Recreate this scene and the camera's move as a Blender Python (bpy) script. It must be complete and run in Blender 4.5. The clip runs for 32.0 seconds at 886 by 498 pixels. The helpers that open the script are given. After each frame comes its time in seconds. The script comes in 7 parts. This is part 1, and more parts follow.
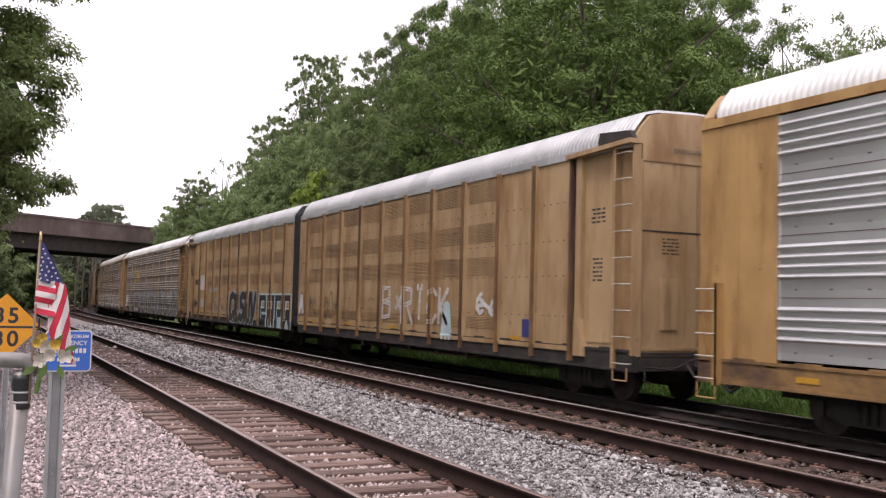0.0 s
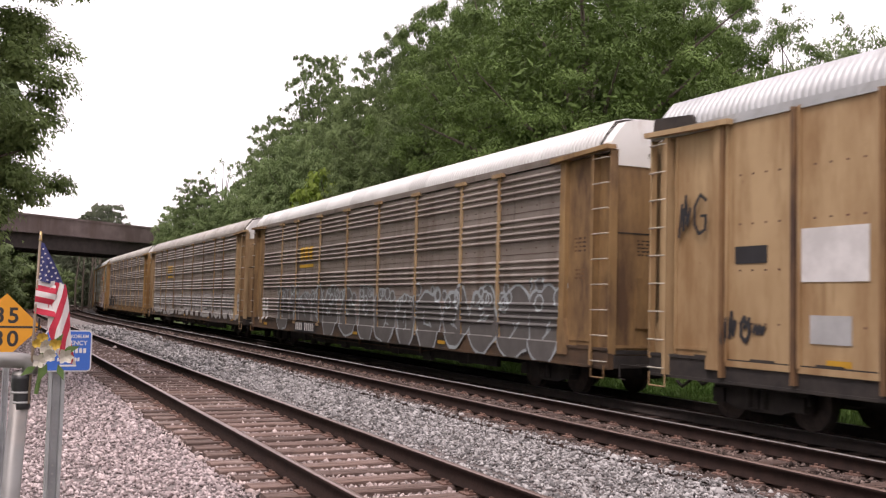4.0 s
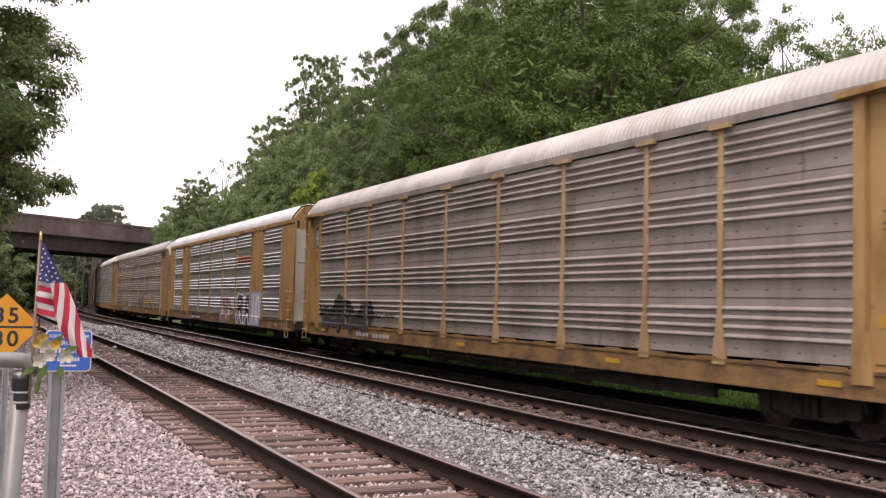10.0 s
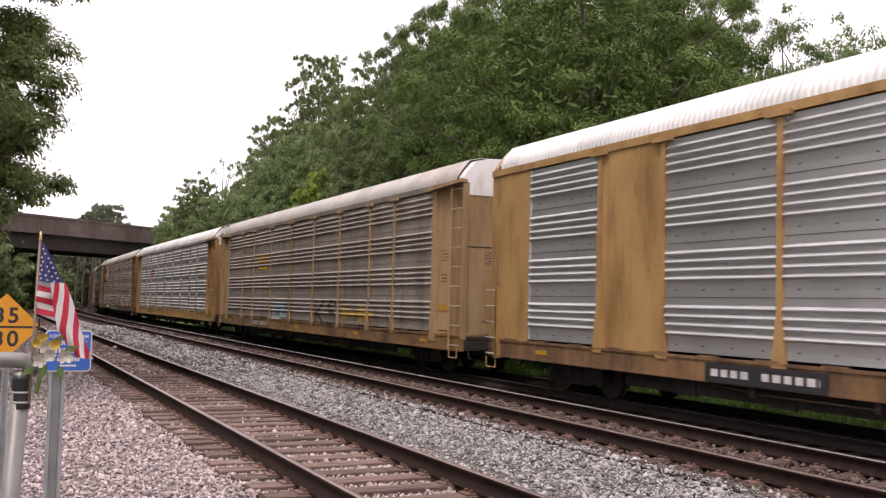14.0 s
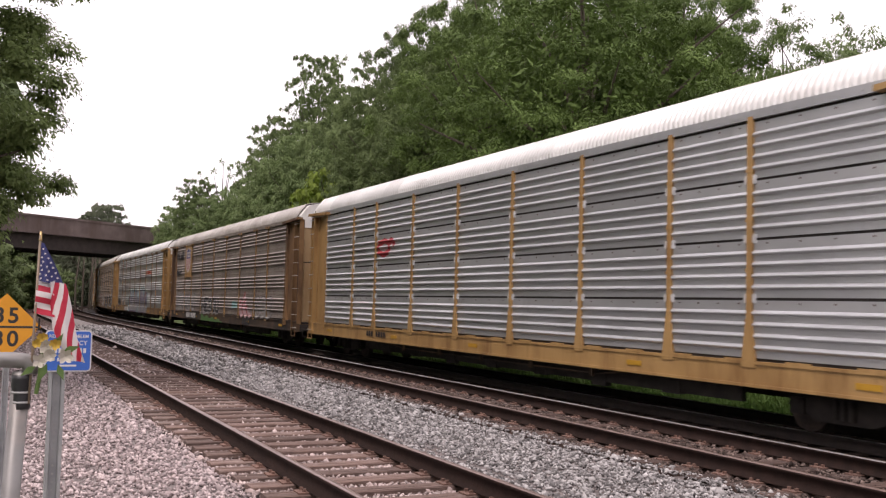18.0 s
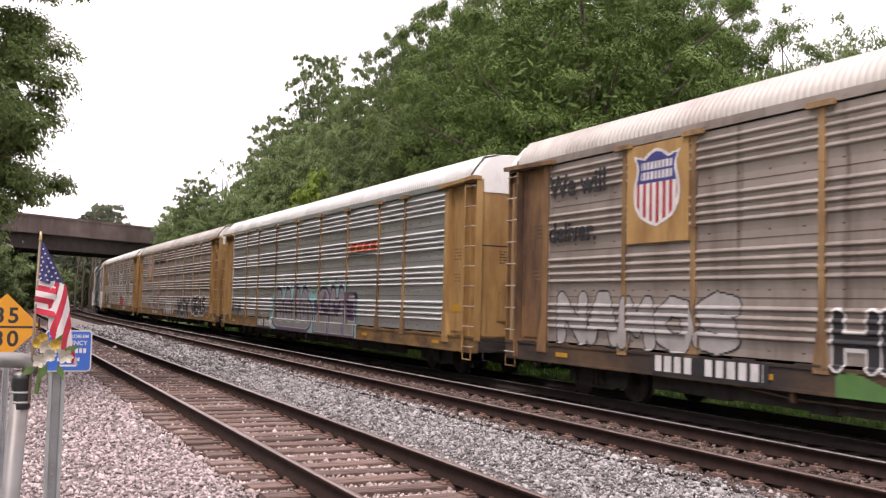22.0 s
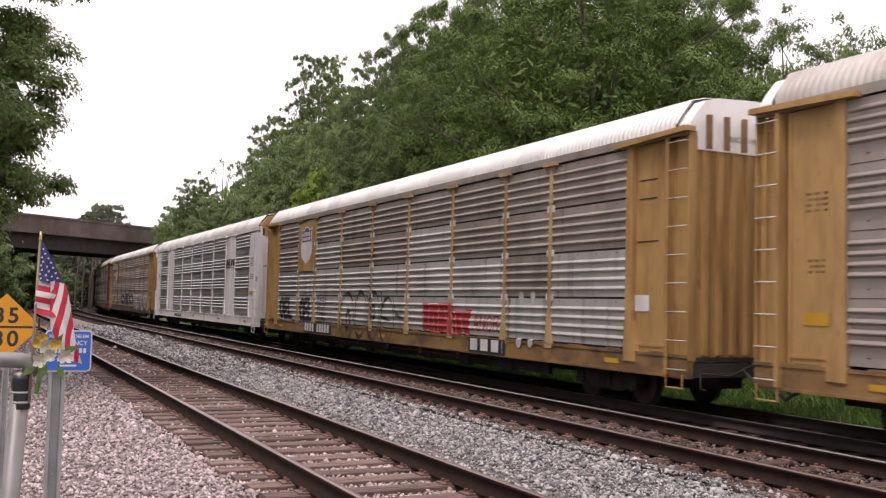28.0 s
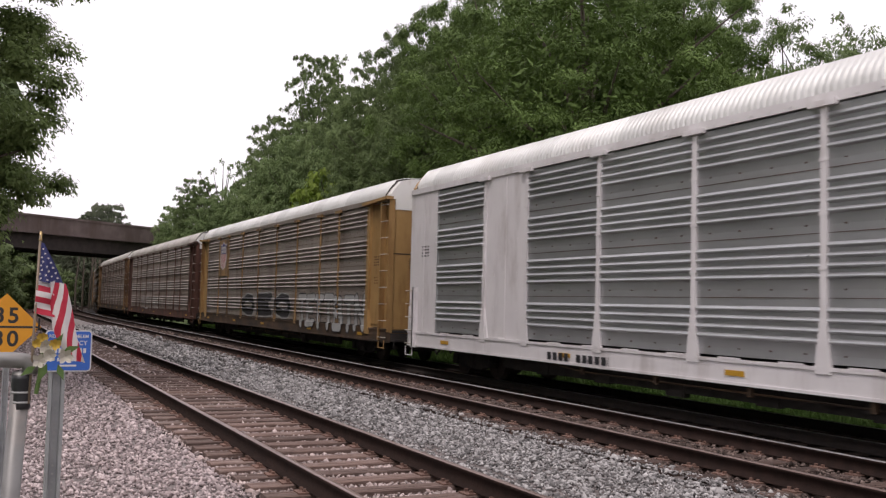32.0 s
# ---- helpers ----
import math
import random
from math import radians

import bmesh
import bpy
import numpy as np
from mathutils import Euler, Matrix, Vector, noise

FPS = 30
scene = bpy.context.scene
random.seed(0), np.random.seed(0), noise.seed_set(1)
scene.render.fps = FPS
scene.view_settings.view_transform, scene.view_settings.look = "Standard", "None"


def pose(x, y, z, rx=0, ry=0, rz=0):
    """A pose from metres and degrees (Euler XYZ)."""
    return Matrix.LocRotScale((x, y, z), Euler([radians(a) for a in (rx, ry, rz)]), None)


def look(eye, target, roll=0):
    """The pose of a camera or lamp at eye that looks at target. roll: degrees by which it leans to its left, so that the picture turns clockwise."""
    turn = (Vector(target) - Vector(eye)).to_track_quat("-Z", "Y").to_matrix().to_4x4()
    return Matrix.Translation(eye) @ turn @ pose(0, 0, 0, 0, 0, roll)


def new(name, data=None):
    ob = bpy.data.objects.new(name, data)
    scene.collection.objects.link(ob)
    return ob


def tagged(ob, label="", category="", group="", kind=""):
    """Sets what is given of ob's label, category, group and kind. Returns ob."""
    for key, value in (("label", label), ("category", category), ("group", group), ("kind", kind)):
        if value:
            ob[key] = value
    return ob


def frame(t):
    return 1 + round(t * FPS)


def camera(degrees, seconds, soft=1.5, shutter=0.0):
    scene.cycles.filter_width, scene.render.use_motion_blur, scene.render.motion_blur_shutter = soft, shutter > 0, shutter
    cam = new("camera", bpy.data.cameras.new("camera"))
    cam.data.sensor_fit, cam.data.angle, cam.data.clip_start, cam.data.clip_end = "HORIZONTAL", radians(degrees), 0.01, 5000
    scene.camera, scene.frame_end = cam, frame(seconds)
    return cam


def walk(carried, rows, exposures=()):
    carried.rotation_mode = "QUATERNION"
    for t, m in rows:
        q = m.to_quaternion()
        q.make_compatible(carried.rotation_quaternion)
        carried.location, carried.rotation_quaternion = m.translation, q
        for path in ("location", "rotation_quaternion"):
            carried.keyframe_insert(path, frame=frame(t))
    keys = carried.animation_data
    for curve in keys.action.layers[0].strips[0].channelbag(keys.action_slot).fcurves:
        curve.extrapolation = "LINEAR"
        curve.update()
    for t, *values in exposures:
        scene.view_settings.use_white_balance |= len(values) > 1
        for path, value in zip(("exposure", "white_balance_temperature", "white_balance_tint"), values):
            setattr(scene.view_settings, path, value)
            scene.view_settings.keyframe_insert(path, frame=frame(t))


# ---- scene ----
cam = camera(49.43, 32.0, soft=1.25, shutter=0.18)
EYE = Vector((-2.974, 0.0, 1.627))
AIM = EYE + Vector((math.sin(radians(25.685)) * math.cos(radians(3.314)), math.cos(radians(25.685)) * math.cos(radians(3.314)), math.sin(radians(3.314))))
STAND = look(EYE, AIM, 1.4537)
EXPOSURES = [(0.0, 0.45), (3.5, 0.45), (7.0, 0.57), (9.0, 0.53), (12.0, 0.45), (14.0, 0.4), (17.0, 0.35), (19.0, 0.3), (21.0, 0.7), (22.5, 0.65), (25.0, 0.45), (28.0, 0.35), (29.5, 0.35), (31.0, -0.08), (32.0, -0.04)]
walk(cam, [(0.0, STAND), (32.0, STAND)], [(t, e, 6450 if t < 0.5 or t > 28.5 else 6650, 21 if t < 28.5 else 17) for t, e in EXPOSURES])

# ---- world, sun ----
SUN_ELEV, SUN_TURN = radians(64), radians(236)
world = bpy.data.worlds.new("overcast_sky")
scene.world = world
world.use_nodes = True
wn, wl = world.node_tree.nodes, world.node_tree.links
sky = wn.new("ShaderNodeTexSky")
sky.sky_type, sky.sun_disc, sky.sun_elevation, sky.sun_rotation = "NISHITA", False, SUN_ELEV, SUN_TURN
sky.air_density, sky.dust_density, sky.ozone_density = 1.0, 6.0, 1.0
cloud = wn.new("ShaderNodeMix")
cloud.data_type = "RGBA"
cloud.inputs[0].default_value = 0.86
cloud.inputs[7].default_value = (10.6, 10.3, 10.4, 1)
wl.new(sky.outputs[0], cloud.inputs[6])
wl.new(cloud.outputs[2], wn["Background"].inputs[0])
wn["Background"].inputs[1].default_value = 0.12
sun = new("sun", bpy.data.lights.new("sun", "SUN"))
sun.data.energy, sun.data.angle, sun.data.color = 1.5, radians(12), (1.0, 0.95, 0.88)
sun.matrix_world = look((0, 0, 0), (-math.sin(SUN_TURN) * math.cos(SUN_ELEV), -math.cos(SUN_TURN) * math.cos(SUN_ELEV), -math.sin(SUN_ELEV)))


# ---- materials ----
def surf(name, c1, c2, scale=3.0, rough=0.7, metal=0.0, bump=0.0, bscale=40.0, stretch=(1, 1, 1), dirt=None, dirt_amount=0.5, dirt_scale=1.2, dirt_stretch=(1, 1, 1), rand=0.0, island=0.0, detail=6.0, spec=0.5, more=(), bands=0.0):
    """Two base colours mixed by noise, a second layer of dirt or wear, grain in the relief, an optional shift per piece."""
    m = bpy.data.materials.new(name)
    m.use_nodes = True
    n, l = m.node_tree.nodes, m.node_tree.links
    b = n["Principled BSDF"]
    tc = n.new("ShaderNodeTexCoord")
    # each object takes its own stretch of the pattern
    own, spread, place = n.new("ShaderNodeObjectInfo"), n.new("ShaderNodeVectorMath"), n.new("ShaderNodeVectorMath")
    spread.operation, place.operation = "SCALE", "ADD"
    spread.inputs[0].default_value = (61.0, 37.0, 23.0)
    l.new(own.outputs["Random"], spread.inputs["Scale"])
    l.new(tc.outputs["Object"], place.inputs[0])
    l.new(spread.outputs[0], place.inputs[1])

    def noise_at(sc, st, det=detail, rg=0.6):
        mp = n.new("ShaderNodeMapping")
        mp.inputs["Scale"].default_value = st
        l.new(place.outputs[0], mp.inputs["Vector"])
        nz = n.new("ShaderNodeTexNoise")
        nz.inputs["Scale"].default_value, nz.inputs["Detail"].default_value, nz.inputs["Roughness"].default_value = sc, det, rg
        l.new(mp.outputs[0], nz.inputs["Vector"])
        return nz

    def mixed(a, bb, fac):
        mx = n.new("ShaderNodeMix")
        mx.data_type = "RGBA"
        for sock, v in ((6, a), (7, bb)):
            if isinstance(v, tuple):
                mx.inputs[sock].default_value = (*v, 1)
            else:
                l.new(v, mx.inputs[sock])
        l.new(fac, mx.inputs[0])
        return mx.outputs[2]

    def ramp(src, lo, hi):
        mr = n.new("ShaderNodeMapRange")
        mr.inputs[1].default_value, mr.inputs[2].default_value = lo, hi
        l.new(src, mr.inputs[0])
        return mr.outputs[0]

    col = mixed(c1, c2, ramp(noise_at(scale, stretch).outputs[0], 0.36, 0.64))
    if dirt:
        lo = 0.72 - dirt_amount * 0.5
        col = mixed(col, dirt, ramp(noise_at(dirt_scale, dirt_stretch, 8.0, 0.65).outputs[0], lo, lo + 0.22))
    for tone, much, sc, st in more:
        lo = 0.72 - much * 0.5
        col = mixed(col, tone, ramp(noise_at(sc, st, 6.0, 0.6).outputs[0], lo, lo + 0.12))
    if bands:
        # sheets laid side by side along the car, each weathered a little differently
        sep, fl, wh, hs, mr = (n.new(q) for q in ("ShaderNodeSeparateXYZ", "ShaderNodeMath", "ShaderNodeTexWhiteNoise", "ShaderNodeHueSaturation", "ShaderNodeMapRange"))
        fl.operation, fl.inputs[1].default_value, wh.noise_dimensions = "SNAP", 1.22, "1D"
        l.new(place.outputs[0], sep.inputs[0])
        l.new(sep.outputs[1], fl.inputs[0])
        l.new(fl.outputs[0], wh.inputs["W"])
        mr.inputs[3].default_value, mr.inputs[4].default_value = 1 - bands, 1 + bands
        l.new(wh.outputs["Value"], mr.inputs[0])
        l.new(mr.outputs[0], hs.inputs["Value"])
        l.new(col, hs.inputs["Color"])
        col = hs.outputs[0]
    for amount, node, sock in ((rand, "ShaderNodeObjectInfo", "Random"), (island, "ShaderNodeNewGeometry", "Random Per Island")):
        if amount:
            inf = n.new(node)
            hsv = n.new("ShaderNodeHueSaturation")
            mr = n.new("ShaderNodeMapRange")
            mr.inputs[3].default_value, mr.inputs[4].default_value = 1 - amount, 1 + amount
            l.new(inf.outputs[sock], mr.inputs[0])
            l.new(mr.outputs[0], hsv.inputs["Value"])
            l.new(col, hsv.inputs["Color"])
            col = hsv.outputs[0]
    l.new(col, b.inputs["Base Color"])
    b.inputs["Metallic"].default_value = metal
    b.inputs["Specular IOR Level"].default_value = spec
    mr = n.new("ShaderNodeMapRange")
    vary = 0.1 * (1 - 0.75 * metal)
    mr.inputs[3].default_value, mr.inputs[4].default_value = max(0.05, rough - vary), min(1, rough + vary)
    l.new(noise_at(scale * 3, stretch, 4).outputs[0], mr.inputs[0])
    l.new(mr.outputs[0], b.inputs["Roughness"])
    if bump:
        bp = n.new("ShaderNodeBump")
        bp.inputs["Strength"].default_value, bp.inputs["Distance"].default_value = bump, 0.02
        l.new(noise_at(bscale, (1, 1, 1), 5).outputs[0], bp.inputs["Height"])
        l.new(bp.outputs[0], b.inputs["Normal"])
    return m


def leafy(name, c1, c2, trans=0.28):
    m = surf(name, c1, c2, 0.35, 0.6, island=0.16, spec=0.2)
    n, l = m.node_tree.nodes, m.node_tree.links
    b = n["Principled BSDF"]
    tr, mx = n.new("ShaderNodeBsdfTranslucent"), n.new("ShaderNodeMixShader")
    l.new(b.inputs["Base Color"].links[0].from_socket, tr.inputs[0])
    mx.inputs[0].default_value = trans
    l.new(b.outputs[0], mx.inputs[1])
    l.new(tr.outputs[0], mx.inputs[2])
    l.new(mx.outputs[0], n["Material Output"].inputs[0])
    return m


M_GRAVEL = surf("crushed_stone_bed", (0.18, 0.154, 0.149), (0.324, 0.288, 0.278), 22, 0.95, bump=1.0, bscale=28, dirt=(0.10, 0.075, 0.065), dirt_amount=0.45, dirt_scale=0.9)
M_STONE = surf("crushed_stone", (0.342, 0.28, 0.276), (0.433, 0.364, 0.358), 5, 0.95, island=0.5, spec=0.2)
M_STONEG = surf("grey_crushed_stone", (0.219, 0.209, 0.206), (0.312, 0.299, 0.295), 5, 0.95, island=0.72, spec=0.25)
M_STONEC = surf("dusty_crushed_stone", (0.296, 0.232, 0.215), (0.445, 0.371, 0.353), 5, 0.95, island=0.5, spec=0.2)
# brown stone beside the train's track, its colour deepened for the train's shade
M_STONEB = surf("brown_stained_shade_stone", (0.021, 0.014, 0.012), (0.038, 0.027, 0.024), 5, 0.95, island=0.6, spec=0.2)
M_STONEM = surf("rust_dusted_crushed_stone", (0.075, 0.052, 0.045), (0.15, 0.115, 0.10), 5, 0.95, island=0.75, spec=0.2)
# stone and rail under the train: its shade is put into the colour
M_STONED = surf("train_shade_stone", (0.014, 0.009, 0.008), (0.035, 0.024, 0.020), 5, 0.95, island=0.6, spec=0.2)
M_RAILDARK = surf("train_shade_rail_steel", (0.014, 0.010, 0.009), (0.03, 0.02, 0.016), 6, 0.85)
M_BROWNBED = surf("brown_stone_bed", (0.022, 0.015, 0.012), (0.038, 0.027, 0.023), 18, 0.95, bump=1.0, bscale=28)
# bed under the train, near black to stand in for its shade
M_DARKBED = surf("train_shade_stone_bed", (0.01, 0.006, 0.006), (0.023, 0.017, 0.014), 14, 0.95, bump=1.0, bscale=26)
M_TIE = surf("weathered_creosote_wood", (0.095, 0.06, 0.049), (0.185, 0.125, 0.105), 3, 0.9, bump=0.6, bscale=30, stretch=(1, 9, 9), dirt=(0.22, 0.17, 0.15), dirt_amount=0.35, rand=0.3)
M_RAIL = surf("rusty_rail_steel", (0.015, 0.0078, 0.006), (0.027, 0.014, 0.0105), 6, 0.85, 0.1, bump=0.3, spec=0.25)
M_RAILTOP = surf("polished_rail_head", (0.39, 0.367, 0.36), (0.495, 0.473, 0.465), 8, 0.32, 0.9, stretch=(1, 0.1, 1))
# darker tie wood; on the train's track this includes its shade
M_TIED = surf("dark_tie_wood", (0.045, 0.027, 0.021), (0.085, 0.052, 0.042), 3, 0.9, bump=0.6, bscale=30, stretch=(1, 9, 9), rand=0.3)
M_RAILDULL = surf("dull_worn_rail_head", (0.22, 0.15, 0.13), (0.30, 0.215, 0.19), 8, 0.34, 0.7, stretch=(1, 0.1, 1))
M_PLATE = surf("rusty_tie_plate", (0.125, 0.07, 0.053), (0.19, 0.11, 0.085), 20, 0.9, bump=0.4, rand=0.2)
M_GRASS = surf("grass_ground", (0.05, 0.085, 0.022), (0.09, 0.13, 0.04), 1.5, 0.95, bump=0.8, bscale=18, dirt=(0.10, 0.085, 0.05), dirt_amount=0.3)
M_BLADE = leafy("grass_blade", (0.085, 0.155, 0.036), (0.13, 0.21, 0.058), 0.4)
M_LEAF = leafy("walnut_leaf", (0.077, 0.122, 0.029), (0.121, 0.184, 0.046), 0.10)
M_LEAFD = leafy("dark_leaf", (0.115, 0.16, 0.06), (0.17, 0.225, 0.09), 0.28)
M_LEAFY = leafy("yellow_green_leaf", (0.19, 0.26, 0.045), (0.25, 0.33, 0.065), 0.35)
# paler green, with some of the distance haze put into the colour
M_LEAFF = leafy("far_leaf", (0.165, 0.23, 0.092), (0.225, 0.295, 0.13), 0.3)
M_LEAFO = leafy("small_roadside_leaf", (0.12, 0.165, 0.055), (0.2, 0.262, 0.095), 0.5)
# greyed leaf colour that stands in for haze beyond the bridge
M_LEAFH = leafy("haze_tinted_leaf", (0.135, 0.16, 0.10), (0.18, 0.205, 0.135))
M_BARK = surf("bark", (0.07, 0.055, 0.042), (0.14, 0.115, 0.09), 6, 0.95, bump=0.8, stretch=(4, 4, 0.6))
M_FASCIA = surf("brown_stained_bridge_fascia", (0.115, 0.083, 0.077), (0.165, 0.125, 0.117), 0.7, 0.9, bump=0.3, dirt=(0.10, 0.07, 0.06), dirt_amount=0.5, dirt_scale=0.5, dirt_stretch=(1, 1, 0.2))
M_GIRDER = surf("dark_rusty_girder", (0.03, 0.022, 0.02), (0.05, 0.036, 0.032), 1.2, 0.8, 0.1)
M_CONC = surf("bridge_concrete", (0.22, 0.20, 0.18), (0.32, 0.29, 0.27), 1.5, 0.95, bump=0.4)
M_UNDER = surf("grimy_black_underframe", (0.018, 0.015, 0.014), (0.04, 0.032, 0.028), 3, 0.85, bump=0.3)
M_RUNG = surf("worn_bare_rung_steel", (0.42, 0.37, 0.31), (0.55, 0.50, 0.44), 9, 0.5, 0.4)
M_WHEEL = surf("dark_wheel_steel", (0.03, 0.024, 0.021), (0.07, 0.05, 0.042), 6, 0.7, 0.4)
M_BLACK = surf("black_rubber_bellows", (0.012, 0.011, 0.012), (0.03, 0.027, 0.028), 4, 0.75)

YEL = {
    "clean": surf("yellow_car_paint", (0.355, 0.214, 0.082), (0.415, 0.255, 0.10), 1.2, 0.5, dirt=(0.22, 0.115, 0.04), dirt_amount=0.5, dirt_scale=1.6, dirt_stretch=(1, 1, 0.25), bump=0.05, more=(((0.115, 0.05, 0.022), 0.10, 5.0, (1, 1, 0.5)), ((0.23, 0.135, 0.06), 0.22, 3.0, (1, 1, 0.07)))),
    "tan": surf("faded_tan_yellow_paint", (0.375, 0.255, 0.135), (0.43, 0.3, 0.165), 1.0, 0.6, dirt=(0.25, 0.145, 0.065), dirt_amount=0.55, dirt_scale=1.4, dirt_stretch=(1, 1, 0.25), bump=0.05, more=(((0.115, 0.05, 0.022), 0.10, 5.0, (1, 1, 0.5)), ((0.23, 0.135, 0.06), 0.22, 3.0, (1, 1, 0.07)))),
    "dirty": surf("grimy_yellow_paint", (0.277, 0.168, 0.071), (0.336, 0.21, 0.092), 1.2, 0.65, dirt=(0.11, 0.062, 0.034), dirt_amount=0.6, dirt_scale=1.5, dirt_stretch=(1, 1, 0.3), bump=0.08, more=(((0.115, 0.05, 0.022), 0.10, 5.0, (1, 1, 0.5)), ((0.23, 0.135, 0.06), 0.22, 3.0, (1, 1, 0.07)))),
    "sill": surf("brown_stained_sill_paint", (0.19, 0.105, 0.037), (0.26, 0.15, 0.053), 1.3, 0.7, dirt=(0.075, 0.045, 0.03), dirt_amount=0.55, dirt_scale=2.2, dirt_stretch=(1, 0.5, 1), bump=0.08, more=(((0.115, 0.05, 0.022), 0.10, 5.0, (1, 1, 0.5)), ((0.23, 0.135, 0.06), 0.22, 3.0, (1, 1, 0.07)))),
    "cream": surf("cream_door_paint", (0.50, 0.46, 0.39), (0.57, 0.53, 0.46), 1.0, 0.55, dirt=(0.36, 0.31, 0.25), dirt_amount=0.4, dirt_stretch=(1, 1, 0.3)),
    "grime": surf("grimy_dark_brown_paint", (0.075, 0.043, 0.024), (0.12, 0.07, 0.036), 1.3, 0.8, dirt=(0.03, 0.022, 0.018), dirt_amount=0.65, dirt_scale=1.0, dirt_stretch=(1, 0.4, 1), bump=0.1),
    "rust": surf("rust_brown_paint", (0.185, 0.10, 0.042), (0.245, 0.137, 0.058), 1.3, 0.75, dirt=(0.065, 0.035, 0.024), dirt_amount=0.6, dirt_stretch=(1, 1, 0.3), bump=0.1, more=(((0.115, 0.05, 0.022), 0.10, 5.0, (1, 1, 0.5)), ((0.23, 0.135, 0.06), 0.22, 3.0, (1, 1, 0.07)))),
    "oxide": surf("dark_red_oxide_paint", (0.085, 0.036, 0.025), (0.128, 0.053, 0.038), 1.3, 0.75, dirt=(0.05, 0.03, 0.024), dirt_amount=0.55, dirt_stretch=(1, 1, 0.3), bump=0.1),
    "hood": surf("white_hood_paint", (0.74, 0.735, 0.71), (0.80, 0.79, 0.765), 1.0, 0.5, dirt=(0.52, 0.46, 0.41), dirt_amount=0.35, dirt_scale=1.6, dirt_stretch=(1, 1, 0.3)),
    "white": surf("white_car_paint", (0.66, 0.63, 0.635), (0.72, 0.69, 0.695), 1.0, 0.5, dirt=(0.46, 0.42, 0.41), dirt_amount=0.4, dirt_scale=1.2, dirt_stretch=(1, 1, 0.3)),
}


def panel_mat(name, c1, c2, metal, rough, dirt, amount, streak=0.4, rust=0.08):
    dark = tuple(v * 0.62 for v in dirt)
    return surf(name, c1, c2, 1.1, rough, metal, dirt=dirt, dirt_amount=amount, dirt_scale=0.9, dirt_stretch=(1, 1.6, 0.35), stretch=(1, 0.6, 1), rand=0.08, more=((dark, streak, 3.6, (1, 1, 0.06)), ((0.16, 0.085, 0.05), rust, 2.6, (1, 1, 0.3))))


PAN = {
    "silver": panel_mat("galvanised_panel", (0.50, 0.507, 0.522), (0.57, 0.577, 0.592), 0.64, 0.40, (0.45, 0.45, 0.46), 0.25, 0.04, 0.0),
    "grey": panel_mat("weathered_grey_panel", (0.56, 0.56, 0.563), (0.64, 0.64, 0.642), 0.74, 0.31, (0.50, 0.495, 0.485), 0.3, 0.08, 0.0),
    "slate": panel_mat("slate_grey_panel", (0.44, 0.445, 0.455), (0.50, 0.505, 0.515), 0.66, 0.30, (0.50, 0.50, 0.50), 0.25, 0.04, 0.0),
    "brown": panel_mat("grimy_brown_grey_panel", (0.285, 0.245, 0.218), (0.35, 0.305, 0.275), 0.35, 0.46, (0.20, 0.16, 0.138), 0.45, 0.2, 0.05),
    "dark": panel_mat("dark_grimy_panel", (0.25, 0.208, 0.182), (0.31, 0.265, 0.235), 0.32, 0.48, (0.17, 0.128, 0.105), 0.45, 0.2, 0.10),
    "white": panel_mat("pale_replacement_panel", (0.44, 0.43, 0.42), (0.53, 0.52, 0.505), 0.35, 0.40, (0.34, 0.32, 0.30), 0.4, 0.3, 0.0),
}
ROOF = {
    "white": surf("bright_galvanised_roof", (0.66, 0.66, 0.645), (0.74, 0.735, 0.72), 0.5, 0.45, 0.15, dirt=(0.58, 0.56, 0.54), dirt_amount=0.4, dirt_scale=0.7, bands=0.12),
    "pale": surf("pale_dusty_roof", (0.46, 0.435, 0.405), (0.54, 0.51, 0.475), 0.5, 0.55, 0.15, dirt=(0.36, 0.31, 0.28), dirt_amount=0.45, dirt_scale=0.7, bands=0.09),
    "grey": surf("grey_galvanised_roof", (0.42, 0.43, 0.44), (0.50, 0.51, 0.52), 0.5, 0.5, 0.3, dirt=(0.31, 0.30, 0.30), dirt_amount=0.4, dirt_scale=0.7, bands=0.12),
}


def paint(name, c, rough=0.6):
    d = tuple(v * 0.78 for v in c)
    return surf(name, c, d, 2.2, rough, dirt=tuple(v * 0.6 + 0.03 for v in c), dirt_amount=0.3, dirt_scale=1.5)


P_WHITE = paint("white_paint", (0.66, 0.64, 0.63))
P_PALE = paint("pale_latch_metal", (0.6, 0.6, 0.6))
P_GREY = paint("pale_grey_paint", (0.42, 0.42, 0.42))
P_BLUEGREY = paint("blue_grey_spray", (0.38, 0.42, 0.44))
P_BLACK = paint("black_paint", (0.025, 0.024, 0.028))
P_SOFTBLACK = paint("worn_black_lettering", (0.10, 0.09, 0.085))
P_TEAL = paint("teal_spray", (0.27, 0.50, 0.50))
P_PURPLE = paint("purple_spray", (0.10, 0.065, 0.13))
P_LILAC = paint("lilac_spray", (0.36, 0.33, 0.55))
P_RED = paint("red_paint", (0.42, 0.045, 0.055))
P_MAROON = paint("maroon_spray", (0.22, 0.07, 0.075))
P_ORANGERED = paint("orange_red_paint", (0.55, 0.10, 0.035))
P_PINK = paint("pink_spray", (0.58, 0.40, 0.42))
P_GREEN = paint("green_spray", (0.08, 0.19, 0.05))
P_GOLD = paint("golden_yellow_paint", (0.60, 0.36, 0.03))
P_BLUE = paint("sign_blue", (0.035, 0.13, 0.50))
P_NAVY = paint("navy_paint", (0.045, 0.05, 0.20))
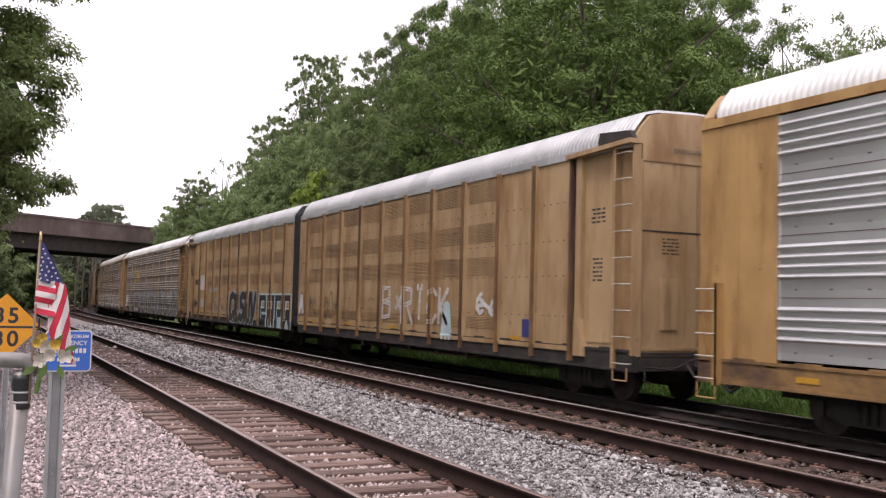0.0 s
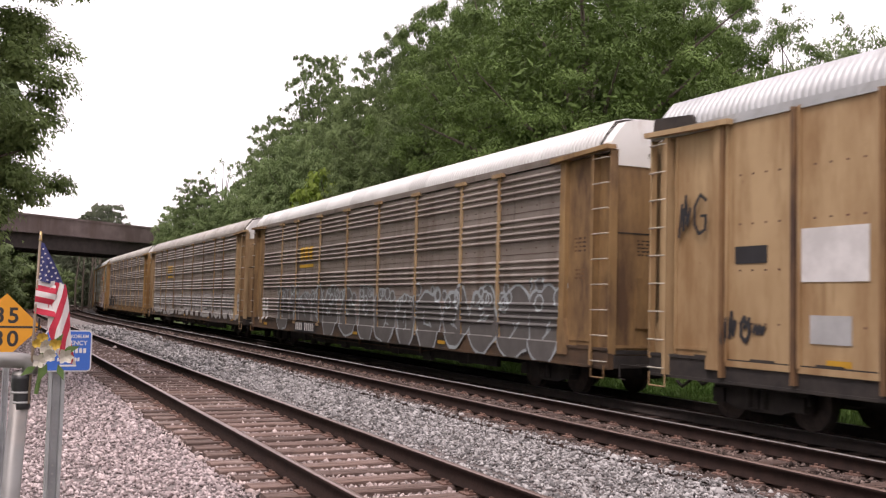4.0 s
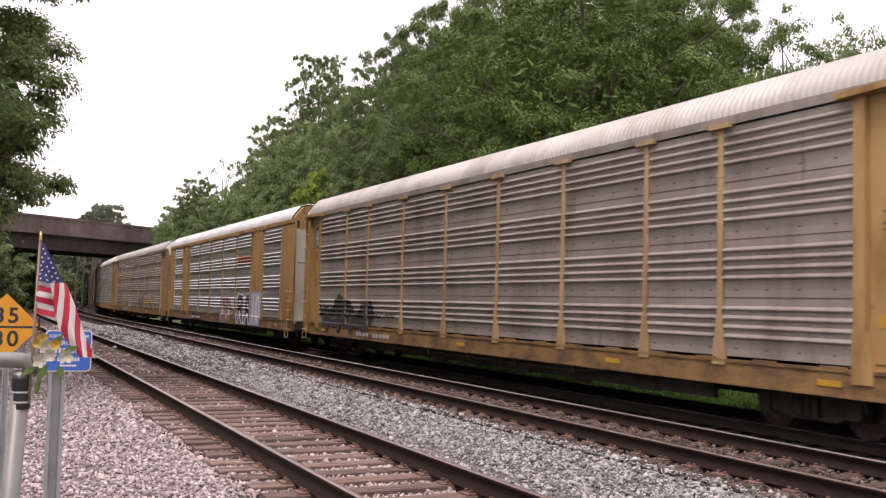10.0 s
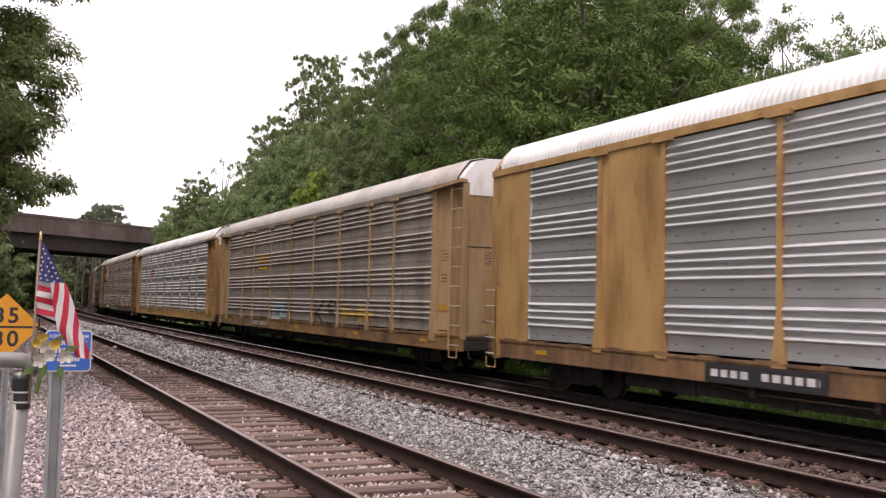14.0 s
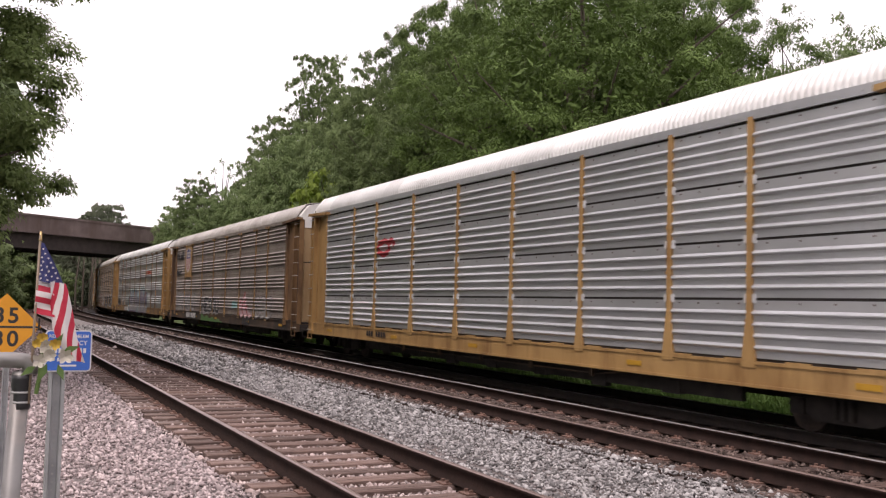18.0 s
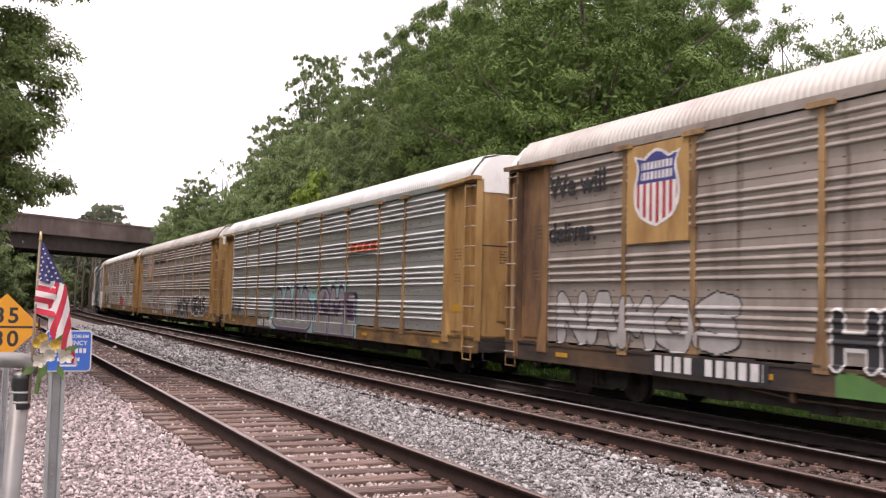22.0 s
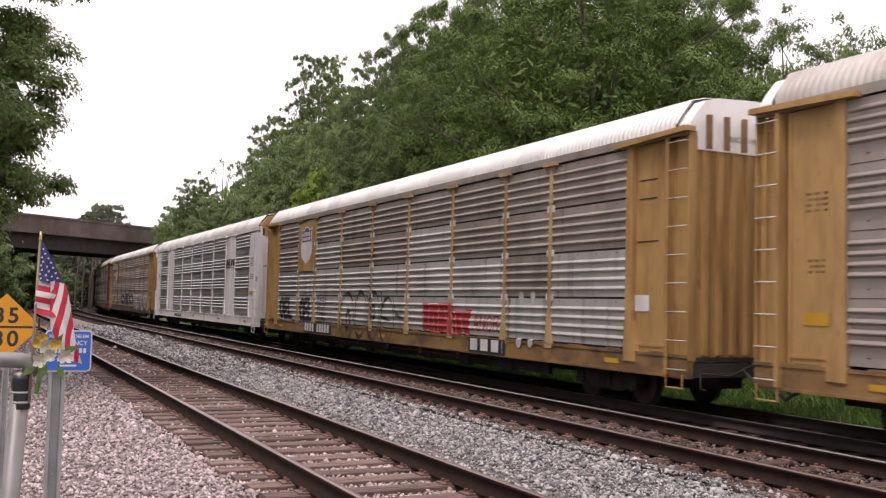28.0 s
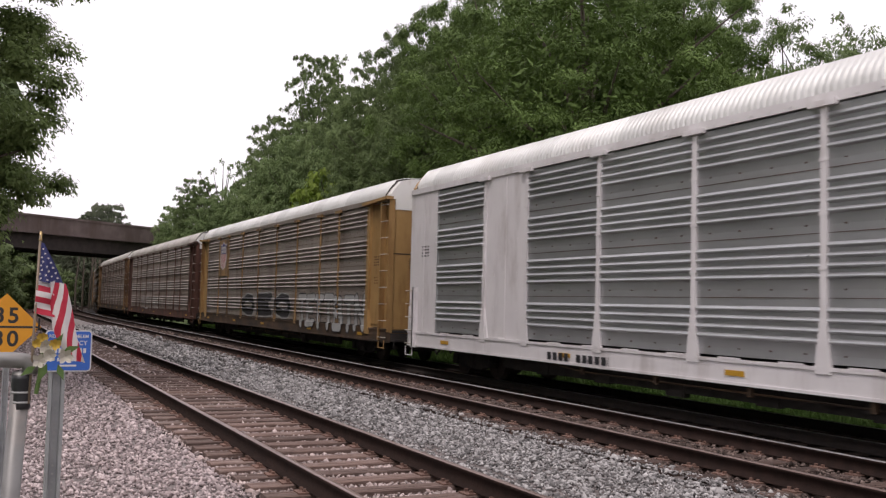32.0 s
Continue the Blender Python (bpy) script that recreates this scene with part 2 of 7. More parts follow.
P_REFLECT = paint("yellow_reflector", (0.50, 0.27, 0.02))


# ---- mesh tools ----
class Geo:
    """Collects boxes, prisms and tubes for one mesh."""

    def __init__(self):
        self.v, self.f, self.mi, self.m = [], [], [], 0

    def face(self, pts):
        i = len(self.v)
        self.v += [tuple(p) for p in pts]
        self.f.append(tuple(range(i, i + len(pts))))
        self.mi.append(self.m)

    def box(self, x0, x1, y0, y1, z0, z1):
        i = len(self.v)
        self.v += [(x, y, z) for z in (z0, z1) for x, y in ((x0, y0), (x1, y0), (x1, y1), (x0, y1))]
        for q in ((3, 2, 1, 0), (4, 5, 6, 7), (0, 1, 5, 4), (1, 2, 6, 5), (2, 3, 7, 6), (3, 0, 4, 7)):
            self.f.append(tuple(i + k for k in q))
            self.mi.append(self.m)
        return self

    def prism(self, poly, axis, a, b):
        """A polygon of pairs pushed along an axis from a to b."""
        i, k = len(self.v), len(poly)
        put = {"x": lambda u, w, t: (t, u, w), "y": lambda u, w, t: (u, t, w), "z": lambda u, w, t: (u, w, t)}[axis]
        self.v += [put(u, w, a) for u, w in poly] + [put(u, w, b) for u, w in poly]
        self.f += [tuple(range(i, i + k)), tuple(range(i + 2 * k - 1, i + k - 1, -1))]
        self.f += [(i + j, i + k + j, i + k + (j + 1) % k, i + (j + 1) % k) for j in range(k)]
        self.mi += [self.m] * (k + 2)
        return self

    def tube(self, pts, r, n=8, caps=True):
        """A round bar through points; r is one radius or one a point."""
        pts = [Vector(p) for p in pts]
        rs = r if isinstance(r, (list, tuple)) else [r] * len(pts)
        i = len(self.v)
        for j, p in enumerate(pts):
            d = (pts[min(j + 1, len(pts) - 1)] - pts[max(j - 1, 0)]).normalized()
            u = d.orthogonal().normalized() if j == 0 else (u - d * u.dot(d)).normalized()
            w = d.cross(u)
            self.v += [tuple(p + rs[j] * (math.cos(a) * u + math.sin(a) * w)) for a in (2 * math.pi * k / n for k in range(n))]
        for j in range(len(pts) - 1):
            for k in range(n):
                a, b = i + j * n + k, i + j * n + (k + 1) % n
                self.f.append((a, b, b + n, a + n))
                self.mi.append(self.m)
        if caps:
            self.f += [tuple(range(i + n - 1, i - 1, -1)), tuple(range(i + (len(pts) - 1) * n, i + len(pts) * n))]
            self.mi += [self.m] * 2
        return self

    def mesh(self, name, *mats, smooth=False):
        me = bpy.data.meshes.new(name)
        me.from_pydata(self.v, [], self.f)
        for m in mats:
            me.materials.append(m)
        me.polygons.foreach_set("material_index", self.mi)
        if smooth:
            me.polygons.foreach_set("use_smooth", [True] * len(self.f))
        me.update()
        return me


def put(name, me, parent, at=(0, 0, 0), rz=0, label="", kind="", mat=None):
    """One mesh as an object under a thing or a part."""
    ob = new(name, me)
    ob.parent = parent
    ob.matrix_basis = pose(*at, 0, 0, rz)
    if mat:
        ob.material_slots[0].link = "OBJECT"
        ob.material_slots[0].material = mat
    return tagged(ob, label=label, kind=kind)


def thing(name, at, label, category, group="", kind="", rz=0):
    ob = new(name)
    ob.matrix_basis = pose(*at, 0, 0, rz)
    return tagged(ob, label, category, group, kind)


def np_mesh(name, verts, faces, *mats, smooth=False):
    """A mesh from arrays of points and of equal-sized faces."""
    me = bpy.data.meshes.new(name)
    k = faces.shape[1]
    me.vertices.add(len(verts)), me.loops.add(faces.size), me.polygons.add(len(faces))
    me.vertices.foreach_set("co", verts.astype(np.float32).ravel())
    me.loops.foreach_set("vertex_index", faces.astype(np.int32).ravel())
    me.polygons.foreach_set("loop_start", np.arange(0, faces.size, k, dtype=np.int32))
    if smooth:
        me.polygons.foreach_set("use_smooth", np.ones(len(faces), bool))
    for m in mats:
        me.materials.append(m)
    me.update(calc_edges=True)
    return me


# ---- the line of the tracks: straight, then a curve to the right ----
CURVE_AT, CURVE_IN, BEND = 60.97, 40.0, 0.00171
LINE = [(-60.0, 0.0, -60.0, 0.0)]
_x, _y, _h = 0.0, -60.0, 0.0
for _i in range(1, 801):
    _s = -60.0 + 0.5 * _i
    _h += 0.5 * BEND * min(1.0, max(0.0, (_s - 0.25 - CURVE_AT) / CURVE_IN))
    _x, _y = _x + 0.5 * math.sin(_h), _y + 0.5 * math.cos(_h)
    LINE.append((_s, _x, _y, _h))
LINE = np.array(LINE)


def on_line(s, off):
    """Place and heading (to the right of +y) at the distance s along the line, off metres to its right."""
    x, y, h = (np.interp(s, LINE[:, 0], LINE[:, k]) for k in (1, 2, 3))
    return x + off * np.cos(h), y - off * np.sin(h), h


TRACKS = (0.7525, 5.4945, 9.664)
GAUGE = 1.505
DROP = 0.215  # the train's own track lies lower than the other two
RAIL_Z = (0.0, 0.0, -DROP)

# ---- ground ----
g = thing("ground", (0, 0, 0), "grassy ground beside the railway", "ground", kind="structure")
gx = np.concatenate([[-900, -300, -100, -40, -15, -9, -6.5, -5.2], np.linspace(-4.2, 13.2, 44), [14.5, 16, 19, 24, 32, 60, 150, 400, 900]])
gy = np.concatenate([[-300, -60, -20], np.linspace(-5, 60, 90), np.linspace(62, 200, 70), [260, 400, 800, 1600]])
bx = np.array([-900, -9, -6.5, -4.4, -3.0, -1.0, 7.35, 8.3, 11.2, 12.3, 13.4, 15, 19, 26, 60, 900])
bz = np.array([-1.0, -0.9, -0.62, -0.45, -0.30, -0.27, -0.27, -0.455, -0.455, -0.50, -0.70, -0.62, 0.0, 0.8, 1.5, 6.0])
GX, GY = np.meshgrid(gx, gy)
shift = np.interp(GY, LINE[:, 2], LINE[:, 1]) * (np.abs(GX) < 200)
GZ = np.interp(GX, bx, bz) + 0.012 * np.sin(GX * 7.1 + GY * 3.3) * np.sin(GY * 2.7 - GX * 2.0)
idx = np.arange(GX.size).reshape(GX.shape)
quads = np.stack([idx[:-1, :-1], idx[:-1, 1:], idx[1:, 1:], idx[1:, :-1]], -1).reshape(-1, 4)
me = np_mesh("ground_sheet", np.stack([GX + shift, GY, GZ], -1).reshape(-1, 3), quads, M_GRASS, M_GRAVEL, M_DARKBED, M_BROWNBED, smooth=True)
cx = GX.ravel()[quads].mean(1)
# index 2: the bed coloured for the train's shade
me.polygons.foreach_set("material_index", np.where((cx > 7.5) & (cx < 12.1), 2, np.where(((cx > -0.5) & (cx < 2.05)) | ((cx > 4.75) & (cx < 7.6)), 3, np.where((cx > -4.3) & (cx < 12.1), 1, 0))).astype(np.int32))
put("soil_sheet", me, g)


def ground_z(x):
    return float(np.interp(x, bx, bz))


# ---- tracks ----
RAIL_PROFILE = [(-0.068, -0.18), (0.068, -0.18), (0.068, -0.168), (0.010, -0.150), (0.010, -0.045), (0.036, -0.034), (0.036, -0.006), (0.028, 0.0), (-0.028, 0.0), (-0.036, -0.006), (-0.036, -0.034), (-0.010, -0.045), (-0.010, -0.150), (-0.068, -0.168)]


def rail_mesh(off, head, web):
    ss = np.concatenate([np.arange(-30, 60, 3.0), np.arange(60, 330, 2.0)])
    x, y, h = on_line(ss, off)
    k = len(RAIL_PROFILE)
    u = np.array([p[0] for p in RAIL_PROFILE])
    w = np.array([p[1] for p in RAIL_PROFILE])
    V = np.stack([x[:, None] + u * np.cos(h)[:, None], y[:, None] - u * np.sin(h)[:, None], np.broadcast_to(w, (len(ss), k))], -1).reshape(-1, 3)
    i = np.arange(len(ss) - 1)[:, None] * k
    j = np.arange(k)[None]
    F = np.stack([i + j, i + (j + 1) % k, i + k + (j + 1) % k, i + k + j], -1)
    me = np_mesh("rail", V, F.reshape(-1, 4), web, head)
    me.polygons.foreach_set("material_index", np.tile(np.isin(np.arange(k), (6, 7, 8)), len(ss) - 1).astype(np.int32))
    return me


def tie_mesh():
    gq = Geo()
    gq.prism([(-0.112, -0.17), (0.112, -0.17), (0.112, -0.012), (0.098, 0.0), (-0.098, 0.0), (-0.112, -0.012)], "x", -1.27, 1.27)
    for x, y, d in ((-1.0, 0.03, 0.5), (0.1, -0.04, 0.7), (0.8, 0.05, 0.4)):
        gq.box(x - d / 2, x + d / 2, y - 0.004, y + 0.004, -0.002, 0.003)
    return gq.mesh("tie", M_TIE)


TIE = tie_mesh()
gq = Geo()
gq.box(-0.17, 0.17, -0.09, 0.09, 0, 0.016)
for px in (-0.105, 0.105):
    for py in (-0.05, 0.05):
        gq.box(px - 0.016, px + 0.016, py - 0.016, py + 0.016, 0.016, 0.045)
PLATE = gq.mesh("tie_plate", M_PLATE)
rng = random.Random(3)
for ti, off in enumerate(TRACKS):
    tr = thing("railway_track", (0, 0, 0), ("rusty railway track on worn wooden ties, unused by the train", "railway track with shiny rails on wooden ties", "dark track under the passing train")[ti], "railway track", "tracks of the line", "structure")
    for sgn in (-1, 1):
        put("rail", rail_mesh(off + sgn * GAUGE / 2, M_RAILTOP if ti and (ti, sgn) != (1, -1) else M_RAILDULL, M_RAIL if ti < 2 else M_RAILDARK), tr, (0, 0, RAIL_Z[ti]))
    far = Geo()
    s, lim = -29.0, (62.0, 58.0, 40.0)[ti]
    while s < 230:
        x, y, h = on_line(s, off)
        a = math.degrees(-h) + rng.uniform(-1.2, 1.2)
        dx, dz = rng.uniform(-0.06, 0.06), rng.uniform(-0.012, 0.006) + RAIL_Z[ti]
        if 5.0 < s < lim:
            put("tie", TIE, tr, (x + dx, y, -0.19 + dz), a, mat=(M_TIE, M_TIED, M_TIED)[ti])
            if s < 36 and ti < 2:
                for sgn in (-1, 1):
                    put("tie_plate", PLATE, tr, (x + sgn * GAUGE / 2, y, -0.19 + dz), a)
        else:
            far.box(x - 1.27 + dx, x + 1.27 + dx, y - 0.112, y + 0.112, -0.34 + RAIL_Z[ti], -0.19 + dz)
        s += 0.52 + rng.uniform(-0.025, 0.025)
    put("far_tie", far.mesh("far_tie", M_TIED if ti else M_TIE), tr, kind="stuff")


# ---- loose stones ----
def stones(name, n, area, size, seed, mat, label, skip_rails=True):
    """Crushed stones scattered over an area (x0, x1, y0, y1), each a rough chip of eight faces."""
    r = np.random.default_rng(seed)
    x0, x1, y0, y1 = area
    P = np.stack([r.uniform(x0, x1, n), r.uniform(y0, y1, n)], -1)
    keep = np.ones(n, bool)
    for off in TRACKS:
        for sgn in (-1, 1):
            keep &= np.abs(P[:, 0] - off - sgn * GAUGE / 2) > 0.075
    P = P[keep]
    n = len(P)
    base = np.array([(1, 0, 0), (-1, 0, 0), (0, 1, 0), (0, -1, 0), (0, 0, 1), (0, 0, -1)], float)
    V = base[None] * r.uniform(0.55, 1.15, (n, 6, 1)) + r.normal(0, 0.22, (n, 6, 3))
    V *= (size * r.lognormal(0, 0.3, (n, 1, 1))) * np.stack([r.uniform(0.8, 1.3, n), r.uniform(0.7, 1.1, n), r.uniform(0.5, 0.9, n)], -1)[:, None]
    a, b = r.uniform(0, 6.28, n), r.normal(0, 0.5, n)
    ca, sa, cb, sb = np.cos(a), np.sin(a), np.cos(b), np.sin(b)
    X, Y, Z = V[..., 0], V[..., 1], V[..., 2]
    Y, Z = Y * cb[:, None] - Z * sb[:, None], Y * sb[:, None] + Z * cb[:, None]
    X, Y = X * ca[:, None] - Y * sa[:, None], X * sa[:, None] + Y * ca[:, None]
    z = np.interp(P[:, 0], bx, bz) + np.where((P[:, 0] > 4.15) & (P[:, 0] < 6.9), 0.034, 0.0) + np.where((P[:, 0] > 2.3) & (P[:, 0] < 4.0), 0.035, 0.0) + 0.014 + size * r.uniform(0.2, 0.8, n)
    W = np.stack([X + P[:, :1], Y + P[:, 1:2], Z + z[:, None]], -1).reshape(-1, 3)
    tri = np.array([(0, 2, 4), (2, 1, 4), (1, 3, 4), (3, 0, 4), (2, 0, 5), (1, 2, 5), (3, 1, 5), (0, 3, 5)])
    F = (np.arange(n)[:, None, None] * 6 + tri[None]).reshape(-1, 3)
    ob = new(name, np_mesh(name, W, F, mat))
    return tagged(ob, label, "ballast", kind="stuff")


STONE_L = "pinkish grey crushed stone ballast beside the track"
STONE_B = "brown-stained crushed stone between the ties, darkened for the train's shade"
for area, size, per, seed in (((6.0, 14.0), 0.0265, 430, 11), ((14.0, 24.0), 0.031, 270, 21), ((24.0, 42.0), 0.05, 75, 31), ((42.0, 62.0), 0.08, 30, 41)):
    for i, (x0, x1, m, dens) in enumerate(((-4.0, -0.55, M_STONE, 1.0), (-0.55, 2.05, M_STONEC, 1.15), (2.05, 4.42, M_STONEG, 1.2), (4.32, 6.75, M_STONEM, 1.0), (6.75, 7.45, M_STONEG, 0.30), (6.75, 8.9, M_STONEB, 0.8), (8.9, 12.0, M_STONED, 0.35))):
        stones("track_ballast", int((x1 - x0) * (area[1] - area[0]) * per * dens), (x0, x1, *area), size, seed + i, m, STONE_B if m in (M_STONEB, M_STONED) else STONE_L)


# ---- trees ----
def leaf_mesh(name, clumps, per, size, seed, mat, inner=0.12):
    """Leaves as drooping blades: a domed skirt round each clump (x, y, z, radius), larger sprays inside it."""
    r = np.random.default_rng(seed)
    C = np.repeat(clumps, per, 0)
    n = len(C)
    d = r.normal(0, 1, (n, 3))
    d /= np.linalg.norm(d, axis=1)[:, None]
    d[:, 2] = np.where(d[:, 2] < -0.35, -0.6 * d[:, 2], d[:, 2])
    deep = r.random(n) < inner
    rad = C[:, 3] * np.where(deep, r.uniform(0.1, 0.62, n), r.uniform(0.4, 1.0, n) ** 0.55 * r.uniform(0.9, 1.16, n))
    # small bunches break up the clump's skin
    rad *= 1 + 0.16 * np.sin(d[:, 0] * 9 + C[:, 0] * 7) * np.sin(d[:, 1] * 9 + C[:, 1] * 5) * np.cos(d[:, 2] * 8 + C[:, 2] * 3)
    P = C[:, :3] + d * rad[:, None] * np.array([1, 1, 0.85])
    nrm = d * 0.75 + np.array([0, 0, 0.55]) + r.normal(0, 0.27, (n, 3))
    nrm /= np.linalg.norm(nrm, axis=1)[:, None]
    u = d * np.array([1, 1, 0.2]) + np.array([0, 0, -0.55]) + r.normal(0, 0.55, (n, 3))
    u -= nrm * (u * nrm).sum(1)[:, None]
    u /= np.linalg.norm(u, axis=1)[:, None] + 1e-9
    w = np.cross(nrm, u)
    s = (size * r.uniform(0.6, 1.35, n) * np.where(deep, 1.9, 1.0))[:, None]
    V = np.stack([P - u * s + w * s * 0.62, P - u * s * 0.8 - w * s * 0.62, P + u * s * 1.1 - nrm * s * 0.3], 1).reshape(-1, 3)
    return np_mesh(name, V, np.arange(n * 3).reshape(-1, 3), mat)


def tree_meshes(seed, height, spread, clumps, per, size, mat, low=0.25, clump=(0.09, 0.16), squash=1.0, inner=0.12):
    """A trunk with limbs, and a crown of leaf clumps at the limbs' ends. Sizes in metres."""
    r = np.random.default_rng(seed)
    zc, rz = height * (1 + low) / 2, height * (1 - low) / 2
    d = r.normal(0, 1, (clumps, 3))
    d /= np.linalg.norm(d, axis=1)[:, None]
    lump = 1 + 0.22 * np.sin(3 * np.arctan2(d[:, 1], d[:, 0]) + seed) * np.cos(2.5 * d[:, 2] + seed * 0.7) + r.normal(0, 0.09, clumps)
    k = r.uniform(0.3, 1.0, clumps) ** 0.45 * lump
    C = np.stack([d[:, 0] * spread * k, d[:, 1] * spread * k * squash, zc + d[:, 2] * rz * k, height * r.uniform(*clump, clumps) * 0.62], -1)
    C[:, 2] = np.minimum(C[:, 2], height * 0.99)
    leaves = leaf_mesh("crown", C, per, size, seed + 7, mat, inner)
    gq = Geo()
    gq.tube([(0, 0, -0.4), (0.05, 0, height * 0.2), (0.15, 0.1, height * 0.5), (0.1, 0.1, height * 0.85)], [height * 0.024, height * 0.019, height * 0.012, 0.03], 8)
    for i in range(0, clumps, max(1, clumps // 22)):
        c = Vector(C[i, :3])
        z0 = min(max(height * 0.16, c.z * 0.62), height * 0.75)
        a = Vector((0.05, 0.05, z0))
        gq.tube([a, a.lerp(c, 0.55) + Vector((0, 0, 0.05 * height * 0.4)), c], [height * 0.008, height * 0.005, 0.02], 5)
    return leaves, gq.mesh("trunk", M_BARK)


def spaced(r, n, gap, draw):
    """Up to n points that keep a gap between them, from draw(r)."""
    out = np.zeros((0, 3))
    for _ in range(n * 30):
        p = draw(r)
        if len(out) == 0 or np.min(((out - p) ** 2).sum(1)) > gap * gap:
            out = np.vstack([out, p])
            if len(out) >= n:
                break
    return out


def head_leaves(C, heads, per, size, r):
    """Leafy heads: each clump carries smaller domes, and each dome a skin of drooping leaves. One triangle a leaf."""
    K = np.repeat(C, heads, 0)
    n = len(K)
    d = r.normal(0, 1, (n, 3))
    d /= np.linalg.norm(d, axis=1)[:, None]
    d[:, 2] = np.abs(d[:, 2]) * 0.9 - 0.15
    S = K[:, :3] + d * (K[:, 3] * r.uniform(0.45, 0.8, n))[:, None]
    R = K[:, 3] * r.uniform(0.34, 0.55, n)
    S, R = np.repeat(S, per, 0), np.repeat(R, per)
    n = len(S)
    e = r.normal(0, 1, (n, 3))
    e /= np.linalg.norm(e, axis=1)[:, None]
    e[:, 2] = np.where(e[:, 2] < -0.3, -e[:, 2] * 0.7, e[:, 2])
    P = S + e * (R * r.uniform(0.55, 1.12, n))[:, None]
    nrm = e * 0.8 + np.array([0, 0, 0.5]) + r.normal(0, 0.3, (n, 3))
    nrm /= np.linalg.norm(nrm, axis=1)[:, None]
    u = e * np.array([1, 1, 0.1]) + np.array([0, 0, -0.6]) + r.normal(0, 0.5, (n, 3))
    u -= nrm * (u * nrm).sum(1)[:, None]
    u /= np.linalg.norm(u, axis=1)[:, None] + 1e-9
    w = np.cross(nrm, u)
    k = (size * r.uniform(0.6, 1.35, n))[:, None]
    return np.stack([P - u * k + w * k * 0.55, P - u * k * 0.8 - w * k * 0.55, P + u * k * 1.15 - nrm * k * 0.35], 1).reshape(-1, 3)


def headed_tree(seed, height, spread, clumps, heads, per, size, mat, low=0.12, gap=1.15, clump=(0.75, 1.15), squash=1.0, fill=0.74):
    """A tree whose crown is a shell of separate leafy heads with deep gaps between, over an inner mass of foliage."""
    r = np.random.default_rng(seed)
    zc, rz = height * (1 + low) / 2, height * (1 - low) / 2

    def shell(lo, hi):
        def draw(q):
            d = q.normal(0, 1, 3)
            d /= np.linalg.norm(d)
            lump = 1 + 0.16 * math.sin(3 * math.atan2(d[1], d[0]) + seed) * math.cos(3.5 * d[2] + seed) + 0.08 * math.sin(7 * d[0] + 5 * d[2])
            k = q.uniform(lo, hi) * lump
            return np.array([d[0] * spread * k, d[1] * spread * k * squash, zc + d[2] * rz * k])
        return draw
    A = spaced(r, clumps, gap, shell(0.78, 1.0))
    B = spaced(r, clumps // 2, gap * 1.1, shell(0.5, 0.76))
    C = np.vstack([A, B])
    C[:, 2] = np.minimum(C[:, 2], height - 0.5)
    C = np.hstack([C, r.uniform(*clump, (len(C), 1))])
    V = head_leaves(C, heads, per, size, r)
    # inner foliage that closes the crown
    n = 16000
    d = r.normal(0, 1, (n, 3))
    d /= np.linalg.norm(d, axis=1)[:, None]
    k = r.uniform(0.3, fill, n)[:, None] ** 0.75
    Q = d * k * np.array([spread, spread * squash, rz]) + np.array([0, 0, zc])
    a, b = r.normal(0, 0.12, (n, 3)), r.normal(0, 0.12, (n, 3))
    V = np.concatenate([V, np.stack([Q, Q + a, Q + b], 1).reshape(-1, 3)])
    leaves = np_mesh("crown", V, np.arange(len(V)).reshape(-1, 3), mat)
    gq = Geo()
    gq.tube([(0, 0, -0.4), (0.05, 0, height * 0.2), (0.15, 0.1, height * 0.5), (0.1, 0.1, height * 0.85)], [height * 0.024, height * 0.019, height * 0.012, 0.03], 8)
    for i in range(0, len(A), max(1, len(A) // 26)):
        c = Vector(C[i, :3])
        z0 = min(max(height * 0.16, c.z * 0.62), height * 0.75)
        q = Vector((0.05, 0.05, z0))
        gq.tube([q, q.lerp(c, 0.55) + Vector((0, 0, 0.02 * height)), c], [height * 0.008, height * 0.005, 0.02], 5)
    return leaves, gq.mesh("trunk", M_BARK)


KINDS = {}


def tree(kind, at, scale, turn, label, args, group="trees along the line", name="tree", category="tree", sz=None):
    if kind not in KINDS:
        KINDS[kind] = headed_tree(**args) if "heads" in args else tree_meshes(**args)
    leaves, trunk = KINDS[kind]
    t = new(name)
    t.matrix_basis = pose(*at, 0, 0, turn) @ Matrix.Diagonal((scale, scale, sz or scale, 1))
    tagged(t, label, category, group)
    put("crown", leaves, t)
    put("trunk", trunk, t)
    return t


BIG = dict(seed=5, height=17.0, spread=6.4, clumps=200, heads=8, per=150, size=0.046, mat=M_LEAF, low=0.08, gap=1.9, clump=(0.75, 1.12))
MID = dict(seed=9, height=15.0, spread=4.6, clumps=330, heads=6, per=58, size=0.066, mat=M_LEAFD, low=0.06, gap=0.92, clump=(0.48, 0.78), fill=0.88)
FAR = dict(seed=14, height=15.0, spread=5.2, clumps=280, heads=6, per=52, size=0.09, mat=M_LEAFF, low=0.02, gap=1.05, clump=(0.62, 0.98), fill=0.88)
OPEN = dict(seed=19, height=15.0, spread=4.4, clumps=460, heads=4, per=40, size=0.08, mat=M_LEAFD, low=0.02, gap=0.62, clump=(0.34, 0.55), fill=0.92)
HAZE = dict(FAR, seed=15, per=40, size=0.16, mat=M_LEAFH)
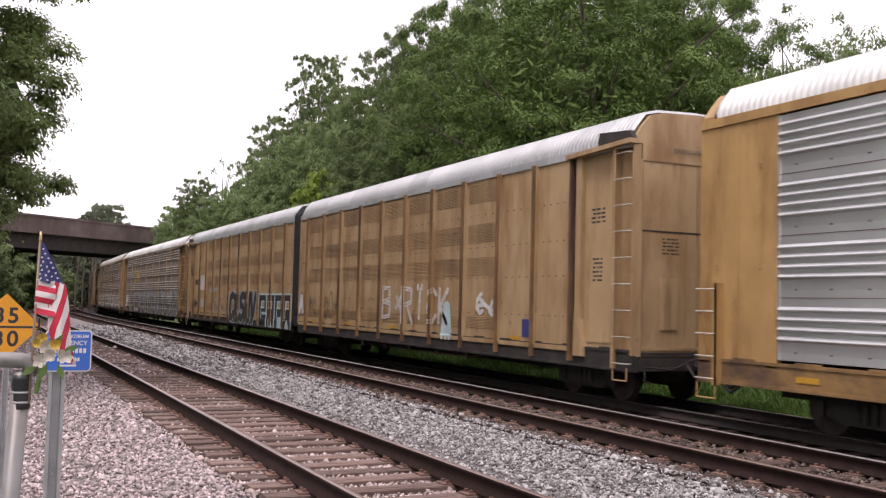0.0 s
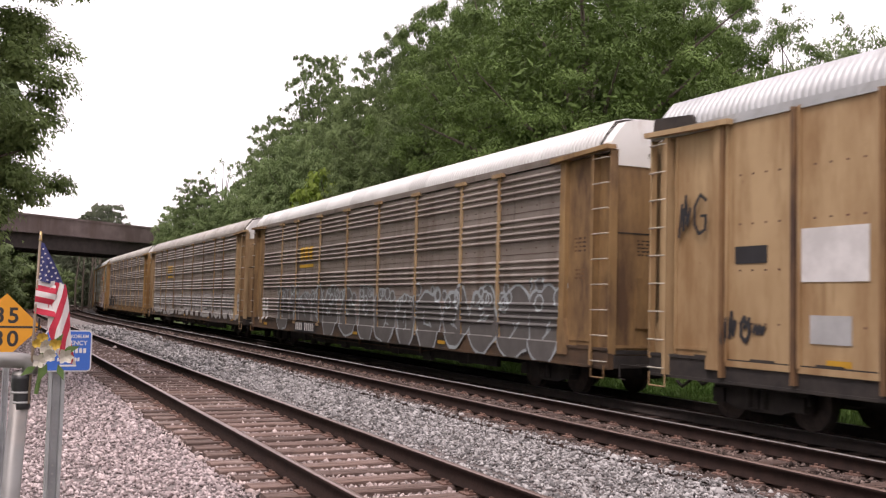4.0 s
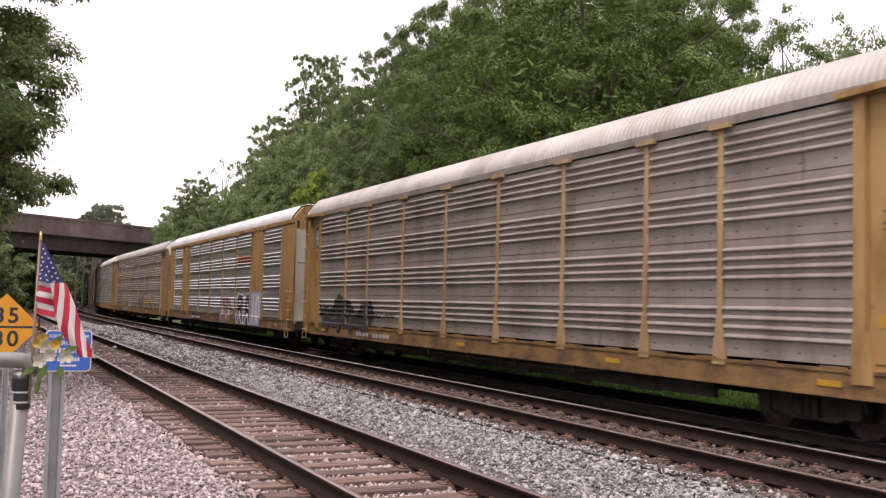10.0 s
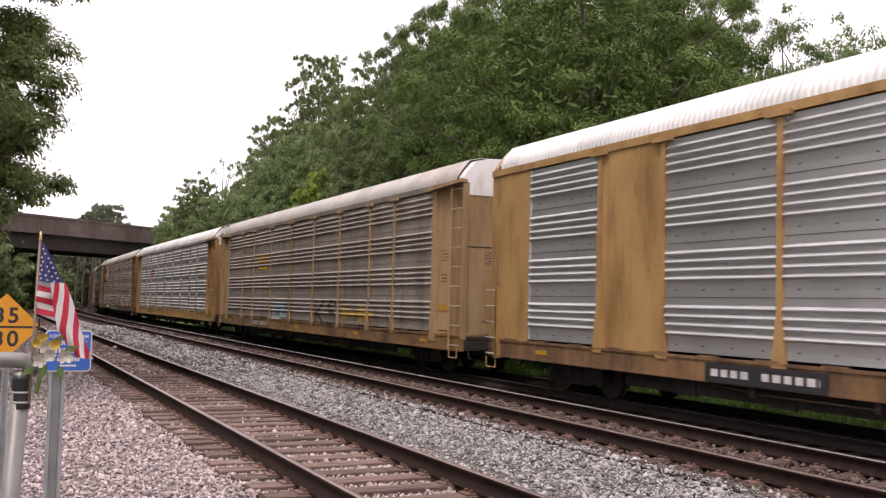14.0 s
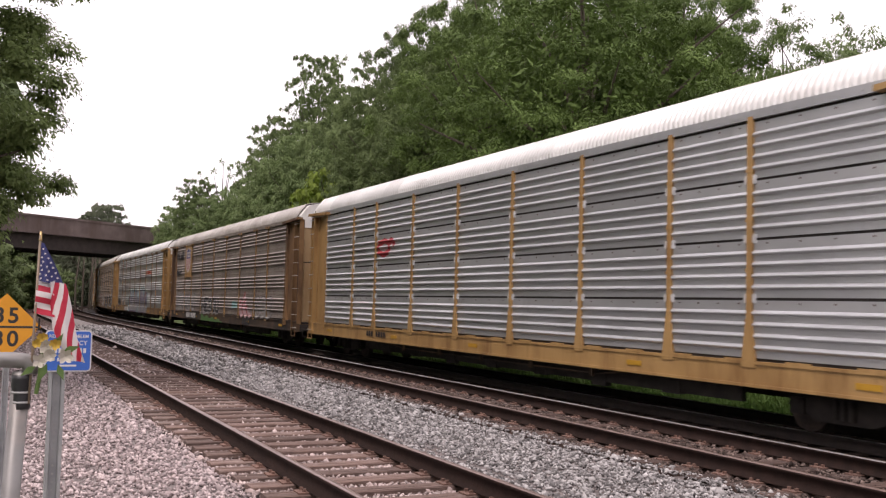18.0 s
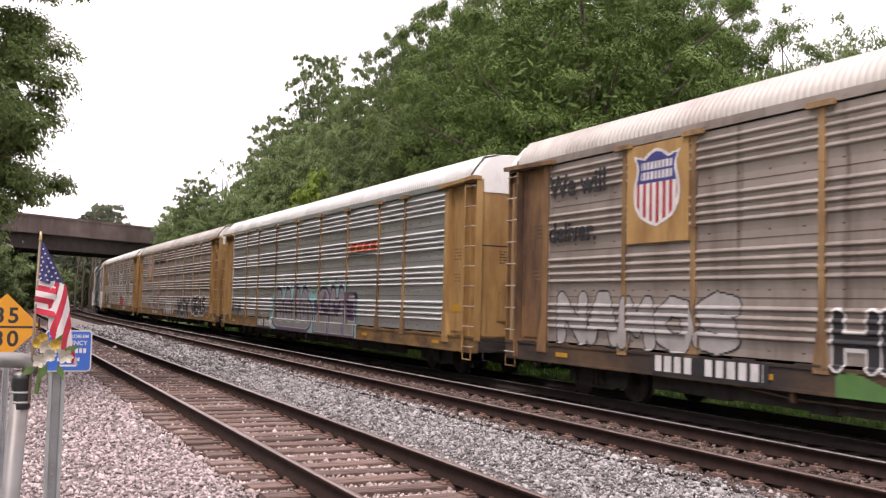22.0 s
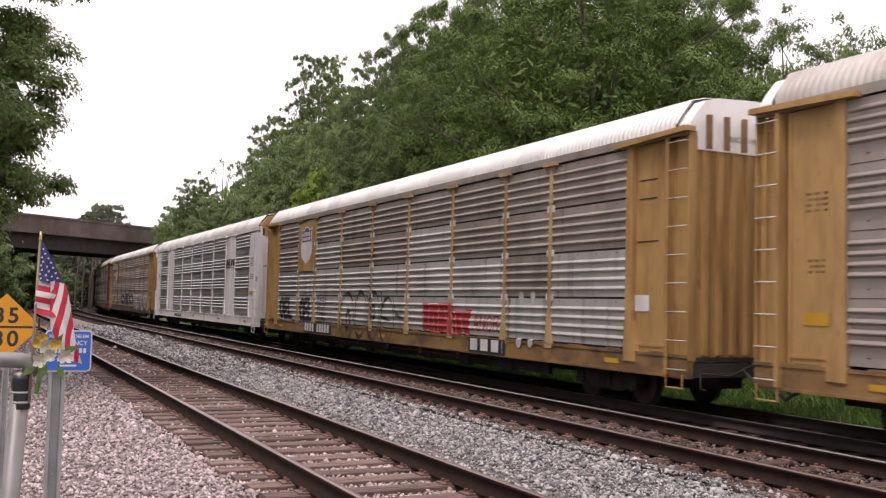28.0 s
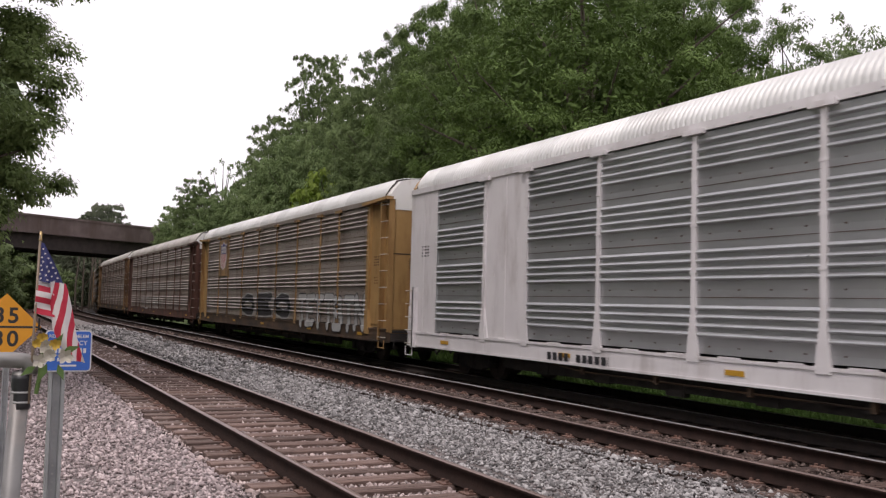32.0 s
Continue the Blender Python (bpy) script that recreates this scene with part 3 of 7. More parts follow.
# coarse tree for the added, unseen wood that blocks light
BACK = dict(seed=16, height=15.0, spread=5.2, clumps=120, per=60, size=0.34, mat=M_LEAFF, low=0.06, clump=(0.08, 0.14))
AIRY = dict(seed=23, height=14.0, spread=4.2, clumps=100, per=80, size=0.10, mat=M_LEAFD, low=0.2, clump=(0.05, 0.10), inner=0.0)
THIN = dict(AIRY, seed=24, clumps=46, per=34, size=0.12, clump=(0.03, 0.06))
BUSH = dict(seed=31, height=5.0, spread=3.4, clumps=110, per=130, size=0.12, mat=M_LEAFD, low=-0.1, clump=(0.12, 0.2))
LIME = dict(seed=37, height=6.0, spread=2.6, clumps=70, heads=6, per=50, size=0.09, mat=M_LEAFY, low=-0.1, gap=0.8, clump=(0.5, 0.8))
OVER = dict(seed=41, height=13.5, spread=4.1, clumps=420, per=560, size=0.048, mat=M_LEAFO, low=0.08, clump=(0.05, 0.085), inner=0.1)


def by_bearing(az, d):
    a = radians(az)
    return (EYE.x + d * math.sin(a), d * math.cos(a))


def plant(kind, args, az, d, top, turn, label, width=1.0, **kw):
    """A tree d metres from the camera's stand, on a bearing, whose top stands at that height."""
    x, y = by_bearing(az, d)
    z = ground_z(x - float(np.interp(y, LINE[:, 2], LINE[:, 1])))
    k = (top - z) / args["height"]
    return tree(kind, (x, y, z), k * width, turn, label, args, sz=k, **kw)


L_BIG = "large leafy walnut tree in full summer green behind the train"
L_MID = "tall dark green broadleaf tree in the wood"
L_FAR = "distant green broadleaf tree beside the line"
plant("big", BIG, 34.0, 34, 14.2, 0, L_BIG, 1.1)
plant("big", BIG, 39.6, 36, 13.9, 130, L_BIG, 0.82)
plant("big", BIG, 29.0, 40, 15.6, 250, L_BIG, 0.78)
plant("big", BIG, 36.6, 44, 18.4, 200, L_BIG, 0.95)
plant("big", BIG, 31.6, 46, 18.0, 75, L_BIG, 0.9)
plant("mid", MID, 22.9, 53, 16.3, 20, L_MID, 0.66)
plant("mid", MID, 26.4, 50, 17.6, 70, L_MID, 0.62)
plant("mid", MID, 24.2, 45, 12.9, 40, L_MID, 0.66)
plant("open", OPEN, 18.3, 74, 20.6, 210, "tall dark tree with a loose crown", 0.56)
plant("open", OPEN, 20.3, 62, 15.6, 100, "tall dark tree with a loose crown", 0.75)
plant("mid", MID, 25.6, 42, 10.6, 160, L_MID, 0.9)
plant("mid", MID, 21.6, 48, 10.2, 220, L_MID, 0.8)
plant("mid", MID, 15.6, 84, 17.4, 30, L_MID, 0.55)
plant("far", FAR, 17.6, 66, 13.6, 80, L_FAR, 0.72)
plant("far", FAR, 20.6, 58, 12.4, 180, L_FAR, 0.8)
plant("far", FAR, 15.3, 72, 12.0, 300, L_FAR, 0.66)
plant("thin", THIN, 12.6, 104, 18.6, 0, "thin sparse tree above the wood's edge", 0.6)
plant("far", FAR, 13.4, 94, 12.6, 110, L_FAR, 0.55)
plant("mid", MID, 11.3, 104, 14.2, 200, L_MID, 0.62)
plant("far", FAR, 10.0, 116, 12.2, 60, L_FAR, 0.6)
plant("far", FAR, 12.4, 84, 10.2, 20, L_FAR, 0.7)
plant("lime", LIME, 19.2, 56, 9.3, 0, "bright yellow-green young tree at the wood's edge", 0.85)
plant("airy", AIRY, 45.4, 56, 18.3, 40, "open-crowned dark tree with sky showing through", 0.75)
plant("airy", AIRY, 47.5, 54, 17.5, 190, "open-crowned dark tree with sky showing through", 0.7)
plant("airy", AIRY, 49.0, 52, 16.2, 260, "open-crowned dark tree with sky showing through", 0.55)
plant("airy", AIRY, 50.9, 50, 16.6, 90, "open-crowned dark tree with sky showing through", 0.7)
plant("mid", MID, 44.0, 46, 12.4, 300, L_MID, 0.8)
plant("mid", MID, 48.6, 44, 10.6, 10, L_MID, 1.1)
# thicket along the wood's edge
tr_rng = random.Random(8)
for i, y in enumerate((10, 14, 18.5, 23, 28, 33, 38.5, 44, 50, 56, 63, 70, 77, 84, 91, 98)):
    sx = float(np.interp(y, LINE[:, 2], LINE[:, 1]))
    x = 18.2 + tr_rng.uniform(-0.6, 1.6)
    k = tr_rng.uniform(1.0, 1.45)
    tree("bush", (x + sx, y, ground_z(x)), k, tr_rng.uniform(0, 360), "dense green shrub at the foot of the wood", BUSH, "shrubs along the wood", "shrub", "shrub")
# left of the line
tree("over", (-5.65, 21.5, -0.7), 1.0, 0, "leafy tree leaning over the line on the near side", OVER, sz=1.02)
tree("over", (-7.0, 23.5, -0.7), 1.05, 140, "leafy tree leaning over the line on the near side", OVER, sz=1.5)
tree("mid", (-7.2, 28.5, -0.8), 0.9, 120, "leafy tree beside the line on the near side", MID)
for x, y, k, a in ((-4.4, 92, 1.35, 0), (-2.6, 99, 1.5, 60), (0.6, 128, 1.5, 200), (-2.8, 118, 1.8, 280), (3.4, 136, 1.5, 90), (6.2, 150, 1.4, 20), (-3.2, 74, 1.0, 150)):
    tree("bush", (x - 1.0, y, -0.6), k, a, "dense green shrub beside the line beyond the bridge", BUSH, "shrubs beyond the bridge", "shrub", "shrub")
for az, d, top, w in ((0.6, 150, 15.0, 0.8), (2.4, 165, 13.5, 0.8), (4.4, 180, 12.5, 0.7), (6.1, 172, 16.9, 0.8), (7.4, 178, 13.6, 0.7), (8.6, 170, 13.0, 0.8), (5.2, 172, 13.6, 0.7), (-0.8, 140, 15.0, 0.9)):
    plant("haze", HAZE, az, d, top, az * 77, "distant tree beyond the road bridge, its leaves tinted for haze", w)
# thin bare trunks beyond the bridge
for i, (az, d) in enumerate(((5.25, 140), (5.6, 143), (5.9, 146), (6.15, 141), (6.5, 148), (4.9, 147), (5.75, 152))):
    x, y = by_bearing(az, d)
    gq = Geo()
    gq.tube([(0, 0, -0.5), (0.12 * math.sin(i * 2.1), 0, 4), (0.4 * math.sin(i * 1.7), 0.1, 8.5)], [0.16, 0.12, 0.06], 6)
    for q in range(3):
        z = 3.5 + 1.5 * q
        gq.tube([(0.1 * math.sin(i * 2), 0, z), (0.9 * math.cos(i + q * 2.4), 0.3, z + 1.1)], [0.05, 0.02], 5)
    b = thing("bare_tree", (x, y, -0.6), "slender pale bare trunk beyond the bridge", "tree", "bare trunks beyond the bridge")
    put("trunk", gq.mesh("trunk", M_BARK), b)

# unseen wood added on the near side to shade the cars and darken their reflections: close to the line beyond the
# leaning tree, farther back behind the camera's stand
for i in range(16):
    y = 34 + i * 8.5
    tree("back", (-11.2 + 0.9 * math.sin(i * 2.3) - 0.1 * max(0, i - 9), y, -0.9), 1.5 + 0.1 * math.sin(i * 1.7), i * 67, "unseen broadleaf tree added on the near side to block sky light", BACK, "wood on the near side")
for i in range(7):
    y = -45 + i * 9.5
    tree("back", (-29 + 2.5 * math.sin(i * 2.3), y, -0.9), 0.92 + 0.12 * math.sin(i * 1.7), i * 67, "unseen broadleaf tree added on the near side to block sky light", BACK, "wood on the near side")
for i in range(6):
    tree("back", (-14 + i * 6.5, -48 - 4 * math.sin(i * 2.0), -0.9), 1.0, i * 49, "unseen broadleaf tree added on the near side to block sky light", BACK, "wood on the near side")

# hill beyond, the distance haze put into its blue colour
hz = np.linspace(-1, 1, 60)
HX, HT = np.meshgrid(hz, np.linspace(0, 1, 8))
hv = np.stack([40 + HX * 900, 1150 + 120 * HT + 60 * HX, -5 + HT * (62 + 26 * np.sin(HX * 5.2 + 1.1) + 8 * np.sin(HX * 17)) * (1 - 0.5 * HX ** 2)], -1).reshape(-1, 3)
hi = np.arange(HX.size).reshape(HX.shape)
hq = np.stack([hi[:-1, :-1], hi[:-1, 1:], hi[1:, 1:], hi[1:, :-1]], -1).reshape(-1, 4)
M_HILL = surf("hazy_wooded_hill", (0.17, 0.23, 0.27), (0.22, 0.28, 0.32), 0.02, 1.0, spec=0.0)
tagged(new("backdrop", np_mesh("backdrop", hv, hq, M_HILL, smooth=True)), "hazy blue wooded hill on the horizon", "hill", kind="structure")


# ---- grass beyond the train and beside the near shoulder ----
def grass(name, n, area, h, seed, label):
    r = np.random.default_rng(seed)
    x = r.uniform(area[0], area[1], n)
    y = r.uniform(area[2], area[3], n)
    clump = 0.55 + 0.9 * (np.sin(x * 1.9 + 2 * np.sin(y * 0.8)) * np.sin(y * 1.3) * 0.5 + 0.5)
    z = np.interp(x, bx, bz)
    hh = h * r.uniform(0.5, 1.4, n) * clump
    a = r.uniform(0, 6.28, n)
    w = 0.02 + 0.02 * r.random(n)
    lean = r.normal(0, 0.5, (n, 2)) * hh[:, None]
    ca, sa = np.cos(a) * w, np.sin(a) * w
    V = np.stack([np.stack([x - ca, y - sa, z - 0.02], -1), np.stack([x + ca, y + sa, z - 0.02], -1), np.stack([x + ca * 0.5 + lean[:, 0], y + sa * 0.5 + lean[:, 1], z + hh], -1), np.stack([x - ca * 0.5 + lean[:, 0] * 0.9, y - sa * 0.5 + lean[:, 1] * 0.9, z + hh * 0.97], -1)], 1).reshape(-1, 3)
    return tagged(new(name, np_mesh(name, V, np.arange(n * 4).reshape(-1, 4), M_BLADE)), label, "grass", kind="stuff")


grass("grass", 30000, (12.9, 18.0, 5, 34), 0.20, 51, "long green grass beyond the train")
grass("grass", 16000, (12.9, 18.0, 34, 80), 0.26, 52, "long green grass beyond the train")
grass("grass", 9000, (-8.0, -3.7, 9, 30), 0.18, 53, "green weeds at the edge of the ballast")

# ---- road bridge ----
br = thing("road_bridge", (7.3, 112.5, 0), "brown weathered road bridge with dark girders over the line", "bridge", rz=math.degrees(math.atan2(11, 15)))
gq = Geo()
gq.box(-20, 22, -0.25, 0.25, 8.0, 9.85)
gq.box(-20, 22, -0.36, 0.34, 9.72, 9.95)
gq.box(-20, 22, -0.30, -0.25, 8.0, 8.22)
for i in range(-3, 4):
    gq.box(i * 6.1 - 0.02, i * 6.1 + 0.02, -0.256, -0.25, 8.24, 9.7)
put("parapet", gq.mesh("parapet", M_FASCIA), br, (0, 0, 0))
put("parapet", gq.mesh("parapet", M_FASCIA), br, (0, 10.5, 0))
gq = Geo()
gq.box(-20, 22, 0.252, 10.2, 8.0, 8.4)
put("deck", gq.mesh("deck", M_CONC), br)
for i in range(5):
    gq = Geo()
    y = 0.5 + i * 2.3
    gq.box(-20, 22, y - 0.02, y + 0.02, 6.45, 8.0)
    gq.box(-20, 22, y - 0.22, y + 0.22, 6.4, 6.45)
    for j in range(-13, 15) if i else ():
        gq.box(j * 1.5 - 0.01, j * 1.5 + 0.01, y - 0.2, y - 0.02, 6.45, 7.99)
    put("girder", gq.mesh("girder", M_GIRDER), br)
for x in (-16.5, 19.5):
    gq = Geo()
    gq.box(x - 1.2, x + 1.2, 0.2, 10.3, -1.5, 6.4)
    put("abutment", gq.mesh("abutment", M_CONC), br)


# ---- the train ----
HALF, SIDE, SILL0, SILL1, WALL1, TOP = 13.58, 1.52, 0.45, 0.86, 4.78, 5.47
RIB = 0.040
RIB_SHAPE = ((-0.042, 0.0), (-0.030, 0.55), (-0.014, 0.96), (0.002, 1.0), (0.022, 0.68), (0.048, 0.0))
RIB0, RIB1 = 0.335, 0.158
STACK_RIBS = (0.17, 0.36, 0.55, 0.74)
UNIT_RIBS = {1: (-9.35, -7.45, -5.55, -3.68, -1.80, 0.08, 1.90, 3.60, 5.35, 6.95, 8.50)}
UNIT_RIBS[-1] = (-8.40, -6.88, -5.25, -3.40, -1.52, 0.32, 2.15, 3.96, 5.82, 7.62, 9.45)
POSTS = (-11.80, -9.08, -7.09, -4.27, -1.42, 1.42, 4.27, 7.09, 9.08, 11.80)
MESHES = {}


def cached(key, make):
    if key not in MESHES:
        MESHES[key] = make()
    return MESHES[key]


def ribbed_sheet(width, z1, ribs, bolts, seams=(), fine=()):
    """A pressed steel sheet with cross ribs, their upper faces turned to the sky, and bolt heads in the flat bands."""
    gq = Geo()
    prof = [(0.0, 0.0)]
    for z in ribs:
        prof += [(0.012, q) for q in bolts if not prof or prof[-1][1] < q < z - 0.05]
        prof += [(RIB * -q, z + d) for d, q in RIB_SHAPE]
    prof += [(0.0, z1)]
    h = width / 2
    for (xa, za), (xb, zb) in zip(prof, prof[1:]):
        gq.face([(xa, h, za), (xa, -h, za), (xb, -h, zb), (xb, h, zb)])
    gq.face([(0, -h, 0), (0, h, 0), (0.03, h, 0), (0.03, -h, 0)])
    gq.face([(0, h, z1), (0, -h, z1), (0.03, -h, z1), (0.03, h, z1)])
    for s in (-h, h):
        gq.box(-0.02, 0.03, s - 0.012, s + 0.012, 0, z1)
    for z in bolts:
        for q in range(4):
            y = -h + width * (q + 0.5) / 4
            gq.m = 1
            gq.box(-0.004, 0.02, y - 0.016, y + 0.016, z - 0.012, z + 0.012)
    gq.m = 0
    for z in fine:
        gq.prism([(0.002, z - 0.012), (-0.005, z), (0.002, z + 0.012)], "y", -h, h)
    gq.m = 1
    for z in seams:
        gq.box(-0.002, 0.02, -h, h, z - 0.004, z + 0.004)
    return gq.mesh("side_panel", PAN["grey"], YEL["oxide"])


def panel_mesh(width):
    h = WALL1 - SILL1 - 0.10
    return ribbed_sheet(width, h - 0.03, [h / 4 * (k + RIB0 + q * RIB1) for k in range(4) for q in range(4)], [h / 4 * (k + 0.13) for k in range(4)], [h / 4 * k for k in (1, 2, 3)])


def row_mesh(width):
    h = (WALL1 - SILL1 - 0.10) / 4
    return ribbed_sheet(width, h - 0.045, [h * q for q in STACK_RIBS], [h * 0.90])


def post_mesh(flare, cap):
    gq = Geo()
    gq.box(-0.040, 0.0, -0.062, 0.062, SILL1 - 0.02, WALL1)
    if flare:
        gq.prism([(-0.07, SILL1 + 0.62), (-0.15, SILL1 + 0.02), (-0.15, SILL1 - 0.10), (0.15, SILL1 - 0.10), (0.15, SILL1 + 0.02), (0.07, SILL1 + 0.62)], "x", -0.050, -0.01)
    if cap:
        gq.box(-0.10, -0.01, -0.26, 0.26, WALL1 - 0.10, WALL1 - 0.01)
    for z in (1.5, 2.3, 3.1, 3.9):
        gq.box(-0.046, -0.03, -0.085, 0.085, z - 0.025, z + 0.025)
    return gq.mesh("post", YEL["clean"])


def roof_mesh(half, ribbed=True, width=SIDE):
    """A roof pressed into cross ribs, flat on top and rounded down to the eaves."""
    sec = [(-width, WALL1 + 0.06), (-width + 0.02, WALL1 + 0.20), (-width + 0.12, WALL1 + 0.36), (-width + 0.32, TOP - 0.09), (-width + 0.62, TOP - 0.02), (0.0, TOP + 0.02)]
    sec = sec + [(-x, z) for x, z in reversed(sec[:-1])]
    out = [(0, 0), (-0.6, 0.15), (-0.85, 0.5), (-0.5, 0.85), (-0.15, 1), (0, 1)]
    out = out + [(-a, b) for a, b in reversed(out[:-1])]
    ys, lift = [], []
    pitch = 0.14
    k = int(2 * half / pitch)
    for i in range(k):
        y = -half + i * pitch
        ys += [y, y + 0.034, y + 0.042, y + 0.132]
        lift += [0.0, 0.0, 0.055, 0.055]
    ys.append(half), lift.append(0.0)
    V = np.array([[(x + o[0] * d, y, z + o[1] * d) for (x, z), o in zip(sec, out)] for y, d in zip(ys, lift)])
    n = len(sec)
    i = np.arange(len(ys) - 1)[:, None] * n
    j = np.arange(n - 1)[None]
    F = np.stack([i + j, i + n + j, i + n + j + 1, i + j + 1], -1).reshape(-1, 4)
    return np_mesh("roof", V.reshape(-1, 3), F, ROOF["white"])


def eave_mesh(half):
    gq = Geo()
    gq.box(-0.035, 0.06, -half, half, WALL1 - 0.05, WALL1 + 0.10)
    k = int(half * 2 / 0.42)
    for i in range(k):
        y = -half + 0.2 + i * 0.42
        gq.box(-0.045, -0.035, y - 0.03, y + 0.03, WALL1 + 0.0, WALL1 + 0.03)
    return gq.mesh("eave_rail", YEL["clean"])


def sill_mesh(half):
    gq = Geo()
    gq.box(-0.03, 0.10, -half, half, SILL0, SILL1)
    gq.box(-0.05, 0.0, -half, half, SILL1 - 0.05, SILL1)
    gq.box(-0.05, 0.0, -half, half, SILL0, SILL0 + 0.05)
    k = int(half * 2 / 1.33)
    for i in range(k):
        y = -half + 0.8 + i * 1.33
        gq.box(-0.052, -0.03, y - 0.25, y + 0.25, SILL1 - 0.012, SILL1 + 0.03)
    return gq.mesh("side_sill", YEL["clean"])


def stile_mesh(z0, z1):
    """The deep upright plate that carries the rungs, with a foot bracket and a stirrup below the sill."""
    gq = Geo()
    gq.box(-0.10, 0.10, 0.215, 0.262, z0, z1)
    gq.box(-0.10, -0.085, 0.17, 0.262, z0, z1)
    gq.tube([(-0.07, -0.22, z0 + 0.02), (-0.07, -0.22, z0 - 0.22), (-0.07, 0.22, z0 - 0.22), (-0.07, 0.22, z0 + 0.05)], 0.017, 6)
    return gq.mesh("ladder", YEL["clean"])


def rung_mesh():
    gq = Geo()
    gq.tube([(0.02, -0.255, 0.0), (-0.085, -0.25, 0.0), (-0.095, -0.235, 0.0), (-0.095, 0.22, 0.0)], 0.0135, 6)
    return gq.mesh("rung", M_RUNG, smooth=True)


def ladder(car, key, z0, z1, n, x, y, rz, mat, mirrored):
    ob = put("ladder", cached(("stile", key), lambda: stile_mesh(z0, z1)), car, (x, y, 0), rz, mat=mat)
    if mirrored:
        ob.matrix_basis = ob.matrix_basis @ Matrix.Diagonal((1, -1, 1, 1))
    if x < 0:
        for i in range(n):
            put("rung", cached("rung", rung_mesh), ob, (0, 0, z0 + 0.10 + (z1 - z0 - 0.2) * i / (n - 1)))


def end_section_mesh(width):
    """The plain corner section: a sheet set back behind the ladder, another nearer the panels with a folded edge and rivets."""
    h = width / 2
    gq = Geo()
    gq.box(0.09, 0.12, -h, -h + 0.56, SILL1 - 0.1, WALL1 - 0.06)
    gq.box(0.05, 0.10, -h + 0.62, h, SILL1 - 0.1, WALL1 - 0.06)
    gq.box(0.02, 0.06, -h + 0.64, -h + 0.70, SILL1 + 0.02, WALL1 - 0.1)
    gq.box(0.03, 0.052, -h + 0.70, h - 0.2, SILL1 + 0.10, SILL1 + 0.16)
    for z in range(9):
        for y in (-h + 0.74, h - 0.25):
            gq.box(0.042, 0.052, y - 0.011, y + 0.011, SILL1 + 0.4 + z * 0.38, SILL1 + 0.422 + z * 0.38)
    return gq.mesh("end_section", YEL["clean"])


def corner_strip_mesh(width):
    h = width / 2
    gq = Geo()
    gq.box(-0.03, 0.15, -h - 0.002, -h + 0.035, SILL1 - 0.1, WALL1)
    gq.box(0.13, 0.15, -h + 0.035, -h + 0.62, SILL1 - 0.1, WALL1 - 0.06)
    return gq.mesh("corner_strip", YEL["clean"])


def frame_post_mesh(width):
    h = width / 2
    gq = Geo()
    gq.box(-0.05, 0.098, h - 0.20, h + 0.002, SILL1 - 0.1, WALL1)
    gq.prism([(h - 0.2, SILL1 + 0.55), (h - 0.34, SILL1 - 0.05), (h - 0.34, SILL1 - 0.2), (h + 0.02, SILL1 - 0.2), (h + 0.02, SILL1 + 0.55)], "x", -0.06, 0.048)
    return gq.mesh("frame_post", YEL["clean"])


def corner_parts(car, key, width, x, y, rz, mat, mirrored):
    """Sheet, strip, post and eave bracket of a corner; mirrored at the other end."""
    for name, make in (("end_section", end_section_mesh), ("corner_strip", corner_strip_mesh), ("frame_post", frame_post_mesh), ("eave_bracket", bracket_mesh)):
        ob = put(name, cached((name, key), lambda: make(width)), car, (x, y, 0), rz, mat=mat)
        if mirrored:
            ob.matrix_basis = ob.matrix_basis @ Matrix.Diagonal((1, -1, 1, 1))


def bracket_mesh(width):
    h = width / 2
    return Geo().prism([(-h - 0.04, WALL1 + 0.0), (-h - 0.04, WALL1 + 0.09), (h + 0.25, WALL1 + 0.02), (h + 0.25, WALL1 - 0.07)], "x", -0.16, 0.08).mesh("eave_bracket", YEL["clean"])


def flat_section_mesh(width):
    gq = Geo()
    h = width / 2
    gq.box(0.0, 0.08, -h, h, SILL1 - 0.1, WALL1 - 0.02)
    gq.box(-0.012, 0.0, -0.03, 0.03, SILL1, WALL1 - 0.1)
    for y in (-h * 0.55, h * 0.55):
        for z in (1.6, 2.4, 3.2, 4.0):
            gq.box(-0.01, 0.0, y - 0.03, y + 0.03, z - 0.012, z + 0.012)
            gq.box(-0.01, 0.0, y - 0.03, y + 0.03, z - 0.08, z - 0.056)
    for s in (-1, 1):
        gq.prism([(s * h, SILL1 + 0.7), (s * (h - 0.06), SILL1 + 0.7), (s * (h - 0.25), SILL1 - 0.08), (s * h, SILL1 - 0.08)], "x", -0.03, 0.0)
    return gq.mesh("flat_section", YEL["clean"])


def bar_rows(n, wide):
    """Rows of small dark lettering bars."""
    gq = Geo()
    for i in range(n):
        for k in range(4):
            a = -wide / 2 + k * wide / 4
            gq.box(a, a + wide / 4 * (0.8 if (i * 2 + k) % 3 else 0.45), -0.003, 0, -i * 0.07, -i * 0.07 + 0.03)
    return gq.mesh("stencil", YEL["grime"])


def warning_mesh():
    """The height warning lettered across the end."""
    cu = bpy.data.curves.new("warning", "FONT")
    cu.body, cu.size, cu.extrude, cu.align_x = "EXCESS HEIGHT CAR", 0.13, 0.002, "CENTER"
    tmp = bpy.data.objects.new("warning", cu)
    me = bpy.data.meshes.new_from_object(tmp)
    bpy.data.objects.remove(tmp)
    me.materials.clear()
    me.materials.append(P_SOFTBLACK)
    return me


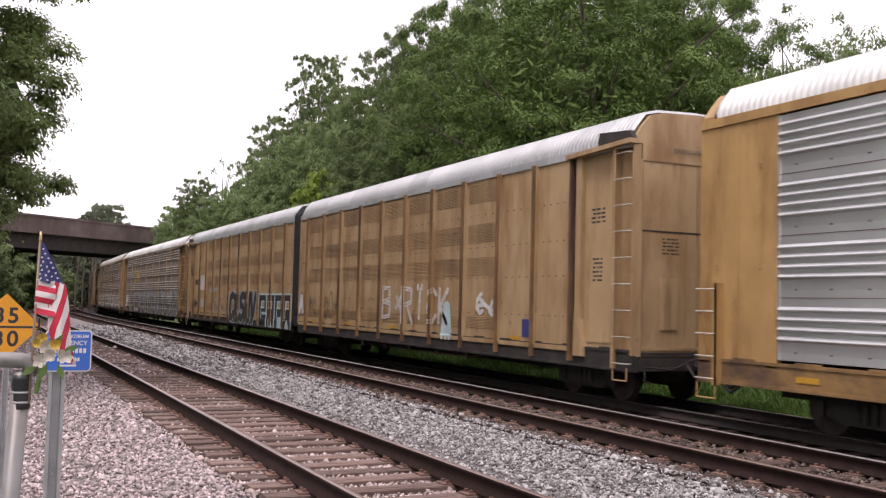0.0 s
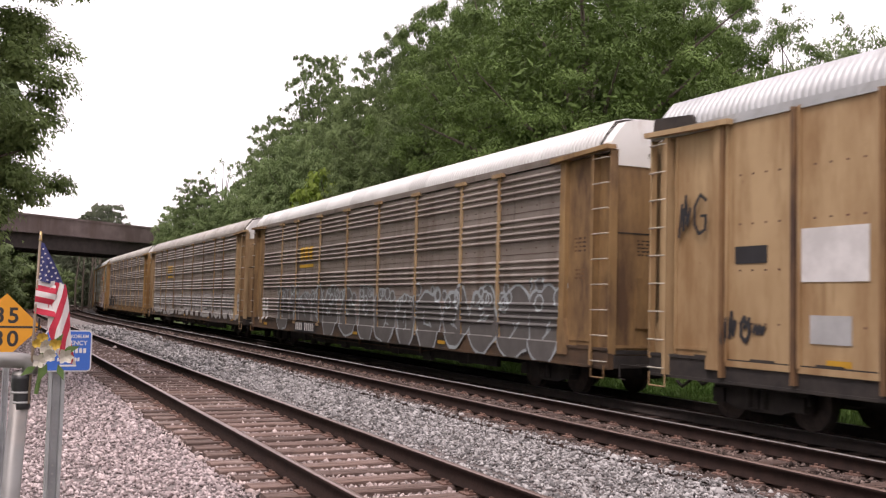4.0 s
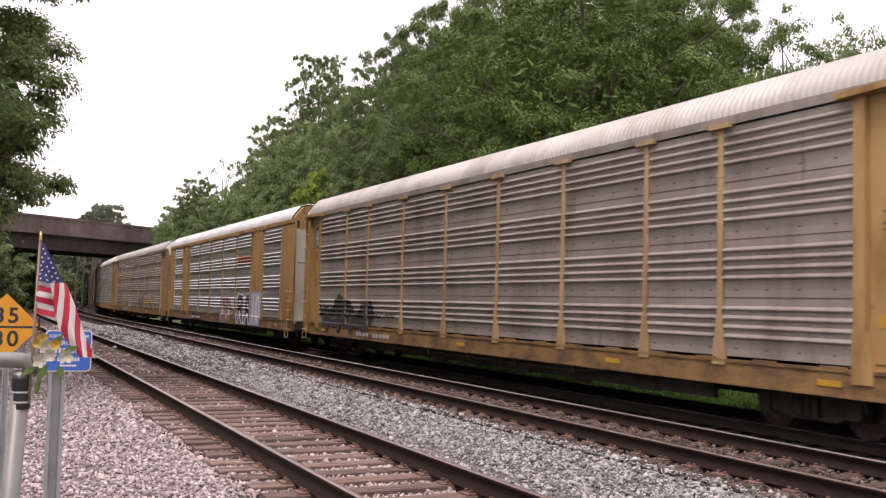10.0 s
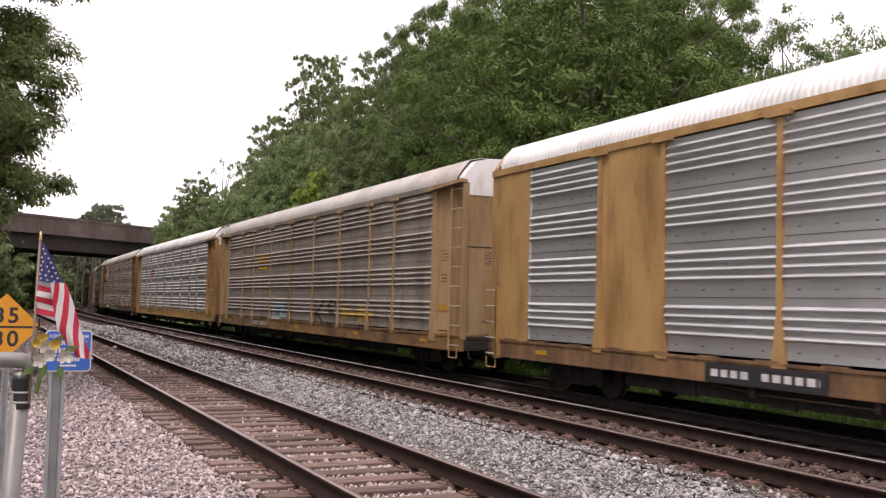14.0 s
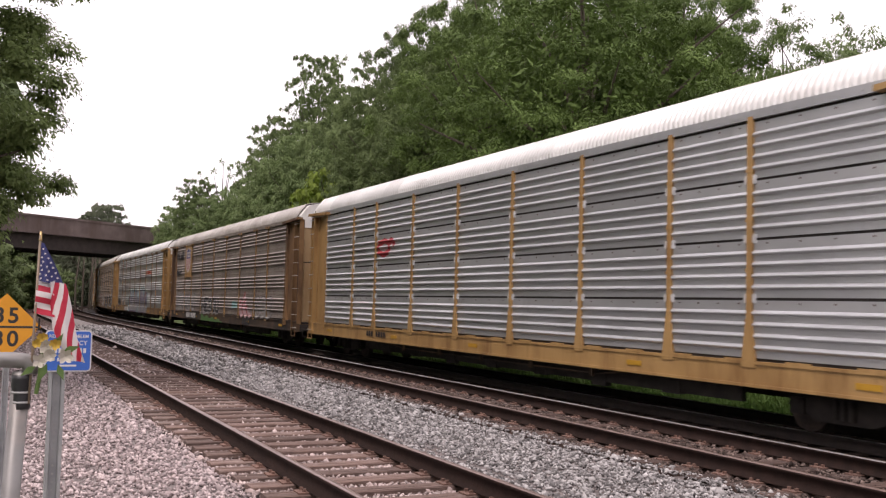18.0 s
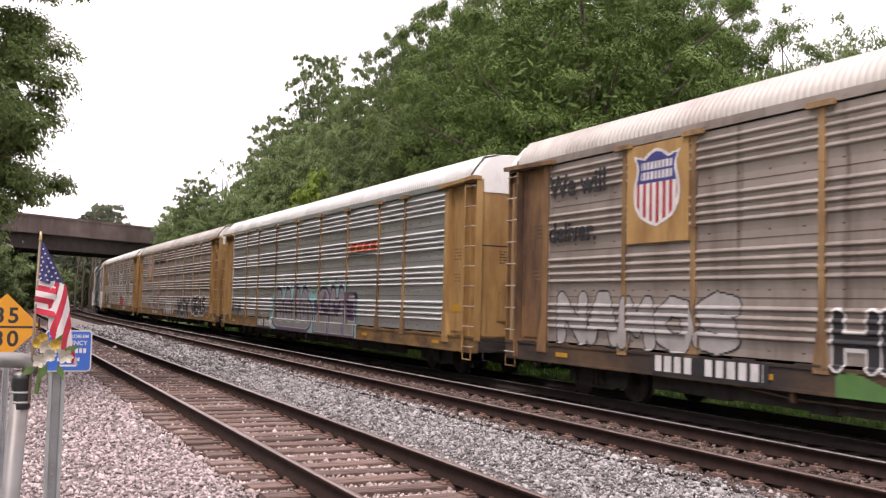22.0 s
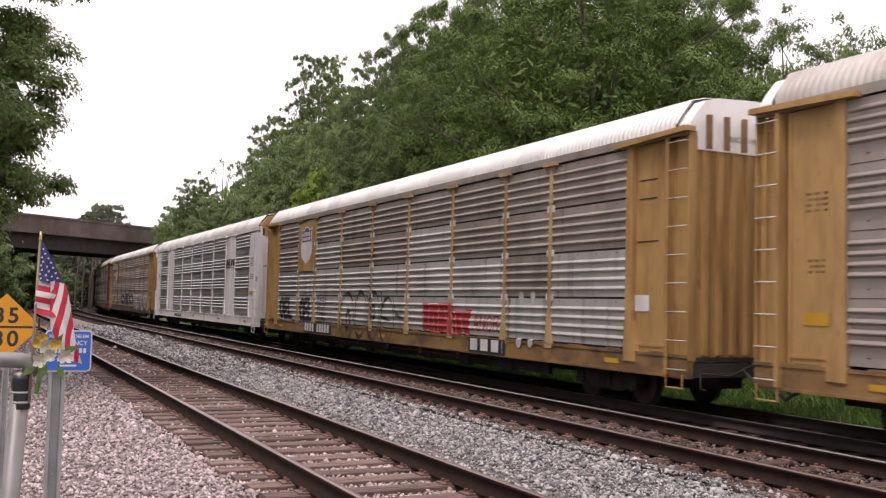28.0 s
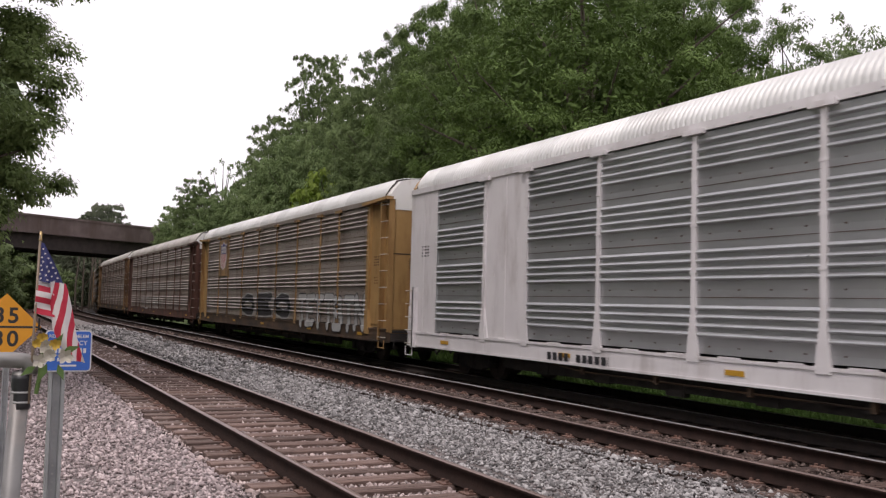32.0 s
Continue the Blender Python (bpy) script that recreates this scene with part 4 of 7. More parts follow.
def end_wall(car, e, half, mat, ribs):
    """The end of the car: two door leaves between corner posts, with ribs or inset panels."""
    w = SIDE - 0.16
    rz = 0 if e < 0 else 180
    for side in (-1, 1):
        leaf = put("end_door", cached(("leaf",), lambda: Geo().box(-w / 2 + 0.008, w / 2 - 0.008, 0.0, 0.10, SILL1 - 0.15, WALL1 - 0.3).mesh("end_door", YEL["clean"])), car, (-e * side * w / 2, e * (half - 0.05), 0), rz, mat=mat)
        put("corner_post", cached(("corner",), lambda: Geo().box(-0.05, 0.05, -0.05, 0.10, SILL1 - 0.12, WALL1 - 0.28).mesh("corner_post", YEL["clean"])), car, (side * (w + 0.055), e * (half - 0.05), 0), rz, mat=mat)
        if ribs:
            for i in range(4):
                put("door_rib", cached(("drib",), lambda: Geo().box(-0.05, 0.05, -0.07, 0.0, SILL1, WALL1 - 0.32).mesh("door_rib", YEL["clean"])), leaf, (-w / 2 + 0.2 + i * (w - 0.4) / 3, 0, 0), mat=mat)
        else:
            put("door_panel", cached(("dpanel",), lambda: Geo().box(-0.2, 0.2, -0.025, 0.0, 1.25, 2.25).mesh("door_panel", YEL["clean"])), leaf, mat=mat)
            put("door_seam", cached(("dseam",), lambda: Geo().box(-w / 2, w / 2, -0.006, 0.0, 3.12, 3.15).mesh("door_seam", M_UNDER)), leaf)
            put("stencil", cached(("dstencil",), lambda: bar_rows(5, 0.42)), leaf, (0.05, 0, 2.98), kind="stuff")
            put("door_bar", cached(("dbar",), lambda: Geo().box(-w / 2, w / 2, -0.02, 0.0, 0.86, 0.92).mesh("door_bar", YEL["clean"])), leaf, mat=mat)


def hood_mesh():
    gq = Geo()
    w = SIDE - 0.02
    poly = [(-w + 0.16, WALL1 - 0.3), (-w + 0.16, WALL1 + 0.02), (-w, WALL1 + 0.02), (-w, WALL1 + 0.16), (-w + 0.12, WALL1 + 0.34), (-w + 0.34, TOP - 0.10), (-w + 0.64, TOP - 0.03), (0, TOP + 0.01)]
    poly = poly + [(-x, z) for x, z in reversed(poly[:-1])]
    gq.prism(poly, "y", 0.012, 0.35)
    return gq.mesh("end_hood", YEL["white"])


def roof_band_mesh():
    """The dark seam where the roof sheets end against the hood."""
    w = SIDE + 0.015
    poly = [(-w, WALL1 + 0.02), (-w, WALL1 + 0.18), (-w + 0.12, WALL1 + 0.37), (-w + 0.34, TOP - 0.05), (-w + 0.64, TOP + 0.02), (0, TOP + 0.05)]
    poly = poly + [(-x, z) for x, z in reversed(poly[:-1])]
    return Geo().prism(poly, "y", -0.025, 0.025).mesh("roof_seam", M_UNDER)


def wheelset_mesh():
    gq = Geo()
    gq.tube([(-0.85, 0, 0), (0.85, 0, 0)], 0.08, 8)
    for s in (-1, 1):
        x = s * GAUGE / 2
        gq.tube([(x - s * 0.075, 0, 0), (x - s * 0.05, 0, 0)], [0.45, 0.45], 20)
        gq.tube([(x - s * 0.05, 0, 0), (x + s * 0.06, 0, 0)], [0.42, 0.415], 20)
        gq.tube([(x + s * 0.06, 0, 0), (x + s * 0.065, 0, 0)], [0.33, 0.32], 20)
        gq.tube([(x + s * 0.065, 0, 0), (x + s * 0.13, 0, 0)], 0.11, 10)
        for a in (0, 2.09, 4.19):
            gq.box(x + s * 0.13, x + s * 0.145, 0.06 * math.cos(a) - 0.015, 0.06 * math.cos(a) + 0.015, 0.06 * math.sin(a) - 0.015, 0.06 * math.sin(a) + 0.015)
    return gq.mesh("wheelset", M_WHEEL)


def side_frame_mesh():
    gq = Geo()
    gq.prism([(-1.1, 0.42), (-1.05, 0.60), (-0.55, 0.72), (0.55, 0.72), (1.05, 0.60), (1.1, 0.42), (0.95, 0.40), (0.5, 0.22), (-0.5, 0.22), (-0.95, 0.40)], "x", -0.07, 0.07)
    for y in (-0.89, 0.89):
        gq.box(-0.12, 0.12, y - 0.13, y + 0.13, 0.30, 0.55)
    for y in (-0.16, 0, 0.16):
        gq.tube([(-0.1, y, 0.28), (-0.1, y, 0.58)], 0.06, 8)
    return gq.mesh("side_frame", M_UNDER)


WHEELSETS = []


def running_gear(car, half, seat=None):
    """Underframe, two trucks with their wheelsets, couplers."""
    gq = Geo()
    gq.box(-0.25, 0.25, -half + 0.6, half - 0.6, 0.21, SILL1 - 0.05)
    gq.box(-SIDE + 0.12, SIDE - 0.12, -half, half, SILL1 - 0.12, SILL1 - 0.04)
    for i in range(9):
        y = -half * 0.8 + i * half * 0.2
        gq.box(-SIDE + 0.11, SIDE - 0.11, y - 0.06, y + 0.06, SILL0 + 0.08, SILL1 - 0.1)
    gq.box(-0.95, -0.35, -1.6, 1.3, SILL0 - 0.05, SILL0 + 0.3)
    gq.tube([(0.7, -2.2, 0.5), (0.7, 0.2, 0.5)], 0.2, 10)
    if half > 12:
        gq.box(-1.22, -1.12, -half + 5.0, half - 5.0, 0.16, SILL1 - 0.1)
        for i in range(7):
            y = -half * 0.5 + i * half / 6
            gq.box(-1.24, -1.10, y - 0.25, y + 0.25, 0.13 - 0.05 * (i % 3 == 1), 0.4)
    rod = Geo()
    rod.tube([(-SIDE + 0.10, -half * 0.42, SILL0 - 0.02), (-SIDE + 0.10, -half * 0.34, SILL0 - 0.12), (-SIDE + 0.10, half * 0.36, SILL0 - 0.12), (-SIDE + 0.10, half * 0.46, SILL0 - 0.02)], 0.018, 6)
    put("brake_rod", cached(("rod", half), lambda: rod.mesh("brake_rod", YEL["grime"])), car)
    for i in range(5):
        put("hanger", cached("hanger", lambda: Geo().box(-0.03, 0.03, -0.05, 0.05, SILL0 - 0.17, SILL0 + 0.06).mesh("hanger", YEL["grime"])), car, (-SIDE + 0.055, -half * 0.34 + i * half * 0.175, 0))
    put("underframe", cached(("under", half), lambda: gq.mesh("underframe", M_UNDER)), car)
    seat = seat or half - 3.05
    for s in (-1, 1):
        def bolster():
            q = Geo()
            q.box(-1.05, 1.05, -0.2, 0.2, 0.40, 0.66)
            q.tube([(0, 0, 0.6), (0, 0, 0.8)], 0.2, 10)
            return q.mesh("truck", M_UNDER)
        tr = put("truck", cached("bolster", bolster), car, (0, s * seat, -DROP))
        for side in (-1, 1):
            put("side_frame", cached("side_frame", side_frame_mesh), tr, (side * 0.98, 0, 0), 0 if side < 0 else 180)
        for y in (-0.89, 0.89):
            WHEELSETS.append((car, put("wheelset", cached("wheelset", wheelset_mesh), tr, (0, y, 0.42))))

        def coupler():
            q = Geo()
            q.box(-0.1, 0.1, -0.72, 0.2, 0.55, 0.75)
            q.box(-0.16, 0.16, -0.80, -0.6, 0.50, 0.80)
            q.tube([(-0.35, -0.1, 0.6), (-0.4, -0.4, 0.38), (-0.3, -0.7, 0.45)], 0.03, 6)
            q.box(-0.9, -0.45, -0.1, -0.05, 0.50, 0.55)
            q.tube([(0.4, 0.0, 0.62), (0.42, -0.25, 0.30), (0.38, -0.5, 0.18), (0.3, -0.74, 0.26)], 0.032, 7)
            q.tube([(-SIDE + 0.2, -0.08, 0.55), (-0.7, -0.12, 0.50), (-0.2, -0.2, 0.72)], 0.016, 6)
            q.tube([(-SIDE + 0.2, -0.08, 0.56), (-SIDE + 0.18, -0.1, 0.28), (-SIDE + 0.3, -0.1, 0.26)], 0.016, 6)
            q.box(-SIDE + 0.1, SIDE - 0.1, -0.02, 0.10, SILL0 + 0.02, SILL1 - 0.14)
            return q.mesh("coupler", M_UNDER)
        put("coupler", cached("coupler", coupler), car, (0, s * half, 0), 0 if s < 0 else 180)


def reflectors(car, half, mirror=False):
    for i, y in enumerate((-half + 2.2, -half * 0.45, 0.4, half * 0.4, half - 2.4)):
        put("reflector", cached("reflector", lambda: Geo().box(-0.012, 0, -0.22, 0.22, -0.045, 0.045).mesh("reflector", P_REFLECT)), car, (-SIDE - 0.031, y, SILL0 + 0.19))


SILLS = {"clean": "sill", "tan": "sill", "dirty": "grime", "rust": "grime", "oxide": "oxide", "white": "white"}


def autorack(label, yellow="clean", panel="brown", roof="pale", flats=False, stacked=False, hood="hood", post=None, caps=True, patches=None, ribs=False, door=None, sill=None):
    """A fully enclosed two or three deck car carrier; its middle at the origin, rail top at z = 0."""
    car = thing("autorack_car", (0, 0, 0), label, "freight car", "cars of the train")
    Y, PNL = YEL[yellow], PAN[panel]
    P = YEL[post] if post else Y
    running_gear(car, HALF)
    put("roof", cached("roof", lambda: roof_mesh(HALF - 0.32)), car, mat=ROOF[roof])
    for side in (-1, 1):
        x, rz = side * SIDE, 0 if side < 0 else 180
        put("side_sill", cached("sill", lambda: sill_mesh(HALF)), car, (x, 0, 0), rz, mat=YEL[sill or SILLS[yellow]])
        put("eave_rail", cached("eave", lambda: eave_mesh(HALF - 0.02)), car, (x, 0, 0), rz, mat=Y if flats or yellow == "white" else PNL)
        bays = list(zip(POSTS, POSTS[1:]))
        for i, (a, b) in enumerate(bays):
            yy = (a + b) / 2 * (-side)
            if flats and i in (1, 7):
                put("flat_section", cached(("flat", round(b - a, 2)), lambda: flat_section_mesh(b - a)), car, (x, yy, 0), rz, mat=Y)
            else:
                if not stacked:
                    put("side_panel", cached(("panel", round(b - a, 2)), lambda: panel_mesh(b - a - 0.04)), car, (x, yy, SILL1 + 0.05), rz, mat=PNL)
                else:
                    h = (WALL1 - SILL1 - 0.10) / 4
                    for row in range(4):
                        m = PAN[patches.get((i, row), panel)] if patches and side < 0 else PNL
                        put("side_panel", cached(("row", round(b - a, 2)), lambda: row_mesh(b - a - 0.04)), car, (x, yy, SILL1 + 0.05 + row * h), rz, mat=m)
        if stacked and side < 0:
            for y in POSTS[1:-1]:
                for row in (1, 2, 3):
                    for q in (-1, 1):
                        put("latch", cached("latch", lambda: Geo().box(-0.045, 0.0, -0.022, 0.022, -0.07, 0.07).box(-0.052, -0.045, -0.014, 0.014, -0.05, 0.01).mesh("latch", P_PALE)), car, (x, y + q * 0.10, SILL1 + 0.05 + row * (WALL1 - SILL1 - 0.10) / 4 - 0.02))
        if stacked:
            put("inner_wall", cached("inner", lambda: Geo().box(0.03, 0.05, -12.0, 12.0, SILL1, WALL1).mesh("inner_wall", M_UNDER)), car, (x, 0, 0), rz)
        for i, y in enumerate(POSTS[1:-1]):
            put("post", cached(("post", i in (0, 3, 4, 7), caps), lambda: post_mesh(True, caps)), car, (x, y * -side, 0), rz, mat=P)
        for e in (-1, 1):
            w = HALF - POSTS[-1]
            if flats:
                put("end_section", cached("fend", lambda: flat_section_mesh(w)), car, (x, e * (HALF - w / 2), 0), rz, mat=Y)
                ladder(car, "short", 0.42, 2.1, 5, x - 0.06 * -side, e * (HALF - 0.31), rz, Y, e * -side > 0)
            else:
                # mirrored pairs, so that the ladder always stands at the corner
                corner_parts(car, "rack", w, x, e * (HALF - w / 2), rz, Y, e * -side > 0)
                ladder(car, "tall", 0.50, WALL1 - 0.06, 9, x, e * (HALF - 0.30), rz, Y, e * -side > 0)
    for e in (-1, 1):
        end_wall(car, e, HALF, YEL[door] if door else Y, ribs)
        hd = put("end_hood", cached("hood", hood_mesh), car, (0, e * (HALF - 0.02), 0), 0 if e < 0 else 180, mat=YEL[hood])
        if hood == "hood":
            ob = put("warning", cached("warning", warning_mesh), hd, (0, 0.009, WALL1 - 0.10), label="black height warning lettering")
            ob.matrix_basis = pose(0, 0.009, WALL1 - 0.10, 90, 0, 0)
        put("roof_seam", cached("roof_seam", roof_band_mesh), car, (0, e * (HALF - 0.36), 0))
        if ribs:
            for i in range(7):
                put("hood_rib", cached("hood_rib", lambda: Geo().box(-0.05, 0.05, -0.16, -0.10, WALL1 - 0.3, WALL1 + 0.3).mesh("hood_rib", YEL["white"])), hd, (-SIDE + 0.32 + i * (2 * SIDE - 0.64) / 6, 0, 0), mat=YEL["rust"])
    reflectors(car, HALF)
    return car


# the two units of the articulated carrier
AHALF = 10.45
AB = 1.555


def louvre_mesh(w, h, n=12):
    gq = Geo()
    for i in range(n):
        z = -h / 2 + h * (i + 0.5) / n
        gq.prism([(0.0, z - h * 0.22 / n), (-0.009, z - h * 0.1 / n), (0.0, z + h * 0.3 / n)], "y", -w / 2, w / 2)
    return gq.mesh("louvre", YEL["dirty"])


def wide_panel_mesh(w):
    gq = Geo()
    gq.box(0.0, 0.06, -w / 2, w / 2, SILL1 - 0.1, WALL1)
    gq.box(-0.05, 0.0, -w / 2, -w / 2 + 0.05, SILL1 - 0.05, WALL1)
    gq.box(-0.05, 0.0, w / 2 - 0.05, w / 2, SILL1 - 0.05, WALL1)
    for z in (1.45, 2.3, 3.05, 3.85):
        for i in range(4):
            y = -w / 2 + 0.3 + (w - 0.6) * i / 3
            gq.m = 1
            gq.box(-0.006, 0, y - 0.022, y + 0.022, z - 0.014, z + 0.014)
    gq.m = 0
    gq.box(-0.03, 0.0, -w / 2, w / 2, SILL1 - 0.12, SILL1 - 0.02)
    return gq.mesh("side_panel", YEL["tan"], YEL["oxide"])


def articulated_unit(label, outer):
    """One half of an articulated carrier; outer: the end, -1 or 1 along y, that carries the doors and ladders."""
    car = thing("articulated_car", (0, 0, 0), label, "freight car", "cars of the train")
    Y = YEL["tan"]
    running_gear(car, AHALF, AHALF - 2.2)
    put("roof", cached("aroof", lambda: roof_mesh(AHALF - 0.1, width=AB)), car, mat=ROOF["grey"])
    lines = UNIT_RIBS[outer]
    bays = sorted(zip((-AHALF,) + lines, lines + (AHALF,)))
    bays = [b for b in bays if not (abs(b[0] if outer < 0 else b[1]) > AHALF - 0.01 and (b[0] if outer < 0 else b[1]) * outer > 0)]
    for side in (-1, 1):
        x, rz = side * AB, 0 if side < 0 else 180
        put("side_sill", cached("asill", lambda: sill_mesh(AHALF)), car, (x + side * -0.03, 0, 0.0), rz, mat=M_UNDER)
        put("eave_rail", cached("aeave", lambda: eave_mesh(AHALF - 0.02)), car, (x, 0, 0), rz, mat=ROOF["grey"])
        for a, b in bays:
            w, y = b - a, (a + b) / 2
            y = y if side < 0 else y
            p = put("side_panel", cached(("wide", round(w, 2)), lambda: wide_panel_mesh(w - 0.10)), car, (x, y, 0), rz, mat=Y)
            if -9.3 < y * outer < 5.3:
                for z in (1.22, 2.59, 3.41, 4.40):
                    put("louvre", cached(("louvre", round(w, 2), z < 2), lambda: louvre_mesh(w * 0.74, 0.30 if z < 2 else 0.48, 8 if z < 2 else 12)), p, (-0.001, 0, z))
        for y in lines:
            put("rib", cached("rib", lambda: Geo().box(-0.10, 0.0, -0.038, 0.038, SILL0 + 0.1, WALL1 - 0.02).mesh("rib", YEL["tan"])), car, (x, y, 0), rz, mat=YEL["rust"])
        corner_parts(car, "unit", 1.9, x, outer * (AHALF - 0.95), rz, Y, outer * -side > 0)
        ladder(car, "tall", 0.50, WALL1 - 0.06, 9, x, outer * (AHALF - 0.30), rz, Y, outer * -side > 0)
    end_wall(car, outer, AHALF, Y, False)
    put("end_hood", cached("hood", hood_mesh), car, (0, outer * (AHALF - 0.02), 0), 0 if outer < 0 else 180, mat=YEL["tan"])
    # solid near-black block that stands in for shade in the roof's opening
    put("roof_gap", cached("wide_gap", lambda: Geo().prism([(-0.62, WALL1 + 0.10), (-0.52, WALL1 + 0.26), (0.48, WALL1 + 0.34), (0.52, WALL1 + 0.10)], "x", -0.06, 0.05).mesh("roof_gap", M_UNDER)), car, (-AB, outer * (AHALF - 0.62), 0), label="dark block for the shaded opening under the roof's edge")
    ob = put("warning", cached("warning", warning_mesh), car, label="black height warning lettering")
    ob.matrix_basis = pose(0, outer * (AHALF - 0.010), WALL1 - 0.10, 90, 0, 0 if outer < 0 else 180)
    # rubber bellows at the joint
    gq = Geo()
    for i in range(5):
        y = -outer * (AHALF + 0.04 + i * 0.1)
        q = 0.05 if i % 2 else 0.0
        poly = [(-AB + q, SILL1 - 0.2), (-AB + q, WALL1 + 0.2), (-AB + 0.2 + q, TOP - 0.2), (-AB + 0.6, TOP - 0.02 - q), (AB - 0.6, TOP - 0.02 - q), (AB - 0.2 - q, TOP - 0.2), (AB - q, WALL1 + 0.2), (AB - q, SILL1 - 0.2)]
        gq.prism(poly, "y", y - 0.049, y + 0.049)
    put("bellows", gq.mesh("bellows", M_BLACK), car, label="black ribbed rubber bellows at the joint")
    for a, b in bays[1:-1:2]:
        put("reflector", cached("reflector", None), car, (-AB - 0.004, (a + b) / 2, SILL1 + 0.06))
    return car


CARS = {}
CARS[0] = autorack("yellow car carrier with clean silver ribbed panels, rolling", "clean", "grey", "white", flats=True, hood="clean")
CARS[1] = articulated_unit("tan-yellow articulated car carrier with white graffiti, rolling", -1)
CARS[2] = articulated_unit("tan-yellow articulated car carrier with black and teal graffiti, rolling", 1)
CARS[3] = autorack("grimy brown-grey car carrier with blue-grey graffiti along its foot", "dirty", "dark", "white", post="tan", sill="grime")
CARS[4] = autorack("brown-grey car carrier with tall white block graffiti along its foot", "tan", "brown", "pale", post="dirty", sill="grime")
CARS[5] = autorack("brown-grey car carrier with yellow posts and a black graffiti smear", "clean", "brown", "pale", post="tan", sill="sill")
CARS[6] = autorack("yellow car carrier with silver panels and purple graffiti", "clean", "grey", "white", flats=True, hood="clean", door="cream", sill="rust")
CARS[7] = autorack("grey-brown car carrier with tan ends and a pale green tag", "tan", "brown", "pale", post="tan", sill="sill")
CARS[8] = autorack("bright yellow car carrier with stacked silver panels, rolling", "clean", "silver", "white", stacked=True, caps=False, ribs=True, sill="clean")
CARS[9] = autorack("rust-brown car carrier with a shield emblem and white and green graffiti", "rust", "brown", "pale", post="dirty", door="tan", sill="grime")
CARS[10] = autorack("grey-panelled yellow car carrier with purple and teal graffiti", "clean", "grey", "white", post="dirty")
CARS[11] = autorack("brown-grey car carrier with yellow ends and black and white graffiti", "clean", "brown", "pale", post="tan", sill="sill")
PATCH = {(b, r): "white" for b in range(9) for r in (0, 1)}
PATCH.update({(6, 2): "white", (3, 2): "white", (1, 1): "brown", (0, 1): "white", (8, 1): "grey"})
CARS[12] = autorack("yellow car carrier with patched grey and white panels and graffiti", "clean", "brown", "white", stacked=True, ribs=True, patches=PATCH, post="tan", door="clean", sill="sill")
CARS[13] = autorack("white car carrier with grey ribbed panels, clean, rolling", "white", "slate", "white", flats=True, hood="clean", door="white")
CARS[14] = autorack("dark yellow car carrier with grey panels and black and white graffiti", "clean", "brown", "white", post="dirty", sill="grime")
CARS[15] = autorack("dark red-brown grimy car carrier, rolling", "oxide", "dark", "pale", post="oxide")
CARS[16] = autorack("dark brown-grey car carrier, rolling", "rust", "dark", "pale", post="oxide")
CARS[17] = autorack("grey-brown car carrier at the far end of view", "dirty", "brown", "pale", post="rust")
CARS[18] = autorack("grey-brown car carrier beyond the bend", "dirty", "brown", "pale", post="rust")


# ---- painted markings and graffiti, laid on the pressed sides ----
STROKES = {
    "A": "0,0 .4,1 .6,1 1,0|.2,.4 .8,.4", "B": "0,0 0,1 .75,.95 .8,.6 .1,.52 .9,.45 .85,.05 0,0", "C": "1,.85 .6,1 .1,.8 0,.4 .25,.03 .7,0 1,.2",
    "E": "1,1 0,.95 0,0 1,.05|0,.5 .8,.5", "G": "1,.85 .5,1 0,.7 0,.25 .4,0 .95,.1 1,.45 .6,.45", "H": "0,0 0,1|1,0 1,1|0,.5 1,.5", "I": "0.5,0 .5,1",
    "K": "0,0 0,1|1,1 .1,.5 1,0", "L": "0,1 0,0 .9,.03", "M": "0,0 .1,1 .5,.4 .9,1 1,0", "N": "0,0 0,1 1,0 1,1", "O": "0.5,0 .05,.25 0,.7 .4,1 .85,.9 1,.45 .85,.1 .5,0",
    "R": "0,0 0,1 .8,.95 .85,.6 0,.5|.35,.5 1,0", "S": "1,.9 .5,1 .05,.8 .2,.55 .85,.45 .95,.15 .5,0 0,.1", "T": "0,1 1,1|.5,1 .5,0", "U": "0,1 .05,.15 .5,0 .95,.15 1,1",
    "V": "0,1 .45,0 .55,0 1,1", "W": "0,1 .2,0 .5,.7 .8,0 1,1", "X": "0,0 1,1|0,1 1,0", "Y": "0,1 .5,.5 1,1|.5,.5 .5,0", "Z": "0,1 1,1 0,0 1,0",
    "^": "0,0 .25,.8 .4,.2 .6,1 .75,.3 1,.7", "~": "0,.4 .2,.6 .4,.35 .6,.6 .8,.35 1,.55", "@": ".5,.5 .7,.6 .5,.85 .15,.6 .2,.2 .6,0 1,.3 .95,.8", "-": "0,.5 1,.5", "&": "1,.8 .55,1 .1,.8 0,.5 .1,.2 .5,0 .95,.2 1.1,1 1.25,.95 1.95,.05 2.1,0 2.15,1", "F": "0,0 0,1 1,1|0,.5 .7,.5", "P": "0,0 0,1 .9,.95 .9,.5 0,.45", "J": "1,1 .9,.2 .5,0 .1,.2",
}
STEP = 0.015


